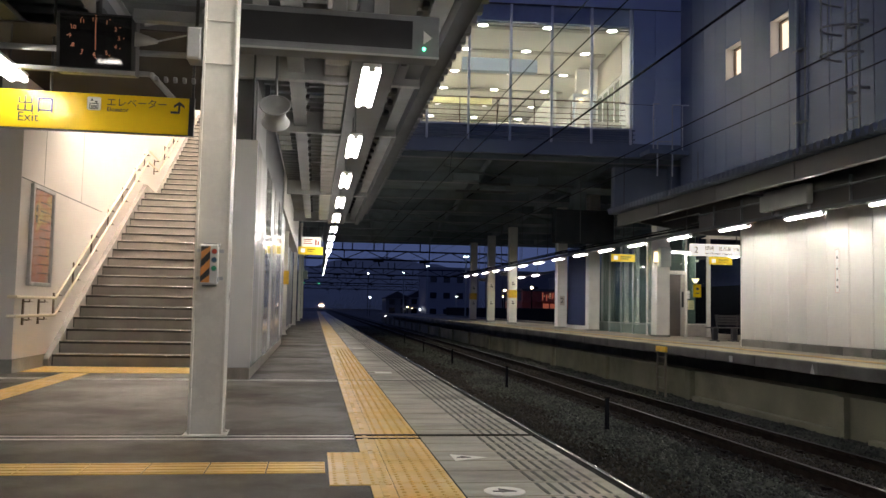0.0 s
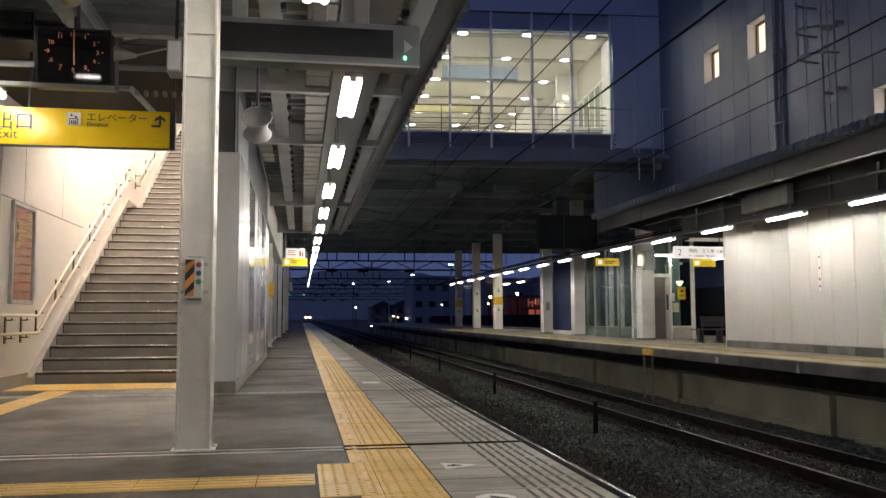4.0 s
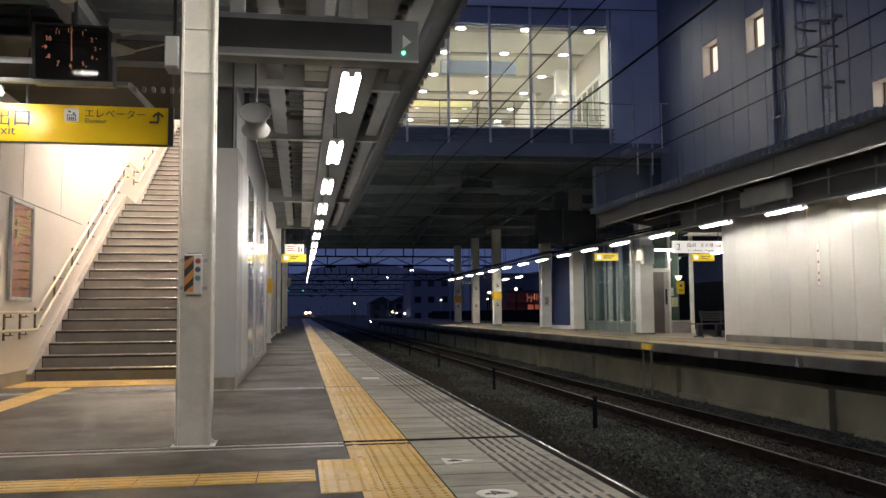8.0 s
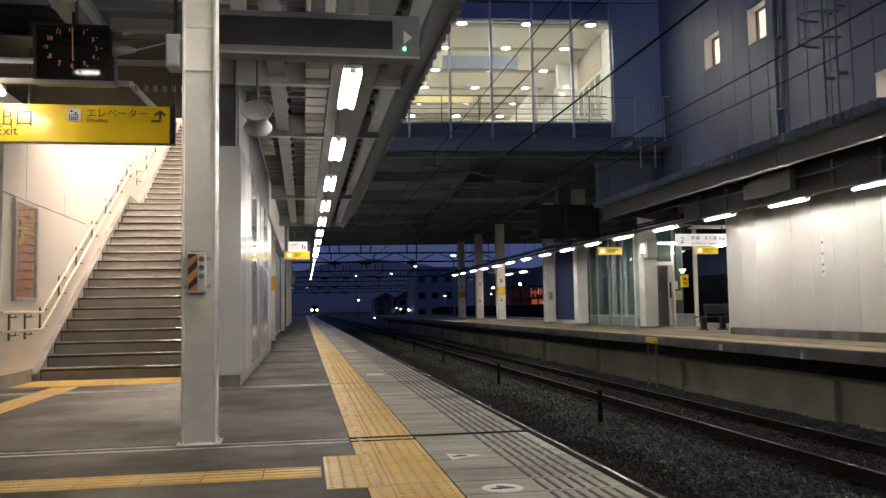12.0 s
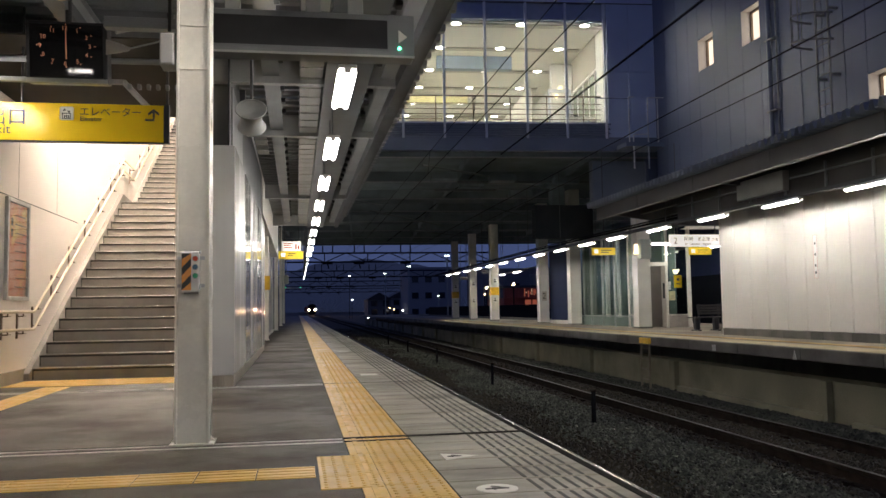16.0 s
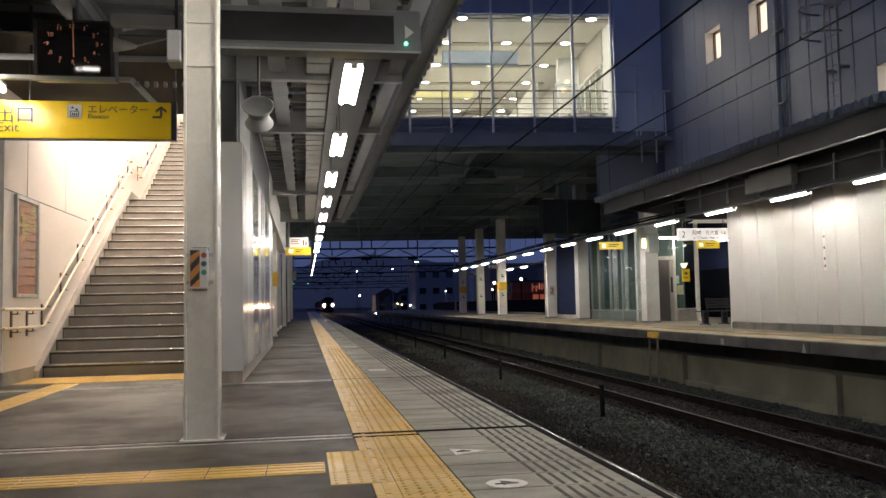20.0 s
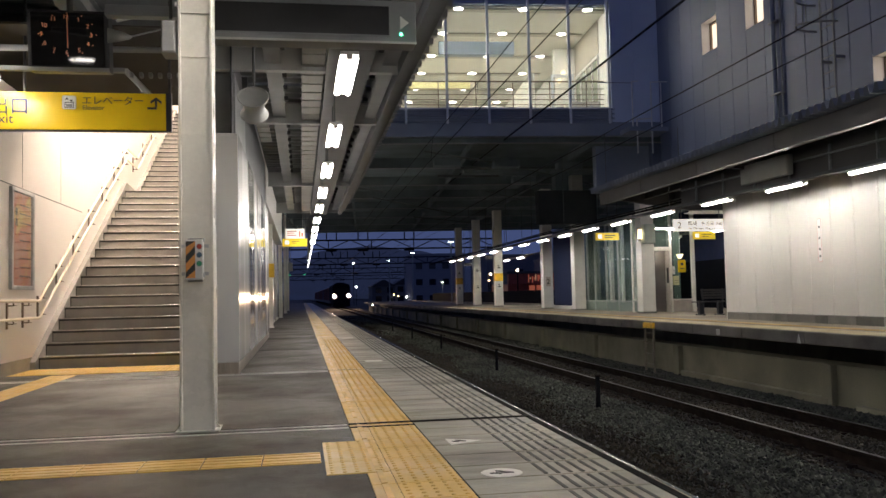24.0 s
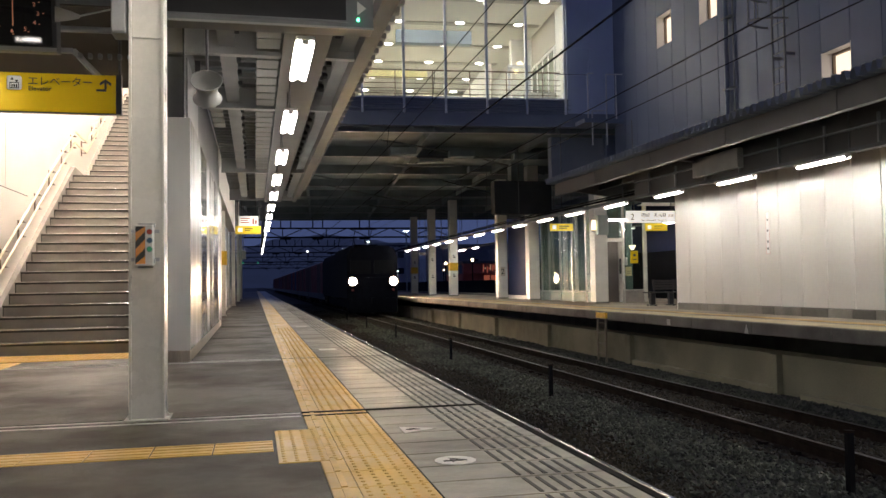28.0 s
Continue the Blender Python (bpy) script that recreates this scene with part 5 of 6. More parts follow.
for xa, ya, zs in ((10.25, 50.0, 0.06), (10.72, 46.0, 0.28)):
    sb2 = thing("hanging_sign", "small white hanging sign with dark lettering bars on the far platform", "sign", xa, ya, zs)
    part("panel", bevelled(boxes((-0.26, 0.26, -0.03, 0.03, 2.50, 2.68)), 0.005), M_GREY, sb2)
    part("text_bar", boxes((-0.2, 0.18, -0.036, -0.031, 2.60, 2.635), (-0.2, 0.08, -0.036, -0.031, 2.54, 2.56)), M_INK, sb2)
    for u in (-0.2, 0.2):
        part("hanger", tubes(0.014, [(u, 0, 2.67), (u, 0, 5.87 - zs)]), M_DARKBEAM, sb2)
bx = thing("speaker_box", "grey speaker box fixed to the far platform column", "loudspeaker", 10.84, 24.42, 2.30)
part("case", bevelled(boxes((-0.02, 0.34, -0.1, 0.11, 0, 0.62)), 0.02), M_SPEAKERGREY, bx)
part("front", boxes((0.02, 0.32, -0.108, -0.1, 0.05, 0.57)), M_SPEAKERGREY, bx)
wl_ = thing("wall_lamp", "small lit lamp fixed to the far platform column", "wall lamp", 10.72, 24.5, 2.46)
part("shade", tube(bmesh.new(), (0, -0.05, 0.0), (0, -0.05, 0.30), 0.075, 14, 0.06), M_LAMPCREAM, wl_)
part("bracket", boxes((-0.05, 0.05, -0.04, 0.03, -0.06, 0.36)), M_GREY, wl_)


# the glazed lift tower
def lift_tower():
    t = thing("lift_tower", "glazed lift tower with white frames and a steel lift door on the far platform", "lift", kind="structure")
    x0, x1, y0, y1, top = 11.32, 12.87, 25.15, 31.6, 3.45
    ys = (26.58, 27.84, 29.07, 30.28, 31.12)
    for y, w in zip((y0,) + ys + (y1,), (0.05, 0.032, 0.065, 0.028, 0.028, 0.028, 0.05)):
        part("frame_post", bevelled(boxes((x0 - 0.045, x0 + 0.045, y - w, y + w, FZ, top)), 0.006), M_COLUMN if y < 27 else M_LIFTMULL, t)
    for a, b in ((12.0, 12.075), (12.745, x1)):
        part("frame_post", bevelled(boxes((a, b, y0 - 0.045, y0 + 0.045, FZ, top)), 0.006), M_COLUMN, t)
    part("frame_rail", boxes((x0 - 0.04, x0 + 0.04, y0 + 0.05, y1 - 0.05, FZ + 0.34, FZ + 0.39)), M_LIFTMULL, t)
    part("frame_rail", boxes((12.075, 12.745, y0 - 0.04, y0 + 0.04, FZ + 0.385, FZ + 0.43)), M_COLUMN, t)
    part("door_head", boxes((x0 + 0.05, 12.0, y0 - 0.035, y0 + 0.04, 2.11, 2.23)), M_COLUMN, t)
    d = part("lift_door", bevelled(boxes((x0 + 0.08, 11.86, y0 + 0.02, y0 + 0.06, FZ + 0.02, 2.10)), 0.004), M_LIFTDOOR, t, "brushed steel lift door")
    part("door_jamb", bevelled(boxes((11.865, 11.995, y0 - 0.01, y0 + 0.05, FZ + 0.02, 2.10)), 0.004), M_STEELPLATE, t)
    part("call_panel", boxes((11.885, 11.955, y0 - 0.018, y0 - 0.011, 1.05, 1.55)), M_DARK, d)
    part("kick_plate", bevelled(boxes((12.08, 12.74, y0 - 0.02, y0 + 0.01, FZ + 0.02, FZ + 0.38)), 0.003), M_STEELPLATE, t, "mirror-polished steel kick plate")
    for a, b in zip((y0,) + ys, ys + (y1,)):
        p = part("glass_pane", boxes((x0 - 0.008, x0 + 0.008, a + 0.08, b - 0.08, FZ + 0.42, top - 0.01)), M_LIFTGLASS, t)
        p.visible_shadow = False
        part("lower_panel", boxes((x0 - 0.01, x0 + 0.01, a + 0.08, b - 0.08, FZ + 0.02, FZ + 0.33)), M_LIFTLOW, t)
    for a, b, z in ((12.085, 12.735, FZ + 0.44), (x0 + 0.06, 11.99, 2.24)):
        p = part("glass_pane", boxes((a, b, y0 - 0.008, y0 + 0.008, z, top - 0.01)), M_LIFTGLASS, t)
        p.visible_shadow = False
    part("roof", boxes((x0 - 0.06, x1 + 0.06, y0 - 0.06, y1 + 0.06, top, top + 0.1)), M_DARKBEAM, t)
    part("shaft_wall", boxes((12.25, 12.30, 25.9, 31.5, FZ, top - 0.02)), M_LIFTSHAFT, t)
    part("shaft_wall", boxes((x0 + 0.06, 12.245, 31.45, 31.5, FZ, top - 0.02)), M_LIFTSHAFT, t)
    part("shaft_wall", boxes((12.31, 12.46, 26.2, 26.25, FZ, top - 0.02), (12.62, 12.86, 26.2, 26.25, FZ, top - 0.02)), M_LIFTSHAFT, t)
    part("shaft_wall", boxes((12.46, 12.62, 27.2, 27.25, FZ, top - 0.02)), M_LIFTSHAFT, t)
    for y in (26.9, 28.2, 29.6, 30.7):
        part("shaft_column", boxes((12.10, 12.24, y, y + 0.16, FZ, top - 0.02)), M_COLUMN, t)
    part("car_rail", boxes((11.7, 11.76, 28.5, 28.6, FZ, top - 0.02)), M_COLUMN, t)


M_LIFTDOOR = mat("lift_door_steel", (0.26, 0.225, 0.19), 0.28, metal=0.85, scale=2, vary=0.15)
M_STEELPLATE = mat("polished_steel_plate", (0.55, 0.50, 0.44), 0.28, metal=0.35, scale=3, vary=0.2, bump=0.1, fine=8)
M_LIFTLOW = mat("lift_green_panel", (0.17, 0.225, 0.195), 0.35, scale=2, vary=0.1)
M_LIFTSHAFT = mat("lift_shaft_dark_green", (0.085, 0.120, 0.105), 0.45, scale=2, vary=0.15)
M_LIFTMULL = mat("lift_mullion_grey_green", (0.30, 0.34, 0.31), 0.35, vary=0.1)
lift_tower()
inlamp = thing("lift_lamp", "small lit lamp inside the lift tower", "lamp", 12.53, 25.5, 1.86)
part("shade", tube(bmesh.new(), (0, 0, 0), (0, 0, 0.14), 0.05, 12, 0.12), M_LAMPCREAM, inlamp)
part("stem", tubes(0.012, [(0, 0, 0.14), (0, 0, 1.58)]), M_GALV, inlamp)


def plate_sign(name, label, x0, x1, y, z0, z1, m, bars):
    s = thing(name, label, "sign", 0, y, 0)
    part("panel", bevelled(boxes((x0, x1, -0.03, 0.03, z0, z1)), 0.004), m, s)
    for bx0, bx1, bz0, bz1 in bars:
        part("text_bar", boxes((bx0, bx1, -0.036, -0.031, bz0, bz1)), M_INK, s)
    return s


s2 = thing("direction_sign", "white hanging direction sign with platform number and two destinations", "sign", 0, 22.5, 0)
part("panel", bevelled(boxes((10.95, 12.51, -0.05, 0.05, 2.545, 2.895)), 0.006), M_SIGNLIT, s2)
letters("lettering", "2", 0.27, M_INK, s2, 11.05, -0.055, 2.625)
letters("lettering", "\u5ca1\u5d0e", 0.15, M_INK, s2, 11.38, -0.055, 2.715)
letters("lettering", "\u540d\u53e4\u5c4b", 0.14, M_INK, s2, 11.80, -0.055, 2.715)
letters("lettering", "\u65b9\u9762", 0.105, M_INK, s2, 12.26, -0.055, 2.715)
letters("lettering", "for Okazaki, Nagoya", 0.100, M_INK, s2, 11.40, -0.055, 2.59)
for x in (11.2, 12.4):
    part("hanger", tubes(0.016, [(x, 0, 2.88), (x, 0, 5.62)]), M_DARKBEAM, s2)
s3 = plate_sign("direction_sign", "small yellow hanging sign with dark lettering bars", 11.60, 12.30, 22.6, 2.31, 2.53, M_SIGNYLIT, ((11.87, 12.17, 2.44, 2.455), (11.87, 12.10, 2.38, 2.392)))
part("symbol", boxes((11.66, 11.78, -0.036, -0.031, 2.36, 2.47)), M_SIGNLIT, s3)
for x in (11.68, 12.18):
    part("hanger", tubes(0.012, [(x, 0, 2.52), (x, -0.06, 2.56)]), M_DARKBEAM, s3)
s4 = plate_sign("direction_sign", "yellow hanging sign with dark lettering bars by the lift", 10.25, 11.10, 27.2, 2.60, 2.86, M_SIGNYLIT, ((10.57, 10.95, 2.75, 2.78), (10.57, 10.85, 2.68, 2.71)))
part("symbol", boxes((10.33, 10.47, -0.036, -0.031, 2.66, 2.80)), M_SIGNLIT, s4)
for x in (10.4, 11.05):
    part("hanger", tubes(0.012, [(x, 0, 2.85), (x, 0, 5.87)]), M_DARKBEAM, s4)
plate_sign("notice", "yellow notice fixed to the lift glass", 12.28, 12.53, 25.112, 1.39, 1.80, M_SIGNY, ((12.34, 12.47, 1.50, 1.53), (12.36, 12.45, 1.62, 1.70)))
plate_sign("notice", "small pale yellow notice fixed to the lift glass", 12.09, 12.29, 25.112, 0.98, 1.28, M_NOTICE, ((12.13, 12.25, 1.05, 1.06), (12.13, 12.25, 1.12, 1.13)))
plate_sign("notice", "small white notice fixed to the lift glass", 12.08, 12.15, 25.112, 1.33, 1.59, M_SIGNW, ((12.095, 12.135, 1.40, 1.41), (12.095, 12.135, 1.46, 1.47)))


def bench():
    b = thing("bench", "dark slatted bench with metal legs standing on the far platform", "bench", 10.98, 21.6, FZ)
    for k in range(4):
        part("seat_slat", bevelled(boxes((0, 1.55, -0.44 + 0.11 * k, -0.345 + 0.11 * k, 0.36, 0.39)), 0.006), M_BENCH, b)
    for k in range(4):
        part("back_slat", bevelled(boxes((0.34, 1.55, 0.02 + 0.02 * k, 0.05 + 0.02 * k, 0.45 + 0.073 * k, 0.51 + 0.073 * k)), 0.005), M_BENCH, b)
    for x in (0.18, 0.75, 1.35):
        lg = part("leg", bevelled(boxes((x - 0.07, x + 0.07, -0.30, -0.14, 0.03, 0.36)), 0.02), M_DARK, b)
        part("foot", boxes((x - 0.04, x + 0.04, -0.42, 0.05, 0.0, 0.03)), M_DARK, lg)
    for x in (0.4, 1.0, 1.5):
        part("back_post", boxes((x - 0.015, x + 0.015, 0.06, 0.10, 0.34, 0.75)), M_DARK, b)


M_BENCH = mat("bench_dark_wood", (0.045, 0.038, 0.036), 0.4, scale=5, vary=0.3)
bench()
# the back of the far platform: dark boards with a pale sill
back = solid("wall_far_back", boxes((15.8, 16.0, 16.0, 34, FZ, 1.95)), M_NAVY)
part("fence", boxes((15.8, 15.9, 34, 100, FZ, 1.0)), M_NAVY, back)
part("upper_board", boxes((15.82, 15.98, 16.0, 34, 1.95, 5.4)), M_NAVYUP, back)
wb = solid("windbreak", boxes((11.28, 11.33, 31.75, 35.6, FZ + 0.16, 3.5)), M_NAVYUP)
part("sill", bevelled(boxes((11.22, 11.40, 31.7, 35.6, FZ, FZ + 0.16)), 0.01), M_COLUMN, wb)
solid("parapet_far", boxes((12.9, 13.0, 36.0, 100, FZ, FZ + 0.12)), M_PLINTHDARK)

# ladder down to the track
lad = thing("track_ladder", "yellow-topped steel ladder from the far platform down to the track", "ladder", FEDGE - 0.03, 18.2, 0)
for y in (-0.24, 0.24):
    part("side_rail", bevelled(boxes((-0.02, 0.02, y - 0.022, y + 0.022, -1.1, 0.06)), 0.004), M_RUSTLAD, lad)
for k in range(4):
    part("rung", tubes(0.014, [(0, -0.22, -0.90 + 0.24 * k), (0, 0.22, -0.90 + 0.24 * k)]), M_RUSTLAD, lad)
part("top_plate", boxes((-0.03, 0.03, -0.27, 0.27, -0.06, 0.07)), M_YELLOWBAND, lad, "yellow painted top plate")


def stake(x, y, top, label):
    s = thing("marker_stake", label, "stake", x, y, BED, 0, "track marker stakes")
    part("post", bevelled(boxes((-0.03, 0.03, -0.03, 0.03, -0.1, top)), 0.004), M_WIRE, s)
    part("cap", boxes((-0.035, 0.035, -0.035, 0.035, top, top + 0.02)), M_RUST, s)


for y in (-1.0, 12.55, 19.8, 28.2, 36.0, 44.0):
    stake(4.9, y, 0.55, "dark steel marker stake standing in the ballast")
stake(5.30, 5.90, 0.55, "dark steel marker stake with a pale top in the ballast")
edge_mark = thing("kilometre_mark", "small pale triangular mark on the far platform's edge", "marker", FEDGE - 0.004, 12.15, -0.02)
part("plate", prism(bmesh.new(), [(-0.06, -0.08), (0.06, -0.08), (0.0, 0.08)], "x", -0.004, 0.003), M_GREY, edge_mark)
edge_mark2 = thing("kilometre_mark", "small grey square mark on the far platform's edge", "marker", FEDGE - 0.004, 14.9, -0.02)
part("plate", boxes((-0.004, 0.003, -0.07, 0.07, -0.06, 0.06)), M_GREY, edge_mark2)


# ---- concourse over the tracks ----
M_POSTPALE = mat("galvanised_pale", (0.62, 0.63, 0.63), 0.4, metal=0.3, scale=9, vary=0.2)
over = thing("concourse_building", "blue-grey concourse bridge over the tracks with a tall lit window", "building", 7.0, 24.0, 0, -4.1)
# local x runs along the front, y into the building
U0, U1 = -26.0, 4.22
MULL = [-11.35, -10.07, -8.79, -7.51, -6.23, -4.95, -3.68, -2.42, -1.14, 0.14, 1.39, 2.62]
Z0, Z1 = 6.50, 9.74
DEEP = 34.0
part("fascia", boxes((U0, U1, 0.0, 0.25, 5.62, 6.04)), M_FASCIA, over)
part("deck", boxes((U0, 12.0, 0.25, DEEP, 5.85, 6.04)), M_UNDER, over)
for k in range(6):
    part("louvre", boxes((U0, U1 - 1.45, 0.02 - 0.02 * (k % 2), 0.10, 6.06 + 0.072 * k, 6.115 + 0.072 * k)), M_FASCIA, over)
part("louvre_backing", boxes((U0, U1 - 1.45, 0.10, 0.25, 6.04, Z0)), M_FASCIA, over)
part("window_head", boxes((U0, 2.66, 0.06, 0.25, Z1, 10.26)), M_HEAD, over)
part("upper_wall", boxes((U0, U1, 0.0, 0.25, 10.30, 14.0)), M_FACADEBLUE, over)
part("upper_seam", boxes((U0, U1, 0.01, 0.24, 10.26, 10.30)), M_SEAM, over)
for z0, z1 in ((6.04, 8.1), (8.11, 10.26)):
    part("side_panel", boxes((2.70, 3.395, 0.0, 0.25, z0, z1)), M_FACADEBLUE, over)
    part("side_panel", boxes((3.405, U1, 0.0, 0.25, z0, z1)), M_FACADEBLUE, over)
for u in MULL:
    mu = part("mullion", bevelled(boxes((u - 0.035, u + 0.035, -0.05, 0.10, 6.0, 10.26)), 0.006), M_MULLION, over)
for a, b in zip(MULL, MULL[1:]):
    p = part("pane", boxes((a + 0.035, b - 0.035, 0.05, 0.06, Z0, Z1)), M_GLASS, over)
    p.visible_shadow = False
part("sill_trim", boxes((-12, 2.66, -0.01, 0.12, Z0 - 0.05, Z0)), M_MULLION, over)
# room
part("room_floor", boxes((-13, 3.0, 0.25, 22.0, 6.30, 6.42)), M_ROOMFLOOR, over)
part("room_ceiling", boxes((-13, 3.0, 0.25, 22.0, 9.70, 9.82)), M_ROOM, over)
part("room_wall", boxes((-13, 3.0, 22.0, 22.2, 6.42, 9.90)), M_ROOM, over)
part("room_wall", boxes((2.72, 2.90, 0.25, 22.0, 6.42, 9.698)), M_ROOMWHITE, over)
part("room_wall", boxes((1.95, 2.715, 4.3, 4.6, 6.42, 9.598)), M_ROOMWHITE, over)
for k in range(5):
    part("glazing_frame", boxes((2.66, 2.718, 1.3 + 0.72 * k, 1.35 + 0.72 * k, 6.62, 8.45)), M_ROOMWHITE, over)
part("glazing_frame", boxes((2.66, 2.718, 1.3, 4.25, 8.45, 8.51)), M_ROOMWHITE, over)
for k in range(4):
    part("glazing_pane", boxes((2.695, 2.712, 1.36 + 0.72 * k, 2.01 + 0.72 * k, 6.62, 8.44)), M_ROOMPANE, over)
part("wall_band", boxes((2.700, 2.716, 1.3, 4.28, 8.60, 9.69)), M_ROOMGREY, over)
for k in range(4):
    part("stand_bar", tubes(0.016, [(1.95 + 0.13 * k, 0.75, 6.43), (1.98 + 0.13 * k, 0.72, 6.62 + 0.05 * (k % 3)), (2.10 + 0.11 * k, 0.80, 6.70)]), M_MULLION, over)
for u, z in ((2.25, 8.72), (2.10, 8.42)):
    part("wall_light", tube(bmesh.new(), (u, 4.22, z), (u, 4.29, z), 0.075, 14), M_LAMPCREAM, over)
part("console", bevelled(boxes((1.5, 2.6, 0.9, 1.3, 6.425, 6.90)), 0.03), M_ROOM, over)
part("white_screen", boxes((-0.35, 0.35, 6.2, 6.3, 6.42, 7.95)), M_ROOMWHITE, over)
part("white_screen", boxes((-6.8, -1.6, 7.4, 7.5, 6.42, 7.55)), M_ROOMWHITE, over)
part("room_wall", boxes((-13.2, -13.0, 0.25, 22.0, 6.42, 9.90)), M_ROOM, over)
part("ticket_counter", bevelled(boxes((-3.4, -0.9, 4.6, 5.3, 6.425, 7.5)), 0.02), M_ROOMFLOOR, over)
part("bulkhead", boxes((-2.5, -0.05, 1.4, 1.7, 8.55, 8.97)), M_BULK, over)
part("partition", boxes((1.2, 1.35, 5.0, 12.0, 6.42, 8.9)), M_ROOM, over)
part("partition", boxes((-0.6, 0.6, 9.0, 9.2, 6.42, 8.6)), M_ROOMFLOOR, over)
part("notice_band", boxes((-3.3, -0.9, 6.0, 6.1, 8.55, 8.85)), M_NOTICE, over)
part("door_frame", boxes((1.75, 1.82, 4.0, 4.1, 6.42, 8.5), (2.5, 2.57, 4.0, 4.1, 6.42, 8.5), (1.75, 2.57, 4.0, 4.1, 8.5, 8.6)), M_MULLION, over)
for v, first, count in ((0.30, 2.10, 8), (2.75, 1.85, 7), (5.45, 1.69, 7), (7.9, 1.47, 6), (10.5, 1.42, 6), (12.9, 1.24, 6)):
    for i in range(count):
        u = first - 2.04 * i
        dl = part("downlight", tube(bmesh.new(), (u, v, 9.655), (u, v, 9.664), 0.15, 18, 0.15), M_DOWNLIGHT, over)
        part("trim_ring", lathe_z([(9.698, 0.05), (9.672, 0.055), (9.670, 0.17), (9.660, 0.175), (9.656, 0.153)], u, v), M_ROOMWHITE, dl)
    part("ceiling_slot", boxes((-12.6, first + 0.75, v + 0.05, v + 0.33, 9.66, 9.699)), M_ROOMFLOOR, over)
part("hanging_pole", tubes(0.022, [(-1.02, 0.62, 8.55), (-1.02, 0.62, 9.7)]), M_BRACKET, over)
for z, r in ((7.43, 0.024), (7.20, 0.012), (7.02, 0.012), (6.86, 0.012), (6.70, 0.012)):
    part("guard_rail", tubes(r, [(-12.5, 0.5, z), (2.6, 0.5, z)]), M_BRACKET, over)
for k in range(14):
    part("guard_post", tubes(0.016, [(-12.0 + 1.17 * k, 0.5, 6.42), (-12.0 + 1.17 * k, 0.5, 7.43)]), M_BRACKET, over)
# outside guard rail and hoop posts of the service stage
stage = thing("service_stage", "small steel service stage with galvanised guard posts beside the concourse", "service platform", 0, 23.3, 0)
part("stage_floor", boxes((9.9, 11.15, -0.3, 0.45, 5.62, 5.75)), M_FASCIA, stage)
for x, z0, z1 in ((10.04, 5.75, 7.12), (10.17, 4.95, 5.98), (10.64, 4.95, 7.12), (10.96, 5.75, 7.10)):
    part("post", tubes(0.022, [(x, -0.25, z0), (x, -0.25, z1)]), M_POSTPALE, stage)
for a, b, z in ((10.04, 10.24, 7.12), (10.64, 11.18, 7.12), (10.17, 10.64, 5.98)):
    part("top_rail", tubes(0.020, [(a, -0.25, z), (b, -0.22, z + 0.03)]), M_POSTPALE, stage)
part("mid_rail", tubes(0.012, [(9.0, -0.2, 7.08), (10.04, -0.25, 7.08)]), M_FASCIA, stage)
# underside: girders, ribs, pipes
for v in (0.4, 5.4, 10.2, 14.8, 19.6, 24.6, 29.6, 33.8):
    part("girder", boxes((U0, 12, v, v + 0.05, 5.5, 5.85)), M_UNDER, over)
    # Paler than the girder: the light caught by the flange is in its colour.
    part("girder_flange", boxes((U0, 12, v - 0.05, v + 0.10, 5.47, 5.499)), M_GALVDULL, over)
for u in (-24, -19, -14, -9.5, -5.5, -1.5, 2.4, 6.0, 9.5):
    part("long_girder", boxes((u, u + 0.05, 0.25, DEEP, 5.55, 5.85), (u - 0.04, u + 0.09, 0.25, DEEP, 5.52, 5.55)), M_UNDER, over)
for a, b in (((-3.0, 1.5), (0.8, 5.0)), ((0.8, 5.2), (4.6, 9.8)), ((-4.5, 14), (0.0, 22)), ((0.5, 12), (5.5, 20)), ((-9, 5), (-4, 12)), ((-2, 24), (5, 32))):
    part("brace_pipe", tubes(0.032, [(a[0], a[1], 5.42), (b[0], b[1], 5.42)]), M_UNDERPIPE, over)
for u, v in ((-2.6, 3.0), (-0.5, 3.4), (1.9, 4.0), (-1.4, 4.8), (0.9, 7.4)):
    part("hanging_unit", bevelled(boxes((u, u + 0.9, v, v + 0.5, 5.2, 5.44)), 0.02), M_UNDER, over)
part("duct", boxes((-1.5, 3.5, 4.6, 4.72, 5.30, 5.38)), M_UNDERPIPE, over)
part("duct", boxes((-2.2, 0.1, 6.0, 6.15, 5.22, 5.30)), M_UNDERPIPE, over)
part("far_fascia", boxes((U0, 16.0, DEEP, DEEP + 0.3, 5.35, 9.5)), M_UNDER, over)
part("roof", boxes((U0, 16.0, 0.25, DEEP, 13.6, 14.0)), M_UNDER, over)
# piers between the canopy and the deck
for x, y, w in ((10.2, 30.9, 0.5),):
    pr = tagged(new("bridge_pier", mesh_of("bridge_pier", boxes((x - w / 2, x + w / 2, y - w / 2, y + w / 2, 4.3, 5.5)), M_UNDER)), "dark pier carrying the concourse bridge above the canopy", "pier", "bridge piers")
solid("pier_wall", boxes((8.95, 11.2, 29.6, 30.1, 3.40, 4.65)), M_UNDERPIER)
solid("wall_lower_wing", boxes((9.40, 11.19, 24.6, 24.9, 3.95, 5.44)), M_WING)
solid("wall_lower_building", boxes((11.2, 16.0, 24.4, 24.7, 3.8, 6.3)), M_FACADE)

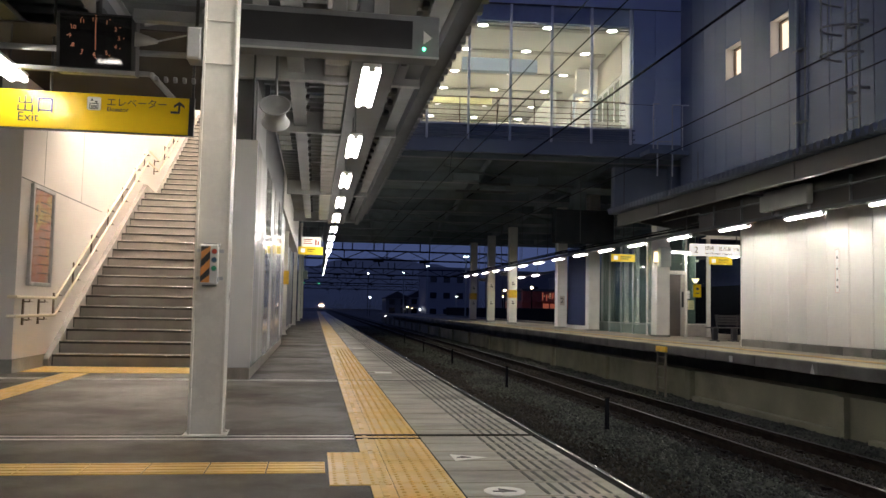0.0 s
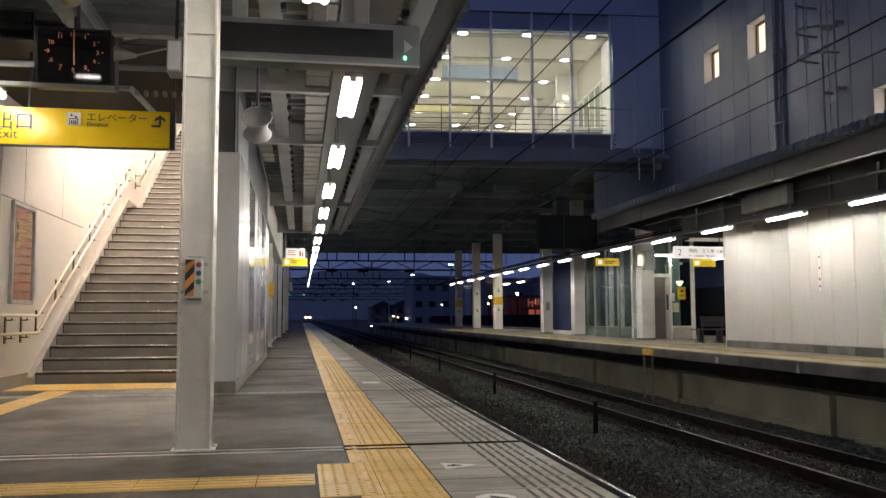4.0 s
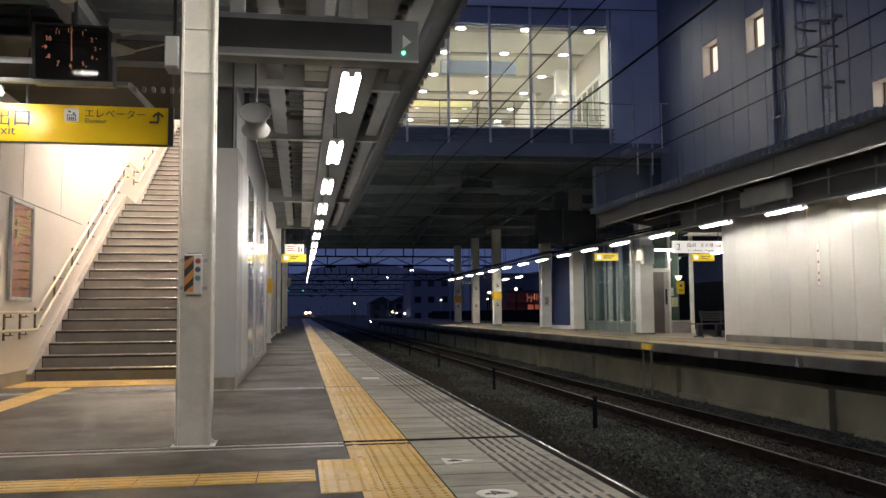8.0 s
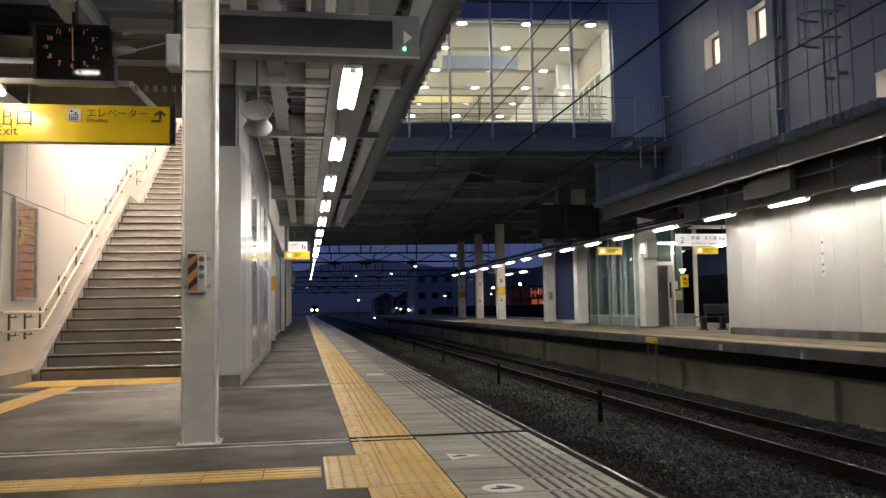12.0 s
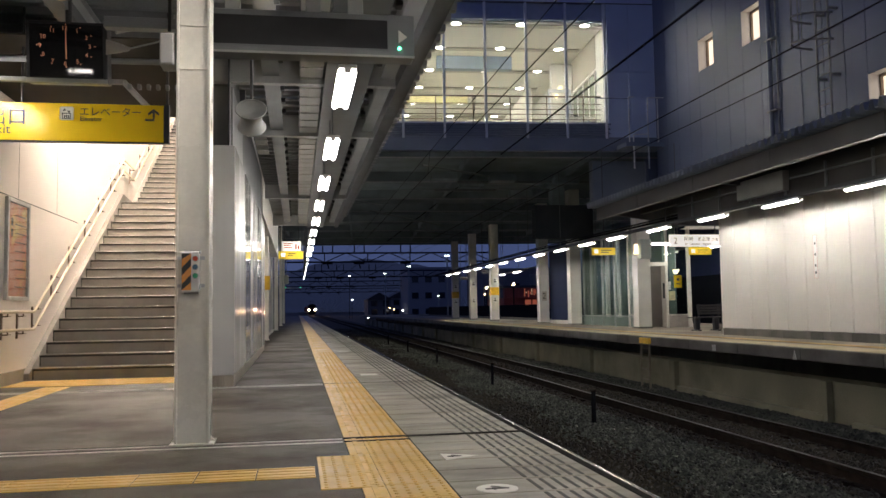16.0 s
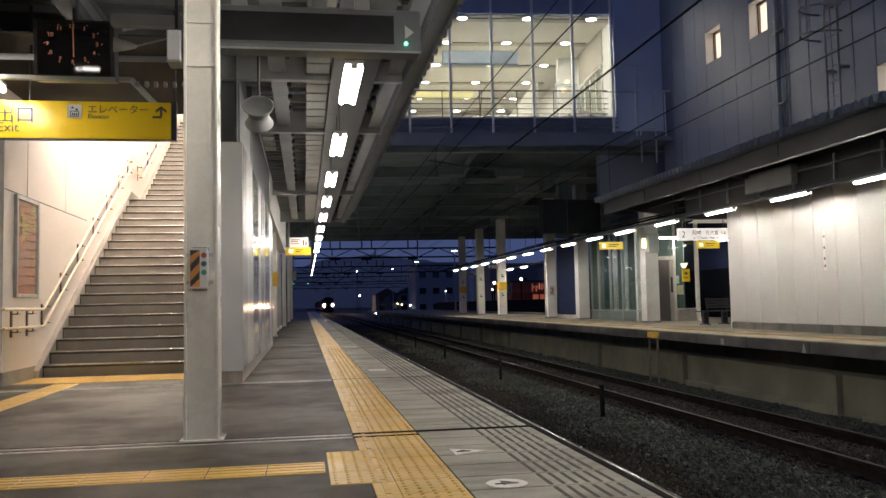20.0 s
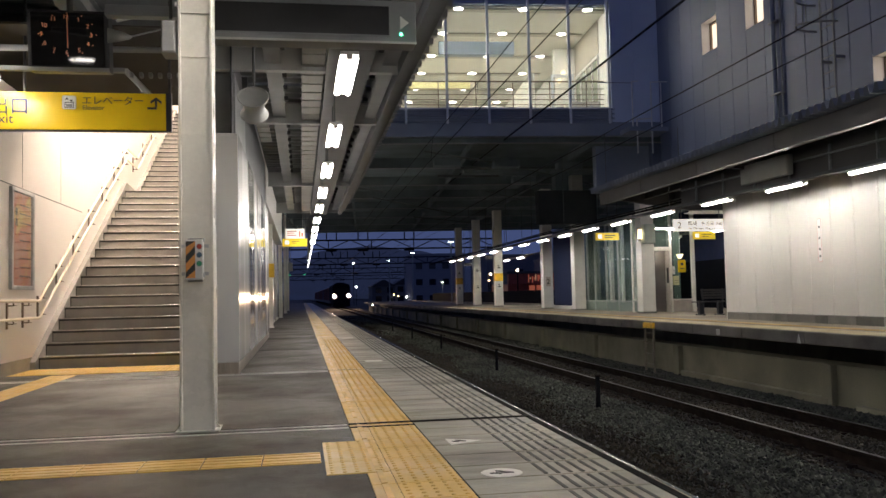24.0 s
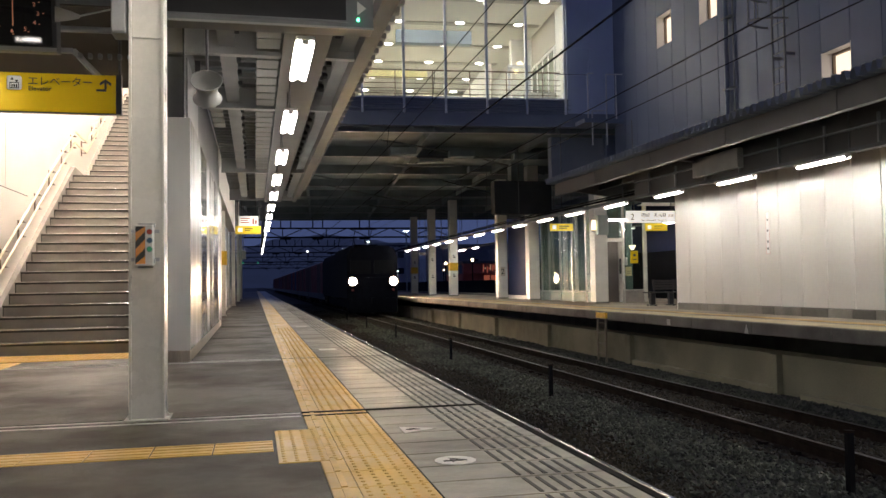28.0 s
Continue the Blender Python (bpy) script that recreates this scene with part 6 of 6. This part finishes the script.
# ---- stair building over the far platform ----
bld = thing("stair_building", "blue-grey panelled stair building with small lit windows", "building")
BX = 11.2
seams = [23.72, 22.95, 22.15, 21.42, 20.80, 19.95, 19.22, 18.48, 17.65, 16.85, 16.05, 15.25, 14.55, 13.88, 13.03, 12.2, 11.4, 10.6, 9.8, 9.0, 8.2, 7.4, 6.6, 5.8, 5.0, 4.2, 3.4, 2.6, 1.8, 1.0, 0.2, -0.6, -1.4, -2.2, -3.0]
LO, HI = 3.5, 14.0
WIN = {20.80: (7.30, 8.19), 18.48: (7.28, 8.18), 13.88: (4.40, 5.29)}
part("core", boxes((BX + 0.55, 16.0, -3.0, 23.72, LO, HI)), M_UNDER, bld)
part("seam_backing", boxes((BX + 0.03, BX + 0.54, -3.0, 19.94, 8.3, HI), (BX + 0.03, BX + 0.54, 20.81, 23.71, LO, HI), (BX + 0.03, BX + 0.54, -3.0, 13.0, LO, HI)), M_SEAM, bld)
for a, b in zip(seams, seams[1:]):
    spans = [(LO, HI)]
    if a in WIN:
        spans = [(LO, WIN[a][0]), (WIN[a][1], HI)]
    for z0, z1 in spans:
        part("facade_panel", bevelled(boxes((BX, BX + 0.035, b + 0.007, a - 0.007, z0, z1)), 0.003), M_FACADE, bld)
    if a in WIN:
        z0, z1 = WIN[a]
        w = part("window", boxes((BX + 0.30, BX + 0.32, b + 0.05, a - 0.05, z0 + 0.05, z1 - 0.05)), M_LITPANE, bld, "small lit window with a warm pale pane")
        part("reveal", boxes((BX + 0.004, BX + 0.34, a - 0.007, a + 0.03, z0, z1), (BX + 0.004, BX + 0.34, b - 0.03, b + 0.007, z0, z1), (BX + 0.004, BX + 0.34, b, a, z0 - 0.03, z0), (BX + 0.004, BX + 0.34, b, a, z1, z1 + 0.03)), M_SIGNW, w)
        part("window_frame", boxes((BX + 0.24, BX + 0.30, b + 0.007, b + 0.05, z0, z1), (BX + 0.24, BX + 0.30, a - 0.05, a - 0.007, z0, z1), (BX + 0.24, BX + 0.30, b + 0.05, a - 0.05, z0, z0 + 0.05), (BX + 0.24, BX + 0.30, b + 0.05, a - 0.05, z1 - 0.05, z1)), M_BRACKET, w)
part("drain_pipe", tubes(0.055, [(BX - 0.08, 17.18, 3.5), (BX - 0.08, 17.10, 14.0)], sides=12), M_FASCIA, bld)
part("thin_pipe", tubes(0.022, [(BX - 0.05, 16.92, 3.5), (BX - 0.05, 16.84, 14.0)]), M_GALVDULL, bld)
for z in (5.3, 7.0, 8.6, 10.2):
    part("pipe_clip", boxes((BX - 0.14, BX, 16.88, 17.26, z, z + 0.035)), M_GALVDULL, bld)
part("base_flashing", boxes((BX - 0.06, BX, -3.0, 23.7, 3.5, 3.92)), M_FACADE, bld)


def caged_ladder():
    l = thing("caged_ladder", "galvanised caged ladder fixed to the stair building", "ladder", BX - 0.22, 14.93, 0)
    for y in (-0.21, 0.21):
        part("side_rail", tubes(0.022, [(0, y, 4.35), (0, y, 11.0)]), M_GALVDULL, l)
    for k in range(20):
        part("rung", tubes(0.012, [(0, -0.21, 4.62 + 0.32 * k), (0, 0.21, 4.62 + 0.32 * k)], sides=6), M_GALVDULL, l)
    for z in (5.5, 6.9, 8.3):
        for y in (-0.215, 0.215):
            part("wall_tie", boxes((0, 0.22, y - 0.025, y + 0.025, z, z + 0.05)), M_GALVDULL, l)
    for z in (6.22, 6.78, 7.4, 8.0, 8.6):
        pts = [(-0.68 * math.sin(math.pi * q / 12), 0.36 * math.cos(math.pi * q / 12), z) for q in range(13)]
        part("hoop", tubes(0.018, pts, sides=6), M_GALVDULL, l)
    for q in (2, 4, 6, 8, 10):
        x, y = -0.68 * math.sin(math.pi * q / 12), 0.36 * math.cos(math.pi * q / 12)
        part("cage_bar", tubes(0.010, [(x, y, 6.2), (x, y, 9.4)], sides=6), M_GALVDULL, l)


caged_ladder()


# ---- overhead wires ----
def wire(name, label, x, z, r, y0=-30, y1=235):
    w = thing(name, label, "overhead wire")
    part("strand", tubes(r, [(x, y0, z), (x, y1, z)], sides=6), M_WIRE, w)
    return w


wire("messenger_wire", "thin black messenger wire above the empty track bed", 3.45, 4.78, 0.007)
wire("contact_wire", "thin black contact wire above the empty track bed", 3.39, 4.21, 0.008)
wire("messenger_wire", "thick black feeder cable above the track", 6.40, 5.58, 0.022)
wire("contact_wire", "black contact wire above the running track", 6.60, 4.20, 0.010)
wire("feeder_wire", "thin black wire beside the far platform", 8.0, 4.48, 0.009)
dr = thing("dropper", "short black dropper wires with a small clamp", "overhead wire")
for y in (14.5, 20.0):
    part("strand", tubes(0.006, [(3.45, y, 4.78), (3.39, y, 4.21)], sides=6), M_WIRE, dr)


# ---- distance ----
def gantry(y, x0, x1, z0, z1, label):
    g = thing("catenary_gantry", label, "gantry", 0, y, 0, 0, "catenary gantries")
    for x in (x0, x1):
        part("mast", tubes(0.16, [(x, 0, -1.3), (x, 0, z1 + 0.3)]), M_WIRE, g)
    part("chord", boxes((x0, x1, -0.08, 0.08, z1 - 0.16, z1)), M_WIRE, g)
    part("chord", boxes((x0, x1, -0.08, 0.08, z0, z0 + 0.16)), M_WIRE, g)
    n = int((x1 - x0) / 2.2)
    pts = [(x0 + (x1 - x0) * k / n, 0, z1 - 0.05 if k % 2 else z0 + 0.05) for k in range(n + 1)]
    part("lattice", tubes(0.05, pts, sides=5), M_WIRE, g)
    for k in range(0, n, 2):
        x = x0 + (x1 - x0) * k / n
        part("upright", boxes((x - 0.05, x + 0.05, -0.05, 0.05, z0 + 0.1, z1 - 0.1)), M_WIRE, g)
    for x in (3.3, 6.6, 11.5):
        if x0 < x < x1:
            for a in (x - 0.55, x + 0.48):
                part("drop_arm", boxes((a, a + 0.12, -0.06, 0.06, z1, z1 + 0.9)), M_WIRE, g)
            part("drop_bar", boxes((x - 0.55, x + 0.55, -0.06, 0.06, z0 - 0.16, z0)), M_WIRE, g)
            part("insulator", tubes(0.07, [(x, 0, z0 - 0.1), (x + 0.15, 0, z0 - 0.6)]), M_WIRE, g)
    return g


gantry(88, -6, 21, 5.75, 6.85, "dark lattice gantry carrying the overhead wires across the tracks")
gantry(128, -8, 24, 5.7, 6.8, "dark lattice gantry carrying the overhead wires further down the line")
gantry(175, -12, 27, 5.6, 6.8, "dark lattice gantry in the distance over the line")
gantry(235, -16, 30, 5.6, 6.8, "dark lattice gantry in the far distance over the line")


def lamp_post(x, y, z, base, label, m, wide=0.27):
    p = thing("lamp_post", label, "street lamp", x, y, base, 0, "distant lamps")
    h = z - base
    part("pole", tubes(0.07, [(0, 0, 0), (0, 0, h)]), M_LAMPPOLE, p)
    hd = part("head", bevelled(boxes((-wide, wide, -0.15, 0.15, h, h + 0.12)), 0.03), M_GREY, p)
    part("lamp", boxes((-wide + 0.03, wide - 0.03, -0.13, 0.13, h - 0.05, h)), m, hd)
    return p


lamp_post(13.7, 130.0, 6.35, -1.3, "tall lamp post with a pale lit head beyond the platforms", M_FARLAMP)
lamp_post(14.1, 105.0, 6.2, -1.3, "tall lamp post with a pale lit head beside the line", M_FARLAMP)
lamp_post(14.4, 79.0, 5.9, FZ, "tall lamp post with a pale lit head on the far platform", M_FARLAMP)
lamp_post(16.18, 95.0, 2.28, -1.3, "low lamp post with a pale lit head behind the far platform", M_FARLAMP, 0.16)


def light_point(x, y, z, r, m, label, base=-1.3):
    p = thing("street_light", label, "street lamp", x, y, z, 0, "distant lamps")
    bm = bmesh.new()
    bmesh.ops.create_uvsphere(bm, u_segments=10, v_segments=6, radius=0.62 * r)
    part("globe", bm, m, p)
    part("pole", tubes(0.06, [(0, 0, base - z), (0, 0, -r * 0.6)], sides=6), M_WIRE, p)
    return p


light_point(12.4, 200.0, 8.8, 0.26, M_STREETWHITE, "white street light in the dark distance")
light_point(13.0, 200.0, 3.1, 0.30, M_STREETWHITE, "white street light in the dark distance beside the line")
light_point(17.8, 200.0, 3.1, 0.24, M_STREETWHITE, "white street light by distant houses")
light_point(18.7, 170.0, 1.0, 0.22, M_STREETWARM, "warm street light by distant houses")
light_point(19.6, 170.0, 0.75, 0.20, M_STREETWARM, "warm street light low by distant houses")
light_point(21.3, 170.0, 0.55, 0.26, M_STREETWHITE, "white street light by the distant houses")
light_point(10.8, 128.0, -0.45, 0.16, M_STREETWHITE, "small white signal light beside the track", -1.3)
light_point(18.25, 79.0, 2.73, 0.17, M_STREETORANGE, "warm orange street lamp behind the far platform")
light_point(20.93, 79.0, 3.05, 0.20, M_STREETORANGE, "bright warm street lamp behind the far platform")
light_point(19.4, 85.0, 2.2, 0.12, M_STREETWARM, "small warm light behind the far platform")


def house(x0, x1, y, depth, z1, label, m, gable=0.0, floors=2, bays=3):
    h = thing("house", label, "house", 0, y, -1.3, 0, "distant houses")
    part("wall", boxes((x0, x1, 0, depth, 0, z1)), m, h)
    if gable:
        part("roof", prism(bmesh.new(), [(x0 - 0.4, z1), (x1 + 0.4, z1), ((x0 + x1) / 2 + 0.2, z1 + gable), ((x0 + x1) / 2 - 0.2, z1 + gable)], "y", -0.4, depth + 0.4), M_HOUSEROOF, h)
    else:
        part("parapet", boxes((x0 - 0.1, x1 + 0.1, -0.1, depth + 0.1, z1, z1 + 0.35)), m, h)
    for f in range(floors):
        for b in range(bays):
            bx = x0 + (b + 0.3) * (x1 - x0) / bays
            bz = 0.9 + f * (z1 - 0.4) / floors
            w = part("window", boxes((bx, bx + 1.3, -0.06, 0.05, bz, bz + 1.2)), M_HOUSEGLASS, h)
            part("sill", boxes((bx - 0.08, bx + 1.38, -0.15, -0.06, bz - 0.1, bz)), m, w)
    return h


house(21.8, 32.5, 165, 12, 10.0, "pale three-storey apartment block with dark windows in the distance", M_HOUSEPALE, 0, 3, 4)
house(15.5, 20.6, 185, 10, 4.2, "dark two-storey house with a pitched roof in the distance", M_HOUSEDARK, 1.5, 2, 2)
house(20.9, 26.5, 190, 10, 4.6, "grey house with a pitched roof in the distance", M_HOUSEPALE, 1.6, 2, 2)
house(27.0, 40.0, 120, 12, 7.5, "dark apartment block behind the far platform", M_HOUSEDARK, 0, 2, 4)
house(30.0, 50.0, 95, 10, 6.0, "dark long building behind the far platform", M_HOUSEDARK, 0, 2, 5)
shop = thing("roadside_shop", "red-fronted roadside shop lit by warm lamps behind the far platform", "shop", 0, 86, -1.3)
part("wall", boxes((21.7, 27.5, 0, 8, 0, 3.1)), M_SHOPRED, shop)
part("roof", boxes((21.4, 27.8, -0.8, 8.2, 4.15, 4.4)), M_HOUSEROOF, shop)
part("sign_band", boxes((21.6, 27.6, -0.7, 0.0, 3.1, 4.15)), M_SHOPRED, shop)
for k in range(3):
    part("shop_window", boxes((24.0 + 0.8 * k, 24.6 + 0.8 * k, -0.08, 0.0, 1.9 - 0.2 * k, 2.9)), M_SHOPLIT, shop)
rng_h = random.Random(9)
for k in range(12):
    u, w = 23.7 + 0.20 * k + rng_h.uniform(0, 0.05), rng_h.uniform(0.05, 0.13)
    part("shop_sign", boxes((u, u + w, -0.76, -0.705, 3.15 + rng_h.uniform(0, 0.5), 3.7 + rng_h.uniform(0, 0.4))), (M_SHOPLIT, M_SHOPAMBER, M_SHOPLIT)[k % 3], shop)
bm = bmesh.new()
ridge = []
for k in range(81):
    x = -700 + 1600 * k / 80
    hgt = 34 + 13 * math.sin(x * 0.006 + 1.1) + 6 * math.sin(x * 0.021) + rng_h.uniform(-1.5, 1.5)
    hgt *= 0.55 + 0.55 / (1 + math.exp((x - 420) / 60)) if x > 0 else 1.0
    ridge.append((x, max(12, hgt)))
lo = [bm.verts.new((x, 820, -1.3)) for x, z in ridge]
mids = [bm.verts.new((x, 905 + rng_h.uniform(-12, 12), 0.62 * z)) for x, z in ridge]
hi = [bm.verts.new((x, 980, z)) for x, z in ridge]
bk = [bm.verts.new((x, 1150, -1.3)) for x, z in ridge]
for a, b in ((lo, mids), (mids, hi), (hi, bk)):
    for k in range(80):
        bm.faces.new((a[k], a[k + 1], b[k + 1], b[k]))
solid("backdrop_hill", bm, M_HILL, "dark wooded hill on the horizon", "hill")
trees = bmesh.new()
for k in range(900):
    x = rng_h.uniform(-40, 140)
    y = rng_h.uniform(420, 640)
    if -14 < x - 0.0 < 14:
        continue
    s = rng_h.uniform(2.0, 4.5)
    v = [trees.verts.new((x + s * math.cos(a) * rng_h.uniform(0.7, 1.1), y + s * math.sin(a), -1.3 + s * rng_h.uniform(0.3, 1.0))) for a in (0.3, 1.5, 2.7, 3.9, 5.1)]
    t = trees.verts.new((x + rng_h.uniform(-0.5, 0.5), y, -1.3 + s * rng_h.uniform(1.4, 2.3)))
    for q in range(5):
        trees.faces.new((v[q], v[(q + 1) % 5], t))
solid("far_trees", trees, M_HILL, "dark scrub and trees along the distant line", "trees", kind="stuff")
# closing walls behind the camera
solid("wall_back", boxes((-9.0, 0.5, -9.3, -9.0, 0, 3.9)), M_BEAM)
solid("wall_outer", boxes((-9.3, -9.0, -9.3, 40, 0, 3.9)), M_BEAM)


# ---- freight train ----
def loco(train):
    b = part("cab_body", bevelled(prism(bmesh.new(), [(-1.42, 0.95), (1.42, 0.95), (1.42, 3.35), (1.25, 3.75), (0.8, 3.92), (-0.8, 3.92), (-1.25, 3.75), (-1.42, 3.35)], "y", 0.25, 17.5), 0.05), M_LOCO, train, "dark blue locomotive body")
    nose = bmesh.new()
    prism(nose, [(-1.38, 0.95), (1.38, 0.95), (1.38, 2.15), (-1.38, 2.15)], "y", 0.10, 0.26)
    part("nose", bevelled(nose, 0.06, 2), M_LOCO, train)
    for s in (-1, 1):
        part("windscreen", boxes((s * 0.66 - 0.58, s * 0.66 + 0.58, 0.20, 0.26, 2.35, 3.10)), M_CABGLASS, train)
        part("wiper", tubes(0.012, [(s * 0.66, 0.18, 2.30), (s * 0.25, 0.18, 2.95)]), M_WIRE, train)
    for s in (-1, 1):
        # Deep hood added to narrow the beam; lens oversized in place of glare.
        hl = part("headlight", lathe([(0.13, 0.0001), (0.13, 0.24), (-0.34, 0.265), (-0.35, 0.25), (-0.34, 0.235), (0.10, 0.215)], 22), M_LOCO, train, "round hooded headlight, lit")
        hl.location = (s * 1.13, 0, 1.92)
        part("lens", tube(bmesh.new(), (0, 0.07, 0), (0, 0.11, 0), 0.212, 22), M_HEADLIGHT, hl)
        part("marker_lamp", tube(bmesh.new(), (s * 1.13, 0.02, 1.45), (s * 1.13, 0.10, 1.45), 0.07, 12), M_RED, train)
    part("skirt", bevelled(boxes((-1.35, 1.35, -0.05, 0.4, 0.18, 0.95)), 0.04), M_LOCO, train)
    part("buffer_beam", boxes((-1.2, 1.2, -0.16, -0.05, 0.72, 1.0)), M_LOCO, train)
    part("coupler", bevelled(boxes((-0.14, 0.14, -0.55, -0.05, 0.72, 1.02)), 0.03), M_LOCO, train)
    part("number_plate", boxes((-0.35, 0.35, 0.082, 0.098, 1.45, 1.65)), M_LOCO, train)
    part("roof_gear", boxes((-0.7, 0.7, 3.0, 15.0, 3.92, 4.10)), M_LOCO, train)
    arm = bmesh.new()
    for y in (4.0, 13.5):
        for s in (-0.5, 0.5):
            for a, c in (((s, y, 4.05), (s, y + 0.9, 4.55)), ((s, y + 0.9, 4.55), (s, y, 5.05))):
                tube(arm, a, c, 0.025, 6)
        tube(arm, (-0.8, y, 5.06), (0.8, y, 5.06), 0.03, 6)
    part("pantograph", arm, M_LOCO, train)
    for y in (2.6, 5.0, 7.6, 10.0, 12.6, 15.0):
        w = part("wheelset", boxes((-0.6, 0.6, y - 0.08, y + 0.08, 0.45, 0.63)), M_LOCO, train)
        for s in (-0.566, 0.566):
            part("wheel", tube(bmesh.new(), (s - 0.06, y, 0.54), (s + 0.06, y, 0.54), 0.54, 18), M_RUST, w)
    part("bogie_frame", boxes((-1.1, -0.9, 1.8, 15.8, 0.4, 0.85), (0.9, 1.1, 1.8, 15.8, 0.4, 0.85)), M_LOCO, train)


def wagon(train, y0, mats):
    part("wagon_deck", boxes((-1.25, 1.25, y0, y0 + 19.6, 0.86, 1.05)), M_DARK, train)
    part("wagon_sill", boxes((-1.2, -1.05, y0, y0 + 19.6, 0.62, 0.86), (1.05, 1.2, y0, y0 + 19.6, 0.62, 0.86)), M_DARK, train)
    for k in range(5):
        m = mats[k % len(mats)]
        a = y0 + 0.2 + 3.85 * k
        c = part("container", bevelled(boxes((-1.22, 1.22, a, a + 3.7, 1.06, 3.55)), 0.03), m, train)
        part("container_ribs", boxes(*[(-1.235, -1.22, a + 0.3 + 0.42 * q, a + 0.38 + 0.42 * q, 1.15, 3.45) for q in range(8)]), m, c)
    for yy in (2.2, 4.1, 15.5, 17.4):
        w = part("wheelset", boxes((-0.6, 0.6, y0 + yy - 0.06, y0 + yy + 0.06, 0.38, 0.5)), M_DARK, train)
        for s in (-0.566, 0.566):
            part("wheel", tube(bmesh.new(), (s - 0.06, y0 + yy, 0.43), (s + 0.06, y0 + yy, 0.43), 0.43, 12), M_RUST, w)


train = thing("freight_train", "dark freight locomotive with lit headlights hauling red-brown containers", "train", TRACK, 600, RAIL)
loco(train)
for k in range(9):
    wagon(train, 18.4 + 20.3 * k, ((M_CONT_RED, M_CONT_BROWN, M_CONT_RED), (M_CONT_BROWN, M_CONT_RED), (M_CONT_RED, M_CONT_BLUE, M_CONT_RED))[k % 3])


def motions():
    """The train comes on at a steady pace along the far track, from a slight bend in the distance."""
    rows = []
    for t, dist, bend in ((0.0, 676.0, -1.5), (4.0, 586.0, -1.5), (8.0, 496.0, -1.5), (12.0, 406.0, -1.3), (16.0, 316.0, -0.9), (18.0, 271.0, -0.55), (20.0, 226.0, -0.25), (22.0, 181.0, -0.05), (24.0, 137.2, 0.0), (26.0, 92.0, 0.0), (27.0, 69.3, 0.0), (28.0, 46.4, 0.0)):
        rows.append((t, pose(TRACK + bend, dist - 0.71, RAIL)))
    walk(train, rows)


motions()
